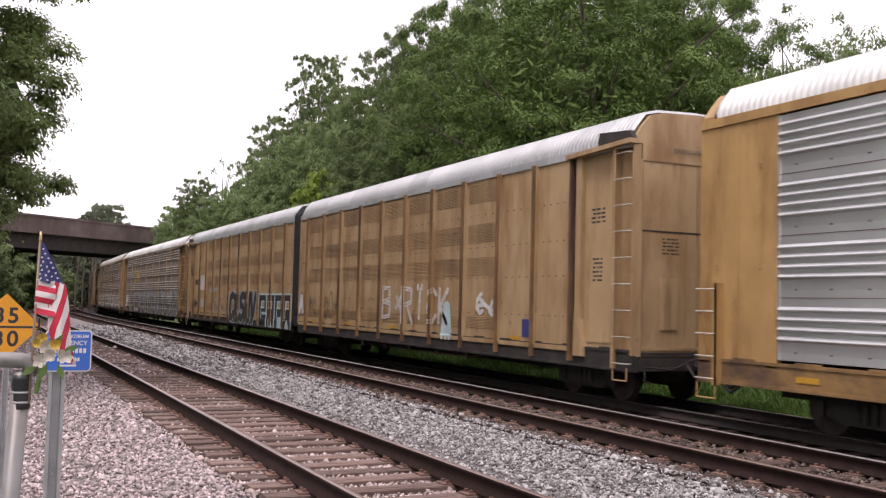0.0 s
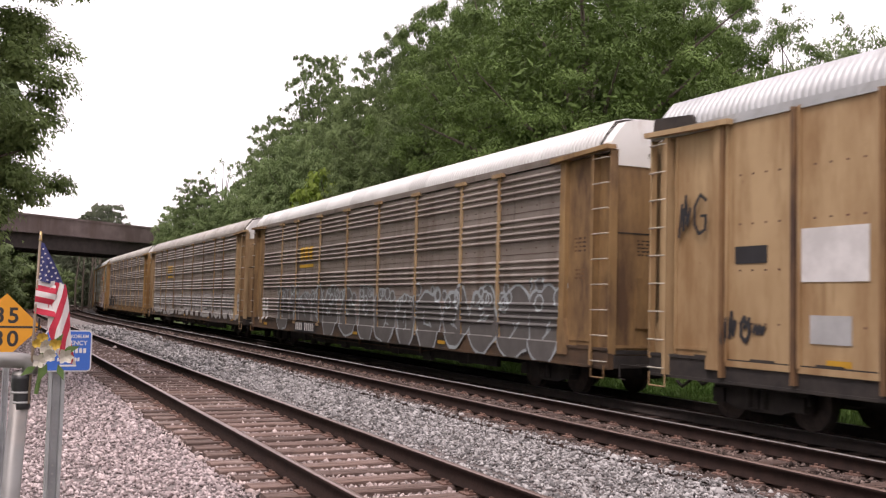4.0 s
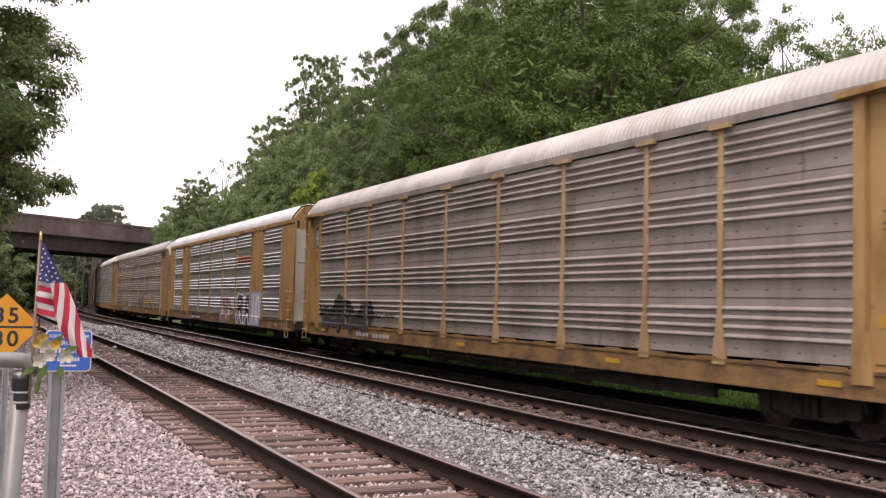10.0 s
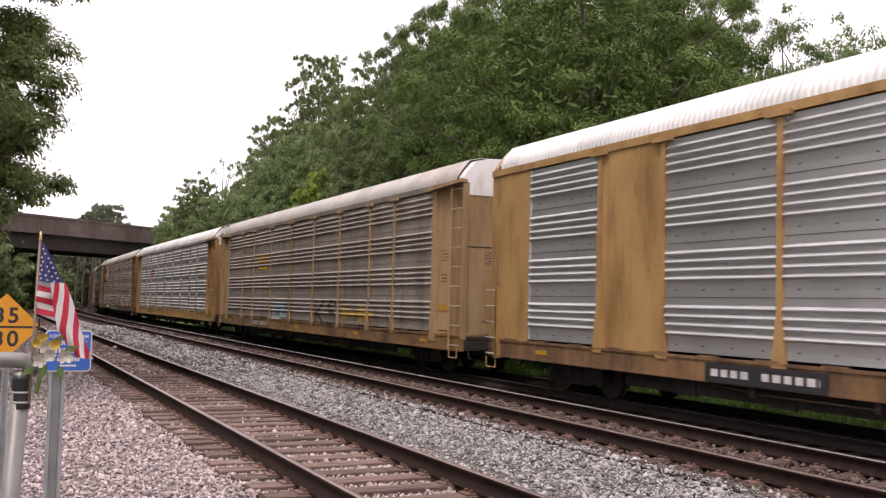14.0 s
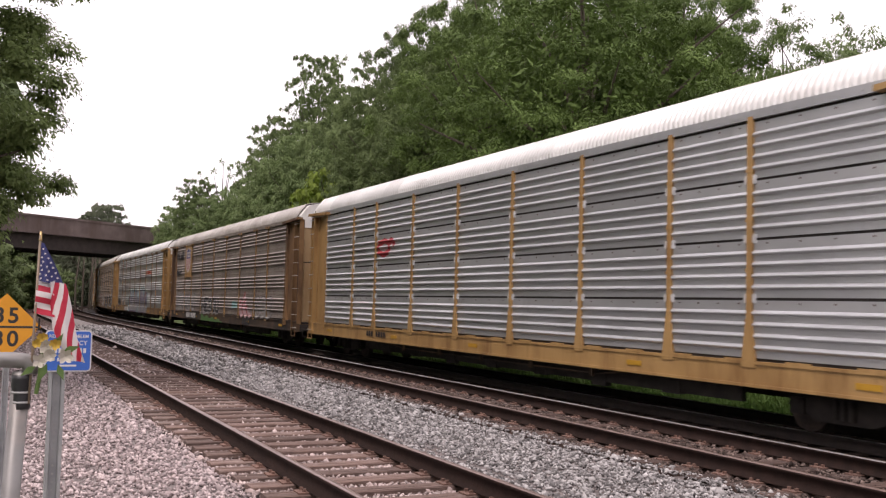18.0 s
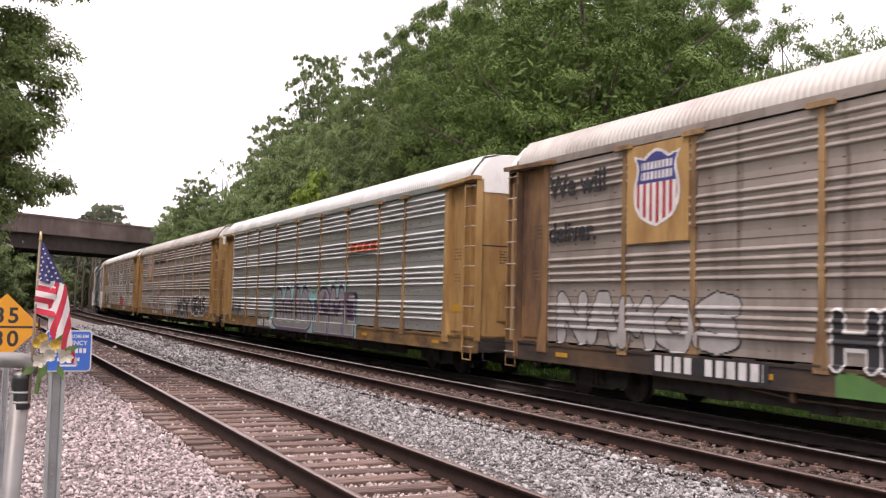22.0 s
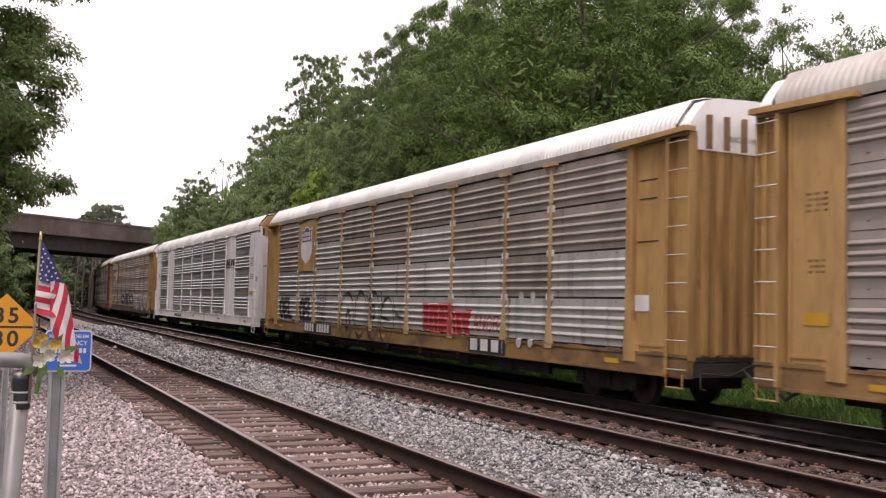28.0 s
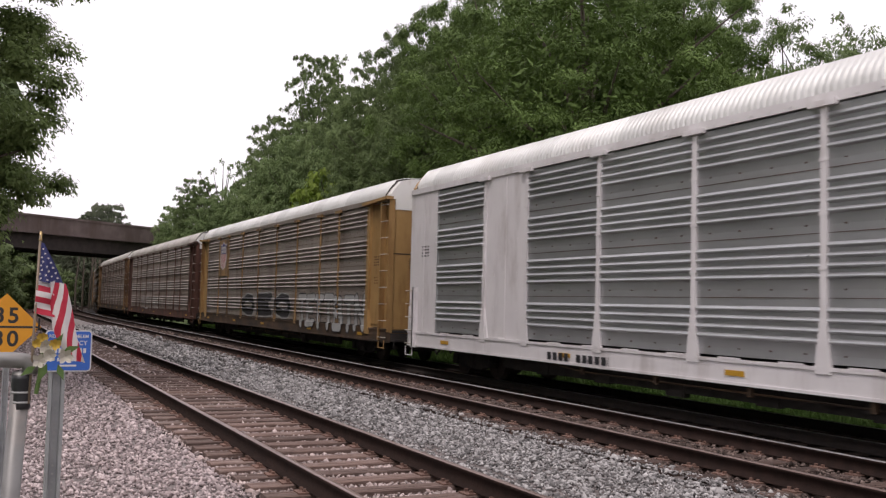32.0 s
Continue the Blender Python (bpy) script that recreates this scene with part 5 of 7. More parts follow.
def pieces(text, y0, y1, slant=0.0, wob=0.0, seed=0):
    """The strokes of each letter of a row that reads towards -y; unit height."""
    r = random.Random(seed)
    n = len(text)
    cell = (y1 - y0) / n
    out = []
    for i, ch in enumerate(text):
        if ch == " ":
            continue
        dv, sc = r.uniform(-wob, wob), 1 + r.uniform(-wob, wob)
        mine = []
        for poly in STROKES[ch].split("|"):
            pts = [tuple(float(v) for v in p.split(",")) for p in poly.split()]
            pts = [(y1 - cell * (i + 0.14 + 0.72 * u) - slant * (v - 0.5), min(1, max(0, v * sc + dv))) for u, v in pts]
            mine += list(zip(pts, pts[1:]))
        out.append(mine)
    return out


def stroke_field(segs, ys, zs, z0, z1):
    """Distance from each grid point to the nearest stroke, in metres."""
    Yg, Zg = np.meshgrid(ys, zs, indexing="ij")
    D = np.full(Yg.shape, 9.0)
    for (ya, va), (yb, vb) in segs:
        za, zb = z0 + va * (z1 - z0), z0 + vb * (z1 - z0)
        dy, dz = yb - ya, zb - za
        q = np.clip(((Yg - ya) * dy + (Zg - za) * dz) / (dy * dy + dz * dz + 1e-9), 0, 1)
        D = np.minimum(D, np.hypot(Yg - ya - q * dy, Zg - za - q * dz))
    return D


def rib_depth(z, stacked=False):
    h = WALL1 - SILL1 - 0.10
    n = 4
    pitch = h / n
    t = z - SILL1 - 0.05
    k = int(min(n - 1, max(0, t // pitch)))
    ribs = [k * pitch + pitch * q for q in STACK_RIBS] if stacked else [k * pitch + pitch * (RIB0 + q * RIB1) for q in range(4)]
    for c in ribs:
        if c - 0.042 < t < c + 0.048:
            return RIB * float(np.interp(t - c, [q[0] for q in RIB_SHAPE], [q[1] for q in RIB_SHAPE]))
    return 0.0


def rack_rows(z0, z1, stacked):
    z0 = max(z0, SILL0 + 0.006)
    zs = set(np.arange(z0, z1, 0.03).tolist() + [z1])
    h = WALL1 - SILL1 - 0.10
    n = 4
    for k in range(n):
        cs = [k * h / n + h / n * q for q in STACK_RIBS] if stacked else [k * h / n + h / n * (RIB0 + q * RIB1) for q in range(4)]
        zs |= {SILL1 + 0.05 + c + d for c in cs for d, _ in RIB_SHAPE}
    zs |= {SILL1 + 0.033}
    zs = sorted(z for z in zs if z0 <= z <= z1)
    return [zs[0]] + [b for a, b in zip(zs, zs[1:]) if b - a > 1e-4]


def lay(car, mask, ys, zs, mat, skin, breaks, label, name="painted_marking", kind=""):
    """A coat of paint: for each row the runs where the mask holds, following the side's own relief."""
    gq = Geo()
    br = sorted(breaks)
    for j in range(len(zs) - 1):
        on = np.concatenate([[False], mask[:, j], [False]]).astype(int)
        d = np.diff(on)
        for a, b in zip(np.where(d == 1)[0], np.where(d == -1)[0]):
            ya, yb = ys[0] + STEP * (a - 0.5), ys[0] + STEP * (b - 0.5)
            cuts = [ya] + [q for q in br if ya + 0.002 < q < yb - 0.002] + [yb]
            for p, q in zip(cuts, cuts[1:]):
                m = (p + q) / 2
                x0, x1 = skin(m, zs[j] + 1e-4), skin(m, zs[j + 1] - 1e-4)
                gq.face([(-x0, q, zs[j]), (-x0, p, zs[j]), (-x1, p, zs[j + 1]), (-x1, q, zs[j + 1])])
    if gq.f:
        put(name, gq.mesh(name, mat), car, label=label, kind=kind)


def rack_skin(stacked=False, flats=False):
    def skin(y, z):
        if z < SILL1 + 0.034:
            return SIDE + 0.058
        if any(abs(y - p) < (0.085 if z > SILL1 + 0.4 else 0.15) for p in POSTS[1:-1]):
            return SIDE + 0.056
        if abs(y) > POSTS[-1]:
            return SIDE + 0.02 if flats else SIDE - 0.046
        if flats and 7.09 < abs(y) < 9.08:
            return SIDE + 0.018
        return SIDE + rib_depth(z, stacked) + 0.006
    br = [p + d for p in POSTS[1:-1] for d in (-0.085, 0.085, -0.15, 0.15)] + [POSTS[0], POSTS[-1]]
    return skin, br


def unit_skin(ribs):
    def skin(y, z):
        if z < SILL1 - 0.012:
            return AB + 0.106 if z > SILL0 + 0.1 and any(abs(y - q) < 0.05 for q in ribs) else AB + 0.036
        return AB + 0.106 if any(abs(y - q) < 0.05 for q in ribs) else (AB + 0.056 if any(abs(y - q) < 0.11 for q in ribs) else AB + 0.018)
    return skin, [q + d for q in ribs for d in (-0.05, 0.05, -0.11, 0.11)]


def plate_skin(depth):
    return (lambda y, z: SIDE + depth), []


def graffiti(car, skin, text, y0, y1, z0, z1, coats, label, slant=0.0, wob=0.06, seed=1, stacked=False, spread=0.0):
    """coats: (how far from the stroke's middle, paint), from the inside outwards."""
    sk, br = skin
    zs = np.array(rack_rows(z0 - spread, z1 + spread, stacked))
    ys = np.arange(y0 - 0.25, y1 + 0.25, STEP)
    top = max(c[0] for c in coats)
    each = np.stack([stroke_field(q, ys, (zs[:-1] + zs[1:]) / 2, z0 + min(top, 0.2), z1 - min(top, 0.2)) for q in pieces(text, y0, y1, slant, wob, seed)])
    D, owner = each.min(0), each.argmin(0)
    done = np.zeros(D.shape, bool)
    for reach, mat in coats:
        m = (D < reach) & ~done
        done |= m
        for i in range(len(each)):
            lay(car, m & (owner == i), ys, zs, mat, sk, br, label, "graffiti_letter")


def shape(car, skin, y0, y1, z0, z1, mat, test, label, stacked=False, kind=""):
    """A flat coloured shape; test(u, v) holds inside it, u to the right as it is read, v up."""
    sk, br = skin
    zs = np.array(rack_rows(z0, z1, stacked))
    ys = np.arange(y0, y1, STEP)
    zc = (zs[:-1] + zs[1:]) / 2
    U, V = np.meshgrid((y1 - ys) / (y1 - y0), (zc - z0) / (z1 - z0), indexing="ij")
    lay(car, test(U, V), ys, zs, mat, sk, br, label, kind=kind)


ALL = lambda u, v: u > -1


def sprayed(car, skin, y0, y1, z0, z1, layers, stacked=False, name="graffiti"):
    """Freehand spray work: layers of (paint, label, test(y, z)); an upper layer comes first and covers those after it."""
    sk, br = skin
    zs = np.array(rack_rows(z0, z1, stacked))
    ys = np.arange(y0, y1, STEP)
    Yg, Zg = np.meshgrid(ys, (zs[:-1] + zs[1:]) / 2, indexing="ij")
    done = np.zeros(Yg.shape, bool)
    for mat, label, test in layers:
        m = test(Yg, Zg) & ~done
        done |= m
        lay(car, m, ys, zs, mat, sk, br, label, name)


def oval(Y, Z, y, z, a, b):
    """Roughly the distance outside an upright oval; negative inside."""
    return (np.hypot((Y - y) / a, (Z - z) / b) - 1) * min(a, b)


def stroke(Y, Z, *pts):
    """Distance to a line through points (y, z)."""
    D = np.full(Y.shape, 9.0)
    for (ya, za), (yb, zb) in zip(pts, pts[1:]):
        dy, dz = yb - ya, zb - za
        q = np.clip(((Y - ya) * dy + (Z - za) * dz) / (dy * dy + dz * dz + 1e-9), 0, 1)
        D = np.minimum(D, np.hypot(Y - ya - q * dy, Z - za - q * dz))
    return D


def union(*ds):
    return np.minimum.reduce(ds)


def mark_plate(car, skin, y0, y1, mat, n=10, stacked=False):
    """Fleet marks: pale bars on a black painted patch of the sill."""
    shape(car, skin, y0 - 0.12, y1 + 0.12, SILL0 + 0.03, SILL1 - 0.02, P_BLACK, ALL, "black painted patch for the car's marks", stacked)
    bars(car, (lambda y, z: SIDE + 0.064, []), y0, y1, SILL0 + 0.03, SILL1 - 0.02, n, mat, stacked=stacked)


def bars(car, skin, y0, y1, z0, z1, n, mat, label="row of plain lettering bars", stacked=False):
    """Reporting marks as plain bars."""
    if z1 < SILL1:
        z0, z1 = z0 + 0.06, z1 - 0.02
    shape(car, skin, y0, y1, z0, z1, mat, lambda u, v: ((u * n) % 1.0 < 0.68) & ((u * n).astype(int) != (int(n * 0.42) if n > 4 else -1)), label, stacked, "stuff")


def gold_logo(car, skin, y0, y1, z0, z1, mat, label="golden block emblem with a bar under it"):
    shape(car, skin, y0, y1, z0, z1, mat, lambda u, v: ((v > 0.36) & (np.abs((u * 3) % 1.0 - 0.5) < 0.36)) | (v < 0.16), label)


def shield(car, y0, y1, z0, z1, plate_mat, red=True):
    gq = Geo()
    gq.box(-0.055, 0.02, -(y1 - y0) / 2, (y1 - y0) / 2, 0, z1 - z0)
    put("emblem_plate", gq.mesh("emblem_plate", plate_mat), car, (-SIDE, (y0 + y1) / 2, z0), label="yellow plate with a shield emblem")
    sk = plate_skin(0.062)
    c, w = (y0 + y1) / 2, (y1 - y0) * 0.40
    a, b = z0 + 0.16 * (z1 - z0), z0 + 0.94 * (z1 - z0)

    def inside(u, v):
        # pointed foot, bowed sides, a waist under the corners, a top of three arcs
        half = np.interp(v, (0.0, 0.05, 0.12, 0.25, 0.40, 0.55, 0.70, 0.80, 0.88, 0.95), (0.02, 0.17, 0.33, 0.44, 0.475, 0.465, 0.41, 0.40, 0.44, 0.48))
        d = np.abs(u - 0.5)
        return (d < half) & (v > 0) & (v < 0.90 + 0.10 * np.cos(np.clip(d / 0.26, 0, 1) * math.pi / 2) + 0.04 * np.clip((d - 0.26) / 0.2, 0, 1))
    field = lambda u, v: inside(0.5 + (u - 0.5) * 1.13, 0.5 + (v - 0.5) * 1.09)
    lines = lambda u, v: ((np.abs(v - 0.79) < 0.05) | (np.abs(v - 0.66) < 0.05)) & (np.abs(u - 0.5) < 0.31) & ((u * 13) % 1 < 0.72)
    args = (car, sk, c - w, c + w, a, b)
    shape(*args, P_WHITE, lambda u, v: inside(u, v) & ~field(u, v), "white rim of the shield")
    shape(*args, P_NAVY, lambda u, v: field(u, v) & (v > 0.57) & ~lines(u, v), "dark blue shield top")
    shape(*args, P_WHITE, lambda u, v: field(u, v) & (v > 0.57) & lines(u, v), "white lettering bars on the shield")
    if red:
        shape(*args, P_RED, lambda u, v: field(u, v) & (v <= 0.57) & ((u * 7.5 + 0.25) % 1 < 0.45), "red shield stripes")
        shape(*args, P_WHITE, lambda u, v: field(u, v) & (v <= 0.57) & ((u * 7.5 + 0.25) % 1 >= 0.45), "white shield stripes")
    else:
        shape(*args, P_WHITE, lambda u, v: field(u, v) & (v <= 0.57), "bare white shield field")


def plaque(car, y, z, w, h, mat, depth=0.012, base=SIDE, label="small painted notice plate"):
    put("notice_plate", Geo().box(-depth, 0.004, -w / 2, w / 2, -h / 2, h / 2).mesh("notice_plate", mat), car, (-base, y, z), label=label)


def stencils(car, y, z, n, mat, base=SIDE - 0.05, w=0.5):
    """Rows of small stencilled lettering as thin bars."""
    gq = Geo()
    for i in range(n):
        for k in range(3):
            a = -w / 2 + k * w / 3
            gq.box(-0.004, 0, a, a + w / 3 * (0.8 if (i + k) % 3 else 0.5), -i * 0.085, -i * 0.085 + 0.04)
    put("stencil", gq.mesh("stencil", mat), car, (-base, y, z), label="rows of small dark stencil bars", kind="stuff")


def lettering(car, words, y, z, size, mat):
    """Readable words on the side, reading towards -y."""
    cu = bpy.data.curves.new("lettering", "FONT")
    cu.body, cu.size, cu.extrude, cu.align_x = words, size, 0.004, "LEFT"
    cu.offset = 0.012
    dg = bpy.context.evaluated_depsgraph_get()
    ob = bpy.data.objects.new("lettering", cu)
    me = bpy.data.meshes.new_from_object(ob)
    bpy.data.objects.remove(ob)
    me.materials.clear()
    me.materials.append(mat)
    o = new("lettering", me)
    o.parent = car
    o.matrix_basis = pose(-SIDE - 0.045, y, z, 90, 0, -90)
    return o


P_PALEBLUE = paint("pale_blue_spray", (0.46, 0.58, 0.60))
P_NAVYGREY = paint("slate_blue_paint", (0.13, 0.17, 0.28))
P_GRIMEW = paint("weathered_white_spray", (0.46, 0.445, 0.435), 0.75)
P_GRIME = paint("worn_white_spray", (0.36, 0.34, 0.33), 0.75)
P_DULL = paint("dull_silver_spray", (0.235, 0.228, 0.225))
P_SMEAR = paint("thin_black_spray", (0.036, 0.033, 0.034), 0.8)
P_DIM = paint("dull_grey_spray", (0.125, 0.115, 0.110))
RK, RKF, RKS = rack_skin(), rack_skin(flats=True), rack_skin(stacked=True)
G_W = "white graffiti letters"

# articulated pair
c = CARS[1]
U1, U2 = unit_skin(UNIT_RIBS[-1]), unit_skin(UNIT_RIBS[1])
for ch, ya, yb, za, zb in (("B", 1.15, 2.05, 1.10, 2.16), ("X", 0.52, 0.92, 1.45, 1.88), ("R", -0.42, 0.42, 1.0, 2.16), ("I", -1.1, -0.45, 1.15, 2.1), ("C", -1.95, -1.2, 1.1, 2.1), ("K", -2.62, -1.95, 1.1, 2.14)):
    graffiti(c, U1, ch, ya, yb, za, zb, [(0.012, YEL["tan"]), (0.062, P_WHITE)], G_W, wob=0.06, seed=4 + ord(ch), slant=0.05)
graffiti(c, U1, "II", -1.05, -0.5, 2.0, 2.2, [(0.05, P_WHITE)], G_W)
shape(c, U1, -2.85, -2.15, 0.72, 1.72, P_PALEBLUE, lambda u, v: (np.abs(u - 0.5) < 0.5 - 0.22 * v) & (v < 0.8 + 0.2 * np.sin(u * 3.1)) & ((v > 0.1) | (np.abs((u * 3) % 1 - 0.5) < 0.3)), "pale blue sprayed patch")
sprayed(c, U1, -5.1, -3.9, 1.3, 2.0, [(P_WHITE, "white arrow-like tag", lambda Y, Z: (union(stroke(Y, Z, (-4.42, 1.92), (-4.22, 1.78), (-4.18, 1.58), (-4.36, 1.45), (-4.5, 1.5)), stroke(Y, Z, (-4.3, 1.62), (-4.6, 1.66), (-4.98, 1.52)), stroke(Y, Z, (-4.98, 1.72), (-4.85, 1.5), (-4.98, 1.42)), stroke(Y, Z, (-4.35, 1.8), (-4.52, 1.72))) < 0.055))])
graffiti(c, U1, "A", 9.81, 10.35, 1.1, 1.95, [(0.12, P_WHITE), (0.16, P_BLACK)], "pale figure-like tag in white and black")
graffiti(c, U1, "^@", 8.3, 9.2, 1.15, 1.9, [(0.014, P_BLACK)], "thin dark scribble")
graffiti(c, U1, "@O~", 5.9, 7.5, 1.0, 2.0, [(0.016, P_BLACK)], "thin dark scribble")
graffiti(c, U1, "EXRS", 2.6, 5.6, 1.0, 1.8, [(0.014, YEL["dirty"])], "faded brown scribble")
plaque(c, -6.6, 1.15, 0.42, 0.4, P_NAVY, base=AB + 0.002)
stencils(c, -9.2, 3.6, 4, P_BLACK, AB - 0.052)
stencils(c, -9.2, 2.6, 6, P_BLACK, AB - 0.052, 0.35)
c = CARS[2]
graffiti(c, U2, "CRSNV", -5.05, -0.1, 0.50, 2.05, [(0.19, P_BLACK), (0.235, P_PALEBLUE)], "black graffiti letters with a pale outline", wob=0.05, seed=2, slant=0.12)
for k, (ya, yb, leg) in enumerate(((-6.80, -5.62, 0), (-8.03, -6.86, 1), (-9.22, -8.09, 2), (-10.44, -9.28, 1))):
    # block letters: a solid body, an eye cut out of it, a slot below it
    a = lambda Y, ya=ya, yb=yb: (yb - Y) / (yb - ya)
    b = lambda Z: (Z - 0.56) / 1.34
    eye = lambda Y, Z, a=a: (np.abs(a(Y) - 0.55) < 0.13) & (np.abs(b(Z) - 0.66) < 0.085)
    rim = lambda Y, Z, a=a: (np.abs(a(Y) - 0.50) < 0.22) & (np.abs(b(Z) - 0.66) < 0.12)
    slot = (lambda Y, Z, a=a: (np.abs(a(Y) - 0.66) < 0.26) & (np.abs(b(Z) - 0.38) < 0.035), lambda Y, Z, a=a: (np.abs(a(Y) - 0.5) < 0.22 - 0.9 * (b(Z) - 0.02)) & (b(Z) < 0.25) & (a(Y) > 0.3), lambda Y, Z, a=a: (a(Y) > 0.36) & (b(Z) < 0.3))[leg]
    sprayed(c, U2, ya - 0.02, yb + 0.02, 0.50, 1.92, [(YEL["tan"], "bare paint in the letter's eye", eye), (P_PALEBLUE, "pale blue edge of a block letter", lambda Y, Z, a=a, rim=rim, slot=slot: rim(Y, Z) | slot(Y, Z) | (b(Z) > 0.955) | (a(Y) > 0.93) | (a(Y) < 0.035) | ((np.abs(a(Y) - 0.27) < 0.04) & (b(Z) < 0.6) & (b(Z) > 0.2))), (P_BLACK, "solid black block letter", lambda Y, Z, leg=leg: b(Z) > (0.1 if leg == 0 else -1))])
plaque(c, 6.25, 2.5, 1.25, 0.8, P_WHITE, base=AB + 0.002, label="faded white notice panel")
plaque(c, 7.9, 2.55, 0.7, 0.28, P_BLACK, base=AB + 0.002)
bars(c, U2, 2.58, 4.50, 1.98, 2.20, 9, P_GREY)
plaque(c, 6.3, 1.4, 0.75, 0.42, P_GREY, base=AB + 0.003)
graffiti(c, U2, "^G", 8.9, 9.7, 2.9, 3.65, [(0.03, P_BLACK)], "black scrawled tag")
graffiti(c, U2, "^@~", 7.55, 8.5, 1.1, 1.65, [(0.035, P_BLACK)], "black scrawled tag")
graffiti(c, U2, "GMTS", 0.6, 3.5, 0.85, 1.75, [(0.03, P_GREY)], "faded pale tag", seed=7)

# the carriers behind
c = CARS[3]
gold_logo(c, RK, 5.02, 6.67, 2.90, 3.68, P_GOLD)
bub = random.Random(5)
BUBBLES = (8.7, 7.25, 5.9, 4.35, 2.95, 1.15, -0.55, -2.1, -3.7, -5.2, -6.9, -8.4, -9.9, -11.2)
for n, y in enumerate(BUBBLES):
    top = (y + BUBBLES[n - 1]) / 2 if n else y + 1.05
    end = (y + BUBBLES[n + 1]) / 2 + STEP if n + 1 < len(BUBBLES) else y - 1.05
    wide, tall, low = bub.uniform(0.62, 0.86), bub.uniform(0.72, 0.92), bub.uniform(1.15, 1.3)
    dots = [(y + bub.uniform(-0.75, 0.75), low + tall * bub.uniform(0.5, 1.0), bub.uniform(0.10, 0.2)) for _ in range(5)]
    inner = [(y + bub.uniform(-0.3, 0.3), low + bub.uniform(-0.35, 0.3)) for _ in range(4)]
    body = lambda Y, Z, y=y, wide=wide, tall=tall, low=low, n=n: oval(Y, Z + 0.06 * np.sin(Y * 5 + n), y, low, wide, tall) + 0.05 * np.sin(Z * 6 + n) + 0.03 * np.sin(Y * 9)
    ring = lambda Y, Z, dots=dots: union(*[np.abs(oval(Y, Z, p, q, r, r)) for p, q, r in dots])
    fill = lambda Y, Z, dots=dots: union(*[oval(Y, Z, p, q, r, r) for p, q, r in dots])
    sprayed(c, RK, end, top, SILL1 + 0.04 if 4.3 < y < 7.4 else 0.47, 2.28, [
        (P_BLUEGREY, "pale blue-grey bubble outline", lambda Y, Z, body=body, ring=ring, fill=fill, inner=inner: ((np.abs(body(Y, Z)) < 0.034) & (fill(Y, Z) > 0)) | (ring(Y, Z) < 0.027) | (stroke(Y, Z, *inner) < 0.026)),
        (P_DIM, "thin grey bubble fill", lambda Y, Z, body=body, fill=fill: (body(Y, Z) < 0) | (fill(Y, Z) < 0))])
graffiti(c, RK, "MH", 10.95, 12.3, 0.8, 1.75, [(0.11, P_WHITE)], "white graffiti block")
mark_plate(c, RK, 4.59, 6.78, P_WHITE)
c = CARS[4]
gold_logo(c, RK, 4.93, 6.62, 2.90, 3.68, P_GOLD)
graffiti(c, RK, "RESTSLYEANMMENURKS", -12.9, 12.0, 0.62, 1.92, [(0.04, PAN["dark"]), (0.19, P_GRIMEW), (0.215, P_BLACK)], "tall white block graffiti along the car's foot", wob=0.03, seed=6)
bars(c, RK, 4.95, 7.6, 0.50, 0.76, 10, P_GREY)
c = CARS[5]
SMEAR = lambda Y, Z: np.minimum.reduce([1.62 + 0.24 * np.sin(Y * 2.1 + 0.6) + 0.10 * np.sin(Y * 5.3) + 0.03 * np.sin(Y * 17) - Z, Z - 0.62 - 0.20 * np.abs(np.sin(Y * 2.6)) - 0.05 * np.sin(Y * 11), (11.85 - Y) - 0.55 * np.abs(Z - 1.75), Y - 6.6 + 0.2 * np.sin(Z * 6)])
TRACE = lambda Y, Z: union(stroke(Y, Z, (11.3, 1.12), (10.8, 1.2), (10.35, 1.05), (9.9, 1.18)), stroke(Y, Z, (8.9, 1.3), (8.5, 1.1), (8.1, 1.28)))
sprayed(c, RK, 6.4, 11.8, 0.47, 2.05, [
    (P_DIM, "faint grey traces in the black smear", lambda Y, Z: (TRACE(Y, Z) < 0.05 + 0.025 * np.sin(Y * 23)) & (SMEAR(Y, Z) > 0)),
    (P_SMEAR, "smeared black graffiti over the ribs", lambda Y, Z: SMEAR(Y, Z) > 0)])
graffiti(c, RK, "~~", 4.6, 6.8, 1.0, 1.5, [(0.03, P_BLACK)], "thin dark scribble")
bars(c, RK, 5.0, 7.8, 0.50, 0.70, 10, P_GRIMEW)
RAD = lambda u, v: np.hypot(u - 0.5, v - 0.5)
EMB = (c, RK, 12.0, 12.78, 3.58, 4.36)
shape(*EMB, P_SMEAR, lambda u, v: (RAD(u, v) < 0.5) & (RAD(u, v) > 0.36) & ~((np.abs(RAD(u, v) - 0.43) < 0.035) & (np.sin(np.arctan2(v - 0.5, u - 0.5) * 17) > 0.1)), "dark ring of a round emblem")
shape(*EMB, P_GRIME, lambda u, v: ((RAD(u, v) < 0.36) & (RAD(u, v) > 0.30)) | ((np.abs(RAD(u, v) - 0.43) < 0.035) & (np.sin(np.arctan2(v - 0.5, u - 0.5) * 17) > 0.1)), "pale marks of a round emblem")
shape(*EMB, P_NAVYGREY, lambda u, v: (RAD(u, v) < 0.30) & ~((np.abs(u - 0.5) < 0.05) | (np.abs(v - 0.5) < 0.05)), "slate blue field of a round emblem")
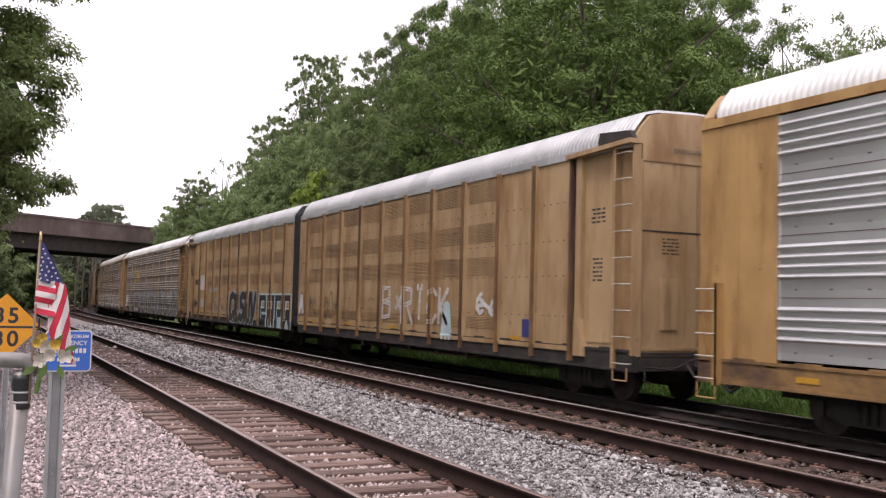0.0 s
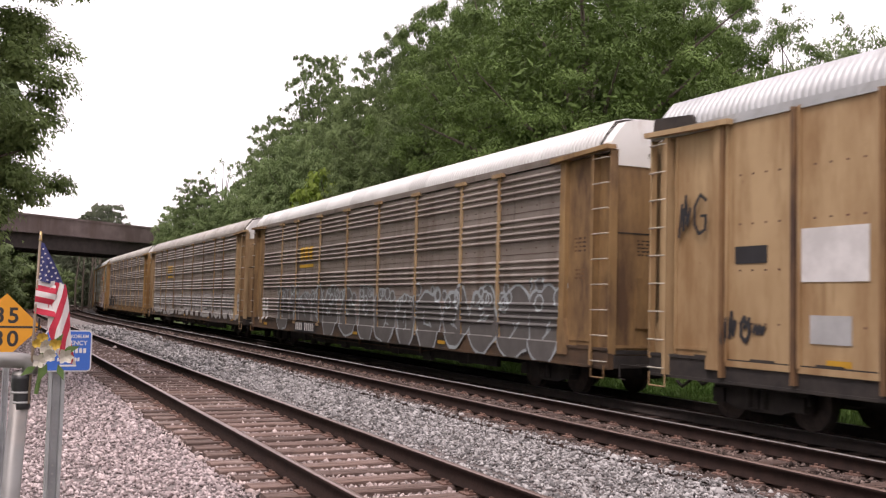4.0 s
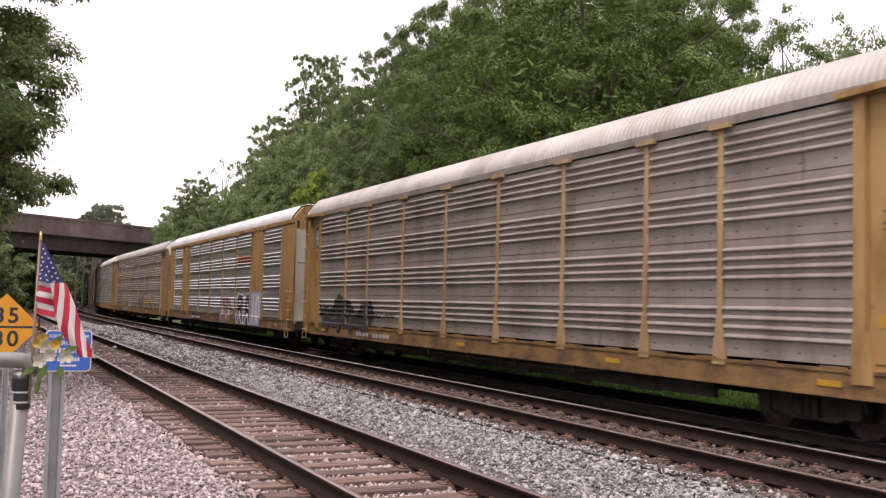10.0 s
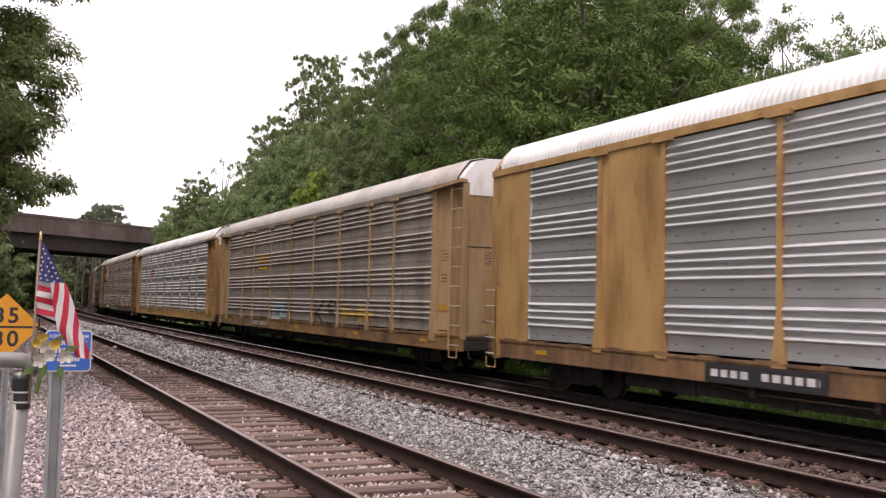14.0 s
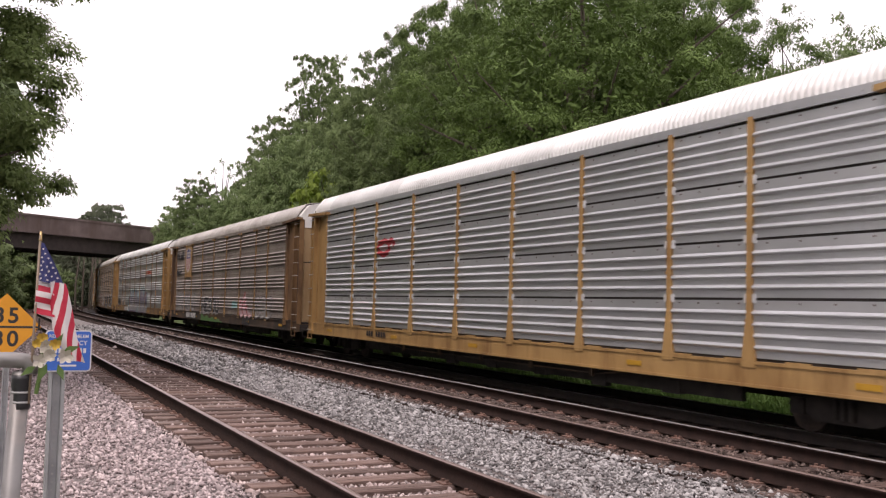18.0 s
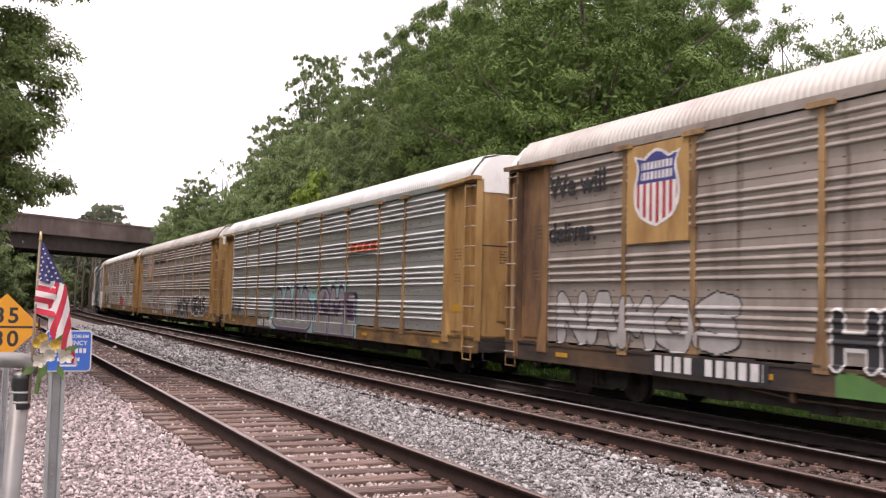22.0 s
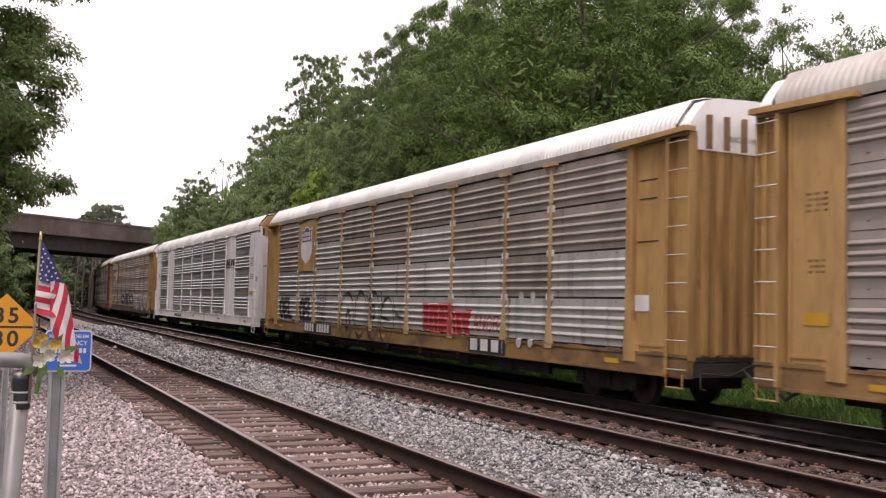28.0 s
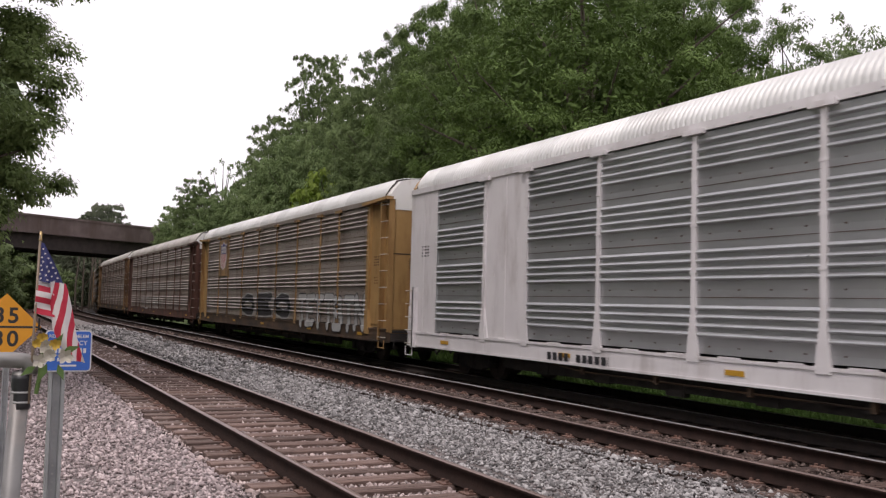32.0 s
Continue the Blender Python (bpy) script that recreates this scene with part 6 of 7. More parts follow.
shape(*EMB, P_PALEBLUE, lambda u, v: (RAD(u, v) < 0.30) & ((np.abs(u - 0.5) < 0.05) | (np.abs(v - 0.5) < 0.05)), "pale blue cross of a round emblem")
c = CARS[6]
shape(c, RKF, -6.94, -4.58, 3.35, 3.66, P_ORANGERED, lambda u, v: (np.abs((u * 4 - v * 0.3) % 1.0 - 0.5) < 0.40) & ~((np.abs(v - 0.5) < 0.1) & ((u * 4 - v * 0.3) % 1.0 > 0.35)), "orange-red slanted emblem blocks")
shape(c, RKF, -6.94, -4.58, 3.22, 3.30, P_BLACK, lambda u, v: v < 1.2 - u, "black tapering stripe")
graffiti(c, RKF, "RA", -7.3, -4.72, 0.50, 1.95, [(0.115, P_BLACK), (0.21, P_WHITE), (0.30, P_LILAC)], "black and white graffiti with a lilac halo", wob=0.02, seed=9)
graffiti(c, RKF, "IO", -8.75, -7.3, 0.50, 2.0, [(0.12, P_WHITE), (0.32, P_LILAC), (0.36, P_WHITE)], "lilac bubble graffiti", wob=0.02, seed=10)
graffiti(c, RKF, "^H^", -3.38, -1.3, 0.45, 1.72, [(0.05, P_WHITE), (0.20, P_MAROON), (0.23, P_WHITE)], "maroon graffiti with white outlines", wob=0.1, seed=11)
sprayed(c, RKF, -13.2, -8.9, 0.95, 1.3, [(P_GRIMEW, "thin white wavy line", lambda Y, Z: np.abs(Z - 1.12 - 0.035 * np.sin(Y * 11) - 0.03 * np.sin(Y * 2.3)) < 0.017)])
shape(c, RKF, 3.3, 5.9, 0.42, 0.78, P_BLACK, ALL, "black plate for the car's marks")
bars(c, (lambda y, z: SIDE + 0.064, []), 3.45, 5.75, 0.50, 0.70, 10, P_WHITE)
c = CARS[7]
gold_logo(c, RK, 4.94, 6.40, 2.95, 3.62, P_GOLD)
graffiti(c, RK, "CREL", 1.8, 3.4, 0.97, 1.6, [(0.07, P_TEAL)], "pale teal tag", seed=12)
bars(c, RK, 4.35, 6.9, 0.50, 0.76, 10, P_GREY)
shape(c, RK, 2.6, 3.9, 0.85, 1.4, P_GREY, lambda u, v: (u * 2 % 1 < 0.8), "faded white squares of overpaint")
graffiti(c, RK, "KS", -4.3, -1.7, 0.75, 1.7, [(0.05, P_BLACK)], "black scrawled tag")
graffiti(c, RK, "^~^~", -7.6, -4.6, 0.9, 1.6, [(0.05, P_GOLD)], "faded yellow tag", seed=3)
c = CARS[8]
graffiti(c, RKS, "&", 5.85, 7.1, 3.02, 3.62, [(0.085, P_RED)], "red rounded line emblem", wob=0.0, stacked=True)
bars(c, RKS, 6.0, 7.6, 0.54, 0.78, 8, P_BLACK, stacked=True)
c = CARS[9]
shield(c, 7.20, 8.97, 2.86, 4.70, YEL["clean"])
lettering(c, "We will", 11.75, 3.98, 0.66, P_BLACK)
lettering(c, "deliver.", 11.75, 3.02, 0.60, P_BLACK)
graffiti(c, RK, "NAMOS", 5.95, 11.4, 0.85, 2.0, [(0.165, P_GRIME), (0.195, P_BLACK)], "pale grey bubble graffiti", seed=13, wob=0.1)
graffiti(c, RK, "HESOU", -0.1, 4.1, 0.8, 1.75, [(0.10, P_BLACK), (0.14, P_WHITE)], "black graffiti with white outlines", seed=14)
shape(c, RK, -1.1, 4.0, 0.42, 0.84, P_GREEN, lambda u, v: v < 0.80 - 0.5 * u + 0.15 * np.sin(u * 25), "green sprayed foot of the graffiti")
graffiti(c, RK, "SEN", -4.0, -2.9, 1.2, 1.55, [(0.06, P_TEAL)], "small teal tag")
SPIKE = lambda u, v: (v < np.maximum(1.02 - np.abs(u - 0.40) * 2.6, np.maximum(0.42 * np.sqrt(np.clip(1 - ((u - 0.2) / 0.2) ** 2, 0, 1)), 0.75 - u * 0.68))) & (v > 0.06 * np.sin(u * 20) + 0.06)
VEIN = lambda u, v: np.abs(((u * 3.2 + 0.8 * np.sin(v * 5)) % 1.0) - 0.5) < 0.09
shape(c, RK, -6.8, -4.4, 0.8, 2.05, P_PINK, lambda u, v: SPIKE(u, v) & ~VEIN(u, v), "spiky pale pink graffiti")
shape(c, RK, -6.8, -4.4, 0.8, 2.05, P_RED, lambda u, v: SPIKE(u, v) & VEIN(u, v), "thin red lines in the pink graffiti")
graffiti(c, RK, "8GS".replace("8", "O"), -9.9, -7.2, 0.8, 1.8, [(0.045, PAN["dark"]), (0.19, P_GRIME), (0.22, P_BLACK)], "grey and black bubble graffiti", seed=17)
mark_plate(c, RK, 5.4, 8.05, P_WHITE)
shape(c, RK, -6.4, -5.2, 0.44, 0.8, P_BLACK, lambda u, v: ((u * 3) % 1 < 0.7) & (v > 0.1), "plain black lettering bars")
c = CARS[10]
shape(c, RK, -6.87, -4.41, 3.28, 3.56, P_ORANGERED, lambda u, v: np.abs((u * 4 - v * 0.3) % 1.0 - 0.5) < 0.40, "orange-red slanted emblem blocks")
shape(c, RK, -6.87, -4.41, 3.14, 3.21, P_BLACK, lambda u, v: v < 1.2 - u, "black tapering stripe")
ARCHES = ((3.70, 1.55, 0.48, 0.62), (2.45, 1.55, 0.46, 0.64), (1.30, 1.6, 0.50, 0.66), (0.25, 1.55, 0.46, 0.66))
first = lambda Y, Z: union(*[oval(Y, Z, *q) for q in ARCHES], oval(Y, Z, 3.85, 1.15, 0.72, 0.62), oval(Y, Z, -0.1, 1.12, 0.72, 0.6), np.maximum(np.abs(Y - 1.85) - 2.1, np.abs(Z - 1.05) - 0.56))
slits = lambda Y, Z: union(*[stroke(Y, Z, (y, 0.98 + 0.10 * (k % 2)), (y + 0.03, 1.52)) for k, y in enumerate((4.05, 3.45, 3.05, 2.62, 1.85, 1.25, 0.75, 0.3, -0.2))])
WAVE = lambda Y, Z: np.abs(Z - 0.86 - 0.05 * np.sin(Y * 5.2)) + np.where((Y > 3.9) | (Y < -0.3), 9, 0)
second = lambda Y, Z: union(np.maximum(np.abs(Y + 1.75) - 0.8, np.abs(Z - 1.05) - 0.62), oval(Y, Z, -1.95, 1.65, 0.72, 0.52), np.maximum(np.abs(Y + 3.35) - 0.72, np.abs(Z - 1.1) - 0.68), oval(Y, Z, -2.95, 1.8, 0.32, 0.42), oval(Y, Z, -3.8, 1.8, 0.32, 0.42), np.maximum(np.abs(Y + 4.7) - 0.55, np.abs(Z - 1.2) - 0.76))
cuts = lambda Y, Z: union(stroke(Y, Z, (-1.1, 1.5), (-1.45, 1.38), (-1.25, 1.25)), stroke(Y, Z, (-2.1, 1.85), (-1.8, 1.5), (-2.35, 1.3)), stroke(Y, Z, (-3.1, 1.5), (-3.4, 1.25), (-3.65, 1.5)), stroke(Y, Z, (-4.4, 1.75), (-4.5, 1.2), (-4.95, 1.15)), stroke(Y, Z, (-4.45, 1.5), (-4.9, 1.5)))
SPIKES = ((4.45, 2.05), (3.91, 2.38), (2.95, 2.36), (1.92, 2.42), (0.9, 2.42), (0.16, 2.38), (-0.45, 2.2), (-1.24, 2.2), (-2.26, 2.5), (-3.23, 2.48), (-4.3, 2.35))
teal = lambda Y, Z: union(*[np.maximum(np.abs(Y - y) - np.maximum(0.05, (z - Z) * 0.55 + 0.05 * np.sin(Z * 40)), np.maximum(Z - z, 1.3 - Z)) for y, z in SPIKES])
for body, lines, part_label in ((first, slits, "round-topped"), (second, cuts, "angular")):
    lo, hi = (-0.845, 4.95) if body is first else (-5.4, -0.875)
    sprayed(c, RK, lo, hi, 0.47, 2.5, [
        (P_PURPLE, f"dark purple outline of the {part_label} letters", lambda Y, Z, body=body, lines=lines: ((body(Y, Z) < 0.02) & (body(Y, Z) > -0.10)) | ((lines(Y, Z) < (0.085 if body is first else 0.15)) & (body(Y, Z) < 0))),
        (P_GRIMEW, f"white inner line of the {part_label} letters", lambda Y, Z, body=body, lines=lines: (body(Y, Z) < 0) & (((body(Y, Z) > -0.135)) | (np.abs(lines(Y, Z) - (0.10 if body is first else 0.165)) < 0.016) | (WAVE(Y, Z) < 0.022))),
        (P_DULL, f"dull silver fill of the {part_label} letters", lambda Y, Z, body=body: body(Y, Z) < 0),
        (P_TEAL, f"teal spray behind the {part_label} letters", lambda Y, Z, body=body: (teal(Y, Z) < 0) | ((body(Y, Z) < 0.28 + 0.06 * np.sin(Y * 7)) & (Z < 1.9)))])
graffiti(c, RK, "^N^", 9.9, 11.8, 0.88, 1.65, [(0.03, P_BLACK)], "thin black tag")
graffiti(c, RK, "X", -5.5, -4.95, 1.65, 2.0, [(0.05, P_GREY)], "small pale tag")
mark_plate(c, RK, 4.46, 6.72, P_WHITE)
c = CARS[11]
shield(c, 7.20, 8.97, 2.84, 4.66, YEL["clean"])
bars(c, RK, 2.4, 6.4, 3.95, 4.2, 16, P_BLACK, "faded dark row of lettering")
graffiti(c, RK, "NEMEX", 2.9, 7.0, 0.85, 2.0, [(0.05, P_MAROON), (0.10, P_GREY)], "white and maroon graffiti letters", seed=19)
graffiti(c, RK, "TORY", -1.7, 2.2, 0.5, 1.65, [(0.17, P_GREY), (0.20, P_BLACK)], "pale bubble graffiti", seed=20)
graffiti(c, RK, "WSK", -6.4, -2.6, 0.45, 1.75, [(0.16, P_BLACK), (0.22, P_GREY)], "black graffiti letters with pale halo", seed=21, wob=0.08)
graffiti(c, RK, "GERS", -10.7, -7.1, 0.62, 1.85, [(0.15, P_BLACK), (0.21, P_WHITE)], "black graffiti letters with a white edge", seed=22, wob=0.1)
graffiti(c, RK, "EXWS", 9.6, 10.9, 0.95, 1.5, [(0.016, P_GREY)], "thin white scribbled tag", seed=23, wob=0.15)
graffiti(c, RK, "ZX", 9.35, 9.75, 1.45, 1.7, [(0.016, P_GREY)], "thin white scribbled tag", seed=24, wob=0.15)
sprayed(c, RK, 6.2, 8.0, 0.9, 2.2, [(P_TEAL, "pale green sprayed spots", lambda Y, Z: union(oval(Y, Z, 7.0, 1.95, 0.16, 0.17), oval(Y, Z, 6.75, 1.72, 0.2, 0.16), oval(Y, Z, 7.05, 1.45, 0.13, 0.12), oval(Y, Z, 7.45, 1.3, 0.26, 0.11), oval(Y, Z, 6.95, 1.12, 0.17, 0.13), stroke(Y, Z, (7.6, 1.3), (6.9, 1.25), (6.5, 1.5)) - 0.06) < 0)])
bars(c, RK, 4.3, 6.6, 0.5, 0.76, 10, P_GREY)
c = CARS[12]
shield(c, 7.20, 8.97, 2.76, 4.56, YEL["clean"], red=False)
graffiti(c, RKS, "OEL", 9.75, 11.5, 0.86, 1.8, [(0.105, P_BLACK), (0.125, P_GREY)], "black bubble graffiti", seed=24, stacked=True)
graffiti(c, RKS, "OEL", 7.25, 8.8, 0.75, 1.8, [(0.10, P_BLACK), (0.12, P_GREY)], "black bubble graffiti", seed=25, stacked=True)
for q, word in enumerate(("EROS", "SKOR", "MARO", "SEMR")):
    graffiti(c, RKS, word, 5.75, 6.75, 1.62 - q * 0.24, 1.80 - q * 0.24, [(0.014, P_BLACK)], "small black scrawled tag", seed=40 + q, stacked=True)
OUTL = lambda Y, Z: union(*[np.abs(oval(Y, Z, *q)) + np.where(Z > q[1] + q[3] * 1.5, 9, 0) for q in ((3.55, 1.15, 0.62, 0.78), (3.45, 1.05, 0.18, 0.3), (2.3, 1.25, 0.5, 0.72), (1.15, 1.2, 0.45, 0.75), (1.2, 1.35, 0.16, 0.2), (0.05, 1.1, 0.5, 0.7))], stroke(Y, Z, (2.9, 0.6), (2.75, 1.9)), stroke(Y, Z, (0.6, 2.0), (0.5, 1.2), (-0.2, 1.1)), stroke(Y, Z, (-0.3, 1.9), (-0.6, 1.3), (-1.1, 1.2)))
sprayed(c, RKS, -1.2, 4.3, 0.47, 2.05, [(P_BLACK, "looping black outline graffiti", lambda Y, Z: OUTL(Y, Z) < 0.032 + 0.02 * np.sin(Y * 6))], True)
CUTS = lambda Y, Z: union(*[stroke(Y, Z, *q) for q in (((-2.95, 1.6), (-2.9, 1.1)), ((-3.2, 1.35), (-3.25, 0.9)), ((-3.55, 1.62), (-3.5, 0.95)), ((-3.9, 1.6), (-4.0, 1.2)), ((-4.2, 1.3), (-4.15, 0.9)), ((-4.5, 1.5), (-4.6, 0.95)), ((-4.85, 1.3), (-5.0, 0.9)))])
sprayed(c, RKS, -5.5, -2.45, 0.86, 1.68, [(P_RED, "solid red graffiti block", lambda Y, Z: (CUTS(Y, Z) > 0.018) & (Y < -2.55 + 0.03 * np.sin(Z * 9)) & (Y > -5.38 + 0.08 * np.sin(Z * 7)) & (Z < 1.66 - 0.02 * np.cos(Y * 4) - np.where(Y < -4.4, 0.16, 0)) & (Z > 0.9 + 0.04 * np.sin(Y * 6)))], True)
graffiti(c, RKS, "ANOR", -6.9, -5.5, 1.0, 1.4, [(0.022, P_RED)], "thin red tag", stacked=True)
graffiti(c, RKS, "II", -8.6, -7.6, 0.7, 2.0, [(0.10, P_GREY)], "white paint drips", stacked=True)
mark_plate(c, RKS, -7.1, -5.5, P_WHITE, 3, True)
mark_plate(c, RKS, 5.15, 7.95, P_WHITE, stacked=True)
plaque(c, -12.2, 1.75, 0.42, 0.3, P_WHITE, base=SIDE - 0.05)
c = CARS[13]
shape(c, RKF, -9.0, -7.15, 3.28, 3.60, P_BLACK, lambda u, v: np.abs((u * 4 - v * 0.3) % 1.0 - 0.5) < 0.36, "black slanted emblem blocks")
shape(c, RKF, -9.0, -7.15, 3.16, 3.24, P_BLACK, lambda u, v: v < 1.1 - u, "black tapering stripe")
bars(c, RKF, 3.85, 6.06, 0.46, 0.70, 10, P_BLACK)
plaque(c, -12.2, 1.95, 0.5, 0.18, P_REFLECT, base=SIDE)
stencils(c, -12.2, 3.5, 5, P_BLACK, SIDE + 0.001, 0.55)
stencils(c, -12.2, 2.75, 3, P_BLACK, SIDE + 0.001, 0.6)
stencils(c, 12.6, 3.2, 4, P_BLACK, SIDE + 0.001, 0.5)
shape(c, RKF, -13.25, -13.0, 2.45, 2.68, P_BLACK, lambda u, v: (u < 0.3) | (u > 0.75), "short black lettering bars")
c = CARS[14]
shield(c, 7.20, 8.97, 2.80, 4.60, YEL["dirty"])
graffiti(c, RK, "OEO", -3.9, 4.4, 0.9, 2.0, [(0.16, P_BLACK), (0.22, P_GREY)], "black bubble graffiti with pale edges", seed=28)
graffiti(c, RK, "TETTBTN", -11.8, -4.6, 0.6, 1.95, [(0.13, P_GREY), (0.17, P_BLACK)], "pale block graffiti", seed=29)
c = CARS[15]
graffiti(c, RK, "NEVRS", -2.0, 6.0, 0.8, 1.7, [(0.05, P_GREY)], "thin pale tag", seed=30)

# notices and stencils on the end sections
for k in (3, 4, 5, 7, 9, 10, 11, 14):
    c = CARS[k]
    for s in (-1, 1):
        y = s * 12.42
        if k in (5, 7, 10, 11):
            plaque(c, y, 1.55, 0.5, 0.18, P_REFLECT, base=SIDE - 0.05)
        stencils(c, y, 3.05 if s < 0 else 3.4, 4, YEL["rust"], SIDE - 0.05, 0.45)
        stencils(c, y, 2.4, 3, YEL["rust"], SIDE - 0.05, 0.35)
for k in (8, 12):
    for z, w, h in ((2.9, 0.62, 0.02), (4.05, 0.5, 0.02), (3.7, 0.5, 0.02)):
        plaque(CARS[k], -12.35, z, w, h, P_BLACK, base=SIDE - 0.05)


# ---- signs, pipe stand, flag and flowers beside the camera ----
M_GALV = surf("galvanised_post", (0.33, 0.34, 0.35), (0.44, 0.45, 0.46), 8, 0.5, 0.6, bump=0.1, dirt=(0.24, 0.23, 0.22), dirt_amount=0.4, dirt_scale=4)
M_PIPE = surf("dull_steel_pipe", (0.17, 0.165, 0.16), (0.23, 0.225, 0.22), 6, 0.5, 0.4, dirt=(0.25, 0.22, 0.20), dirt_amount=0.4, dirt_scale=5)
M_TAPE = surf("black_tape", (0.012, 0.012, 0.014), (0.03, 0.03, 0.034), 20, 0.4)
M_SIGNY = surf("amber_sign_face", (0.62, 0.26, 0.012), (0.68, 0.30, 0.02), 5, 0.45)
M_FLAGR = surf("red_flag_cloth", (0.42, 0.02, 0.045), (0.50, 0.035, 0.065), 30, 0.85)
M_FLAGW = surf("white_flag_cloth", (0.60, 0.56, 0.56), (0.66, 0.62, 0.62), 30, 0.85)
M_FLAGB = surf("navy_flag_cloth", (0.03, 0.035, 0.13), (0.05, 0.055, 0.17), 30, 0.85)
M_WOODP = surf("weathered_stick", (0.17, 0.125, 0.085), (0.23, 0.17, 0.12), 12, 0.6)
M_GOLDP = surf("gilt_tip", (0.40, 0.28, 0.12), (0.46, 0.33, 0.16), 12, 0.35, 0.6)
M_PETALW = surf("cream_petal_cloth", (0.44, 0.41, 0.35), (0.54, 0.50, 0.43), 40, 0.8)
M_PETALY = surf("yellow_petal_cloth", (0.45, 0.30, 0.04), (0.52, 0.36, 0.07), 40, 0.8)
M_STEM = surf("green_cloth_leaf", (0.07, 0.13, 0.03), (0.11, 0.18, 0.05), 30, 0.8)


def flat_text(name, words, at, size, mat, parent, bold=0.0, wide=1.0):
    """Lettering on a sign that faces -y."""
    cu = bpy.data.curves.new(name, "FONT")
    cu.body, cu.size, cu.extrude, cu.align_x, cu.offset = words, size, 0.0008, "CENTER", bold
    tmp = bpy.data.objects.new(name, cu)
    me = bpy.data.meshes.new_from_object(tmp)
    bpy.data.objects.remove(tmp)
    me.materials.clear()
    me.materials.append(mat)
    o = new(name, me)
    o.parent = parent
    o.matrix_basis = pose(*at, 90, 0, 0) @ Matrix.Diagonal((wide, 1, 1, 1))
    return o


def rounded(w, h, r, n=5):
    pts = []
    for cx, cz, a0 in ((w / 2 - r, h / 2 - r, 0), (-w / 2 + r, h / 2 - r, 90), (-w / 2 + r, -h / 2 + r, 180), (w / 2 - r, -h / 2 + r, 270)):
        pts += [(cx + r * math.cos(radians(a0 + 90 * i / n)), cz + r * math.sin(radians(a0 + 90 * i / n))) for i in range(n + 1)]
    return pts


def channel_post(w, z0, z1, hole):
    """A folded post with a row of holes shown as dark plugs."""
    gq = Geo()
    gq.prism([(-w / 2, 0.028), (-w / 2, 0.0), (-w * 0.3, 0.0), (-w * 0.22, 0.024), (w * 0.22, 0.024), (w * 0.3, 0.0), (w / 2, 0.0), (w / 2, 0.028)], "z", z0, z1)
    return gq


# speed sign
sg = thing("speed_sign", (-2.748, 9.10, 0), "amber diamond speed sign with black numerals on a steel post", "sign", rz=-1.5)
D = 0.285
put("post", channel_post(0.055, -0.6, 1.5, 0).mesh("post", M_GALV), sg, (0.02, 0.006, 0))
gq = Geo()
gq.prism([(0, -D), (D, 0), (0, D), (-D, 0)], "y", -0.004, 0.002)
pl = put("sign_plate", gq.mesh("sign_plate", M_SIGNY), sg, (0, 0, 1.345))
gq = Geo()
gq.box(-D * 0.96, D * 0.96, -0.0055, -0.004, -0.012, 0.006)
put("divider", gq.mesh("divider", P_BLACK), pl, label="black dividing line")
for word, z in (("35", 0.035), ("30", -0.165)):
    for i, ch in enumerate(word):
        flat_text("numeral", ch, (-0.052 + 0.112 * i, -0.0045, z), 0.185, P_BLACK, pl, 0.004)
gq = Geo()
gq.tube([(0.265, -0.02, -0.02), (0.265, -0.02, 0.075)], 0.008, 6)
gq.box(0.24, 0.29, -0.012, 0.0, -0.03, -0.02)
put("bracket", gq.mesh("bracket", M_TAPE), pl, label="black clip on the sign's corner")

# emergency notice
es = thing("notice_sign", (-2.648, 4.0, 0), "blue railway emergency notice with a white rim on a galvanised post", "sign", rz=1.0)
put("post", channel_post(0.058, -0.5, 1.46, 0).mesh("post", M_GALV), es, (-0.036, 0.004, 0))
gq = Geo()
for i in range(46):
    z = -0.1 + i * 0.0315
    gq.tube([(0, 0.0225, z), (0, 0.0265, z)], 0.0045, 6)
put("post_hole", gq.mesh("post_hole", P_GREY), es, (-0.036, -0.002, 0), kind="stuff")
gq = Geo()
gq.prism(rounded(0.170, 0.160, 0.014), "y", 0, 0.002)
gq.v = [(x, y, z) for x, y, z in gq.v]
pl = put("sign_plate", gq.mesh("sign_plate", P_WHITE), es, (0, -0.002, 1.412))
put("sign_face", Geo().prism(rounded(0.160, 0.150, 0.011), "y", -0.001, 0.0).mesh("sign_face", P_BLUE), pl)
flat_text("wording", "REPORT PROBLEM", (0, -0.0012, 0.050), 0.0185, P_WHITE, pl, 0.0003, 0.95)
flat_text("wording", "EMERGENCY", (0, -0.0012, 0.023), 0.0235, P_WHITE, pl, 0.0004)
gq = Geo()
for i in range(9):
    gq.box(-0.066 + i * 0.015, -0.056 + i * 0.015, -0.0018, -0.001, -0.008, 0.010)
put("number_bar", gq.mesh("number_bar", P_WHITE), pl, kind="stuff")
gq = Geo()
for i in range(8):
    gq.box(-0.040 + i * 0.0105, -0.0325 + i * 0.0105, -0.0018, -0.001, -0.040, -0.026)
put("number_bar", gq.mesh("number_bar", P_WHITE), pl, kind="stuff")
put("number_bar", Geo().box(-0.03, 0.03, -0.0018, -0.001, -0.060, -0.053).mesh("number_bar", P_WHITE), pl)

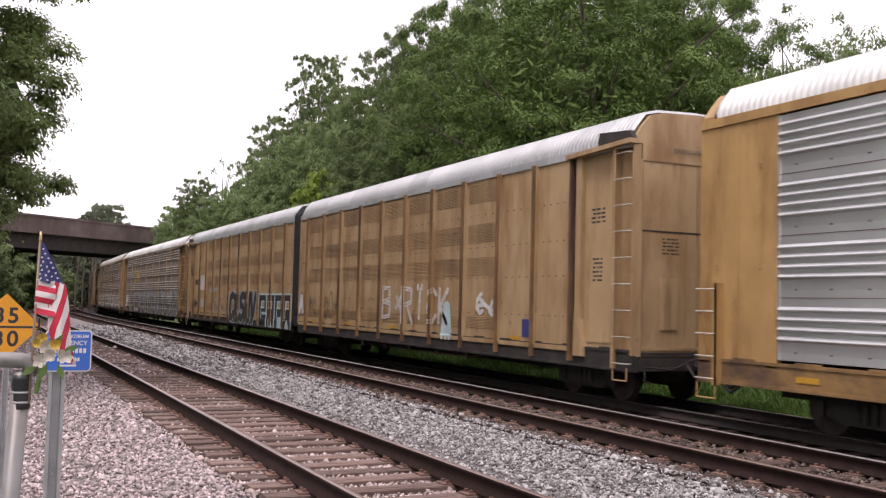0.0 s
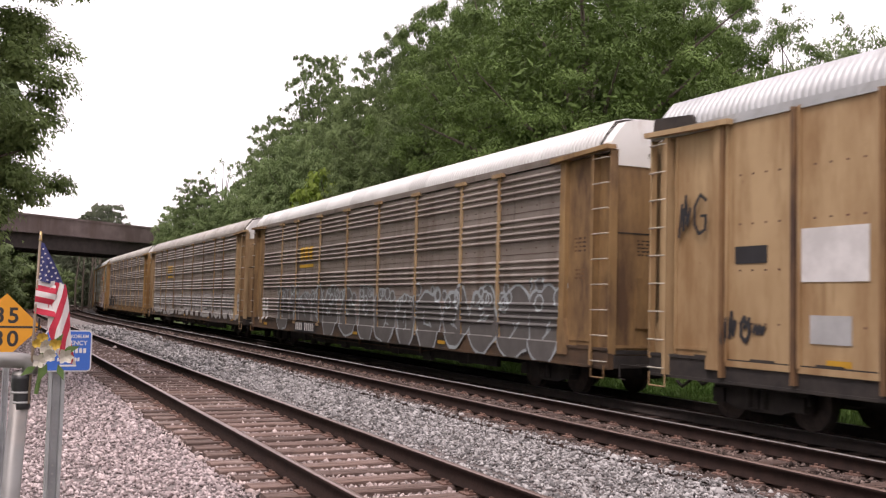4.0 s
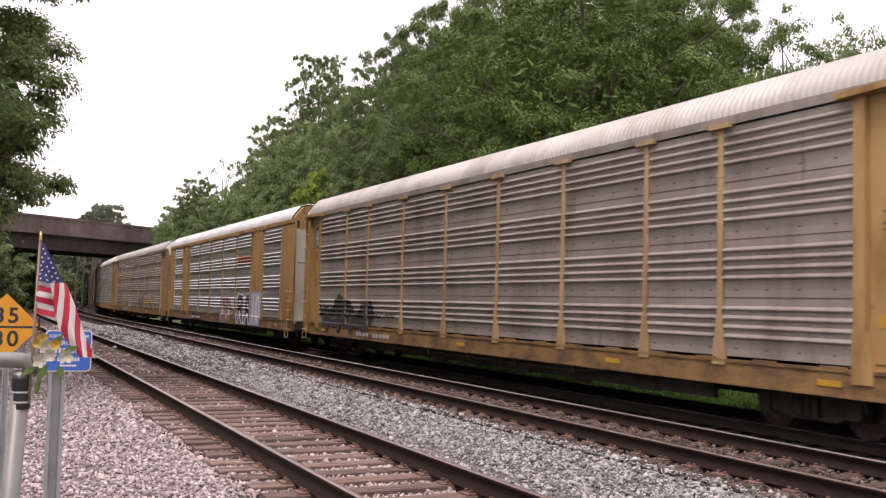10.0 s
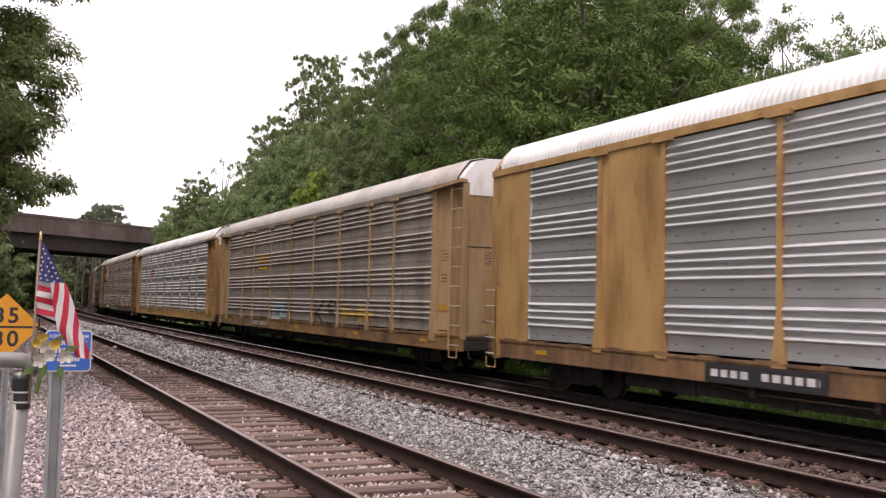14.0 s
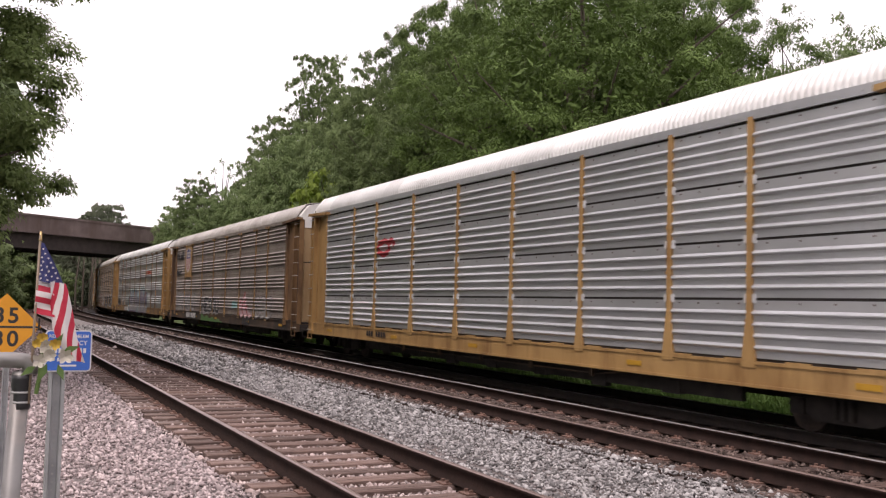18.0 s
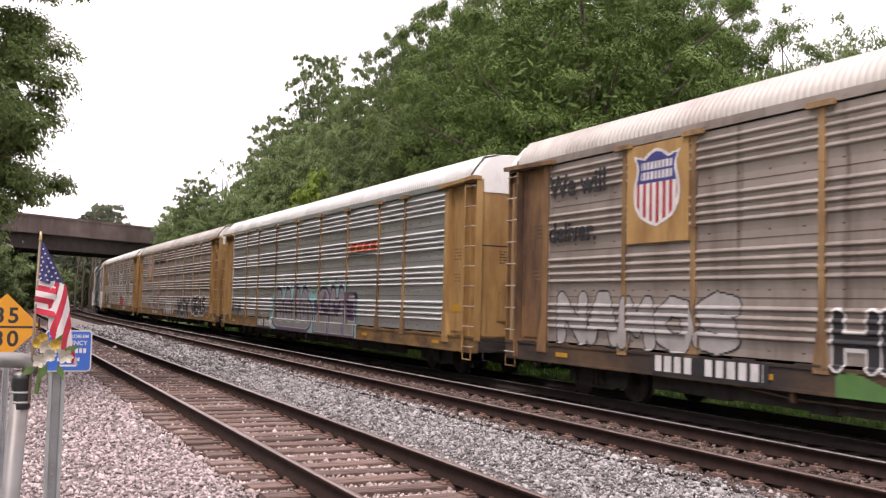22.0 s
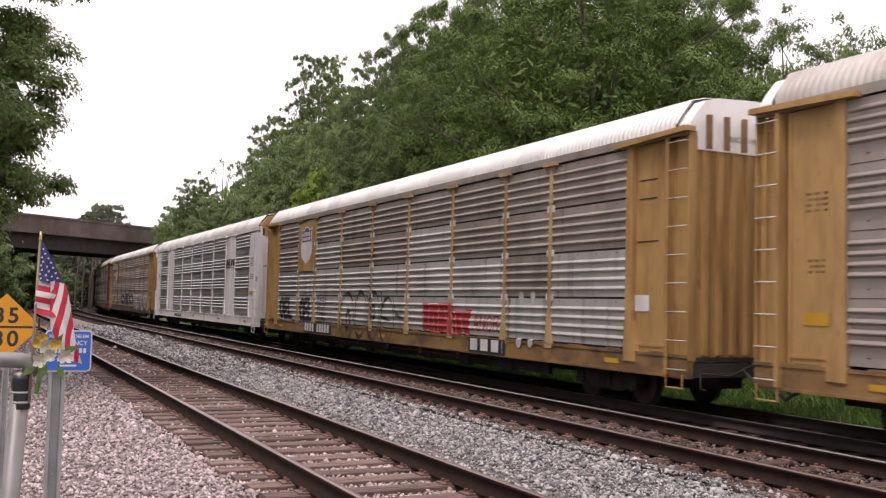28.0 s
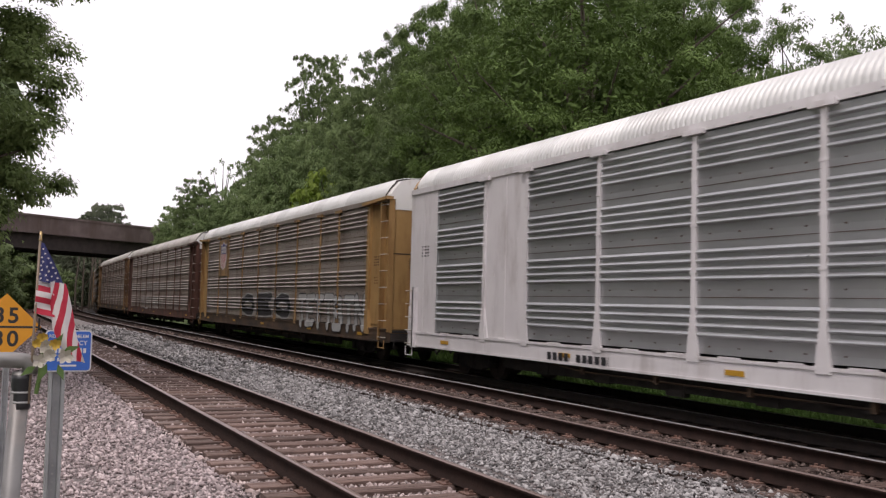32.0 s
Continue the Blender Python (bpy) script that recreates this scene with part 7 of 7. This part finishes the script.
# pipe stand
ps = thing("pipe_stand", (-2.855, 3.0, 0), "dull steel pipe stand with black tape round its upright", "stand")
gq = Geo()
gq.tube([(-0.55, 0, 1.440), (-0.02, 0, 1.440), (0.012, 0, 1.437), (0.024, 0, 1.42), (0.026, 0, 1.40)], 0.0225, 14)
put("rail", gq.mesh("rail", M_PIPE, smooth=True), ps)
gq = Geo()
gq.tube([(-0.070, 0.002, -0.5), (0.004, 0.002, 1.405)], 0.0252, 16)
put("upright", gq.mesh("upright", M_PIPE, smooth=True), ps)
gq = Geo()
gq.tube([(0.004, 0.002, 1.302), (0.004, 0.002, 1.312), (0.004, 0.002, 1.385), (0.004, 0.002, 1.398)], [0.0262, 0.0270, 0.0268, 0.0262], 16)
put("tape", gq.mesh("tape", M_TAPE, smooth=True), ps, label="wrapped black tape")
gq = Geo()
for z in (1.318, 1.346):
    gq.tube([(0.004, 0.002, z), (0.004, 0.002, z + 0.006)], 0.0275, 16)
put("tape_edge", gq.mesh("tape_edge", P_GREY, smooth=True), ps, label="pale worn edge of the tape")
gq = Geo()
gq.tube([(-0.30, 0.02, -0.5), (-0.30, 0.02, 1.42)], 0.02, 10)
put("upright", gq.mesh("upright", M_PIPE, smooth=True), ps)


# hand flag
fl = thing("hand_flag", (-2.827, 2.985, 1.436), "small stars and stripes cloth flag on a wooden stick", "flag")
gq = Geo()
gq.tube([(-0.004, 0, -0.12), (0.0, 0, 0.0), (0.007, 0, 0.362)], 0.0037, 8)
put("stick", gq.mesh("stick", M_WOODP, smooth=True), fl)
gq = Geo()
gq.tube([(0.007, 0, 0.345), (0.007, 0, 0.349), (0.0072, 0, 0.351), (0.0073, 0, 0.372)], [0.0046, 0.0046, 0.0038, 0.0034], 8)
put("finial", gq.mesh("finial", M_GOLDP, smooth=True), fl, label="small gilt tip")


def cloth_strip(left, right, depth, n, mats):
    """Cloth between two edges, in bands from edge to edge; each band has its own colour, the folds bow to and fro."""
    gq = Geo()
    rows = 14
    for b in range(n):
        gq.m = mats[b]
        for i in range(rows):
            def at(u, t):
                a, c = Vector(left(t)), Vector(right(t))
                p = a.lerp(c, u)
                return (p.x, depth * math.sin(u * 9.0 + 2.0 * t) * (0.4 + t) - 0.004, p.y)
            u0, u1 = b / n, (b + 1) / n
            for k in range(3):
                ua, ub = u0 + (u1 - u0) * k / 3, u0 + (u1 - u0) * (k + 1) / 3
                t0, t1 = i / rows, (i + 1) / rows
                gq.face([at(ua, t0), at(ub, t0), at(ub, t1), at(ua, t1)])
    return gq


def line_of(*pts):
    def f(t):
        q = t * (len(pts) - 1)
        i = min(int(q), len(pts) - 2)
        return tuple(a + (b - a) * (q - i) for a, b in zip(pts[i], pts[i + 1]))
    return f


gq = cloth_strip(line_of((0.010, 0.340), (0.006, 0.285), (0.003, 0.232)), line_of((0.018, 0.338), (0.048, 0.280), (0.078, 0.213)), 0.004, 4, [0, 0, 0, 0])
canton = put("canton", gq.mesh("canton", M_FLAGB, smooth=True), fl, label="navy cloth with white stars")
gq = Geo()
for i in range(8):
    t = 0.16 + i * 0.11
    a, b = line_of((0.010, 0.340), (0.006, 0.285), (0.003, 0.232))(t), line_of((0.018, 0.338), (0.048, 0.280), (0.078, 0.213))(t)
    k = 1 + i // 2
    for j in range(k):
        u = (j + (0.5 if i % 2 else 0.35)) / k
        x, z = a[0] + (b[0] - a[0]) * u, a[1] + (b[1] - a[1]) * u
        gq.prism([(x + (0.0042 if q % 2 else 0.0017) * math.sin(q * math.pi / 5), z + (0.0042 if q % 2 else 0.0017) * math.cos(q * math.pi / 5)) for q in range(10)], "y", -0.0105, -0.0095)
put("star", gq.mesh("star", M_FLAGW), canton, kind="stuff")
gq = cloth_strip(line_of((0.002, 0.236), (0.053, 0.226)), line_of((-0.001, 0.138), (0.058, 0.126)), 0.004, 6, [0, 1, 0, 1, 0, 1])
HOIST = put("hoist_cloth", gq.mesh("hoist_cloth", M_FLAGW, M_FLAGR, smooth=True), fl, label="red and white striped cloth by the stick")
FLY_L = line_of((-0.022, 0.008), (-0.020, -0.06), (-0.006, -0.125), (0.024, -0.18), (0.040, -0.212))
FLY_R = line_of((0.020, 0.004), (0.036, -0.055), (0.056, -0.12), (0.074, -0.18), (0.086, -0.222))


def twisted_cloth(left, right, depth, across, along, rows=44):
    """A hanging corner of striped cloth, its stripes running slantwise over the folds."""
    gq = Geo()

    def at(u, t):
        a, c = Vector(left(t)), Vector(right(t))
        p = a.lerp(c, u)
        return (p.x + 0.003 * math.sin(t * 7), depth * math.sin(u * 6.5 + 3.0 * t) * (0.5 + t) - 0.004, p.y)
    for i in range(rows):
        t0, t1 = i / rows, (i + 1) / rows
        for k in range(int(across + along) + 1):
            gq.m = k % 2
            lo = [min(1, max(0, (k - along * t) / across)) for t in (t0, t1)]
            hi = [min(1, max(0, (k + 1 - along * t) / across)) for t in (t0, t1)]
            if hi[0] - lo[0] < 1e-4 and hi[1] - lo[1] < 1e-4:
                continue
            for q in range(3):
                f = lambda n, w: lo[n] + (hi[n] - lo[n]) * w / 3
                gq.face([at(f(0, q), t0), at(f(0, q + 1), t0), at(f(1, q + 1), t1), at(f(1, q), t1)])
    return gq


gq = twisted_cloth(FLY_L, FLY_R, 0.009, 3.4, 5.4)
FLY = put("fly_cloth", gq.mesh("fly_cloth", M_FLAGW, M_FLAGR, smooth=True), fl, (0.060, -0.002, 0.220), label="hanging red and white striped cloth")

# bouquet tied to the stand
bq = thing("bouquet", (-2.800, 2.975, 1.445), "faded cream and yellow cloth flowers tied to the stand", "flowers")


def flower(parent, at, r, mat, n, tilt, seed, label):
    rr = random.Random(seed)
    gq = Geo()
    for i in range(n):
        a = 2 * math.pi * i / n + rr.uniform(-0.2, 0.2)
        d = Vector((math.cos(a), -0.45 - tilt * rr.random(), math.sin(a))).normalized()
        s = Vector((-math.sin(a), 0, math.cos(a)))
        o = Vector((0, 0, 0))
        w = r * 0.32
        m1, m2, tip = o + d * r * 0.45, o + d * r * 0.8 + Vector((0, -0.1 * r, 0)), o + d * r * 1.05
        gq.face([o, m1 - s * w, m2 - s * w * 0.8, tip, m2 + s * w * 0.8, m1 + s * w])
    return put("flower", gq.mesh("flower", mat), parent, at, label=label)


for i, (x, z, r, m, n, lab) in enumerate(((-0.004, 0.058, 0.020, M_PETALY, 9, "yellow cloth flower"), (0.004, 0.035, 0.024, M_PETALW, 8, "cream cloth flower"), (0.030, 0.042, 0.020, M_PETALY, 8, "yellow cloth flower"), (0.058, 0.008, 0.026, M_PETALW, 6, "white cloth lily"), (-0.012, -0.004, 0.024, M_PETALW, 5, "cream cloth lily"), (0.016, 0.012, 0.022, M_PETALW, 9, "cream cloth flower"), (-0.020, 0.045, 0.016, M_PETALY, 7, "yellow cloth flower"))):
    flower(bq, (x, -0.015 - 0.004 * i, z), r, m, n, 0.4, i, lab)
for i, (x, z, a) in enumerate(((0.012, -0.012, 250), (0.040, -0.014, 290), (-0.016, -0.018, 215), (0.026, 0.03, 60), (0.05, 0.02, 20))):
    gq = Geo()
    d = Vector((math.cos(radians(a)), -0.3, math.sin(radians(a))))
    s = Vector((-d.z, 0, d.x)) * 0.010
    gq.face([(0, 0, 0), tuple(d * 0.022 + s), tuple(d * 0.05), tuple(d * 0.022 - s)])
    put("leaf", gq.mesh("leaf", M_STEM), bq, (x, -0.012, z), label="green cloth leaf")
gq = Geo()
gq.tube([(0, 0, 0.03), (-0.005, 0.006, -0.05), (-0.012, 0.01, -0.10)], 0.006, 6)
put("stem", gq.mesh("stem", M_STEM), bq)


# ---- movement ----
def travelled(t):
    """How far the train has gone by t seconds."""
    return 10.8524 * t + 0.464 * ((t - 16) / 16) ** 2


MIDDLE = {0: -0.19, 1: 25.67, 2: 47.46}
for k in range(3, 19):
    MIDDLE[k] = 87.16 - 4 * 28.671 + 28.671 * k + 14.30
NUDGE = {4: 0.01, 5: -0.05, 6: -0.04, 8: 0.02, 10: 0.09, 12: 0.09, 13: -0.11}


def car_pose(k, t):
    s = MIDDLE[k] + NUDGE.get(k, 0.0) - travelled(t)
    reach = (AHALF if k in (1, 2) else HALF) - 3.0
    xa, ya, _ = on_line(s - reach, TRACKS[2])
    xb, yb, _ = on_line(s + reach, TRACKS[2])
    return pose((xa + xb) / 2, (ya + yb) / 2, 0, 0, 0, -math.degrees(math.atan2(xb - xa, yb - ya)))


def motions():
    for k, car in CARS.items():
        walk(car, [(t, car_pose(k, t)) for t in [0.5 * i for i in range(65)]])
    number = {car: k for k, car in CARS.items()}
    for car, ws in WHEELSETS:
        k = number[car]
        at = ws.location.copy()
        turn = lambda t: pose(*at, math.degrees(travelled(t) / 0.42), 0, 0)
        # turned while the car is within sight of the open stretch
        a = max(0.0, (MIDDLE[k] - 75) / 10.85)
        b = min(32.0, (MIDDLE[k] + 22) / 10.85)
        if b <= a:
            continue
        times = [a + i / 30 for i in range(int((b - a) * 30) + 1)]
        times = [round(t * 30) / 30 for t in times if round(t * 30) / 30 <= 32.0]
        rows = [(t, turn(t)) for t in times]
        if times[0] > 0:
            rows.insert(0, (0.0, turn(times[0])))
        if times[-1] < 32.0:
            rows.append((32.0, turn(times[-1])))
        walk(ws, rows)
    sway = ((0, 7), (2, 6), (3.5, 7), (5.5, 7), (6.5, 8), (7.5, 7), (8, 12), (8.5, 10), (9, 17), (9.5, 21), (10, 21), (11, 18), (12, 19), (13, 20), (14, 19), (14.5, 21), (16.5, 21), (17, 20), (17.5, 15), (18, 13), (18.5, 10), (19, 9), (20, 8), (21, 8), (22, 8), (23, 9), (25, 8), (28, 11), (30, 12), (32, 13))
    walk(FLY, [(t, pose(0.060, -0.002, 0.220, 0, 14.4 - a, 0)) for t, a in sway])
    walk(HOIST, [(t, pose(0, 0, 0, 0, 0, (a - 7) * 1.6)) for t, a in sway])


motions()
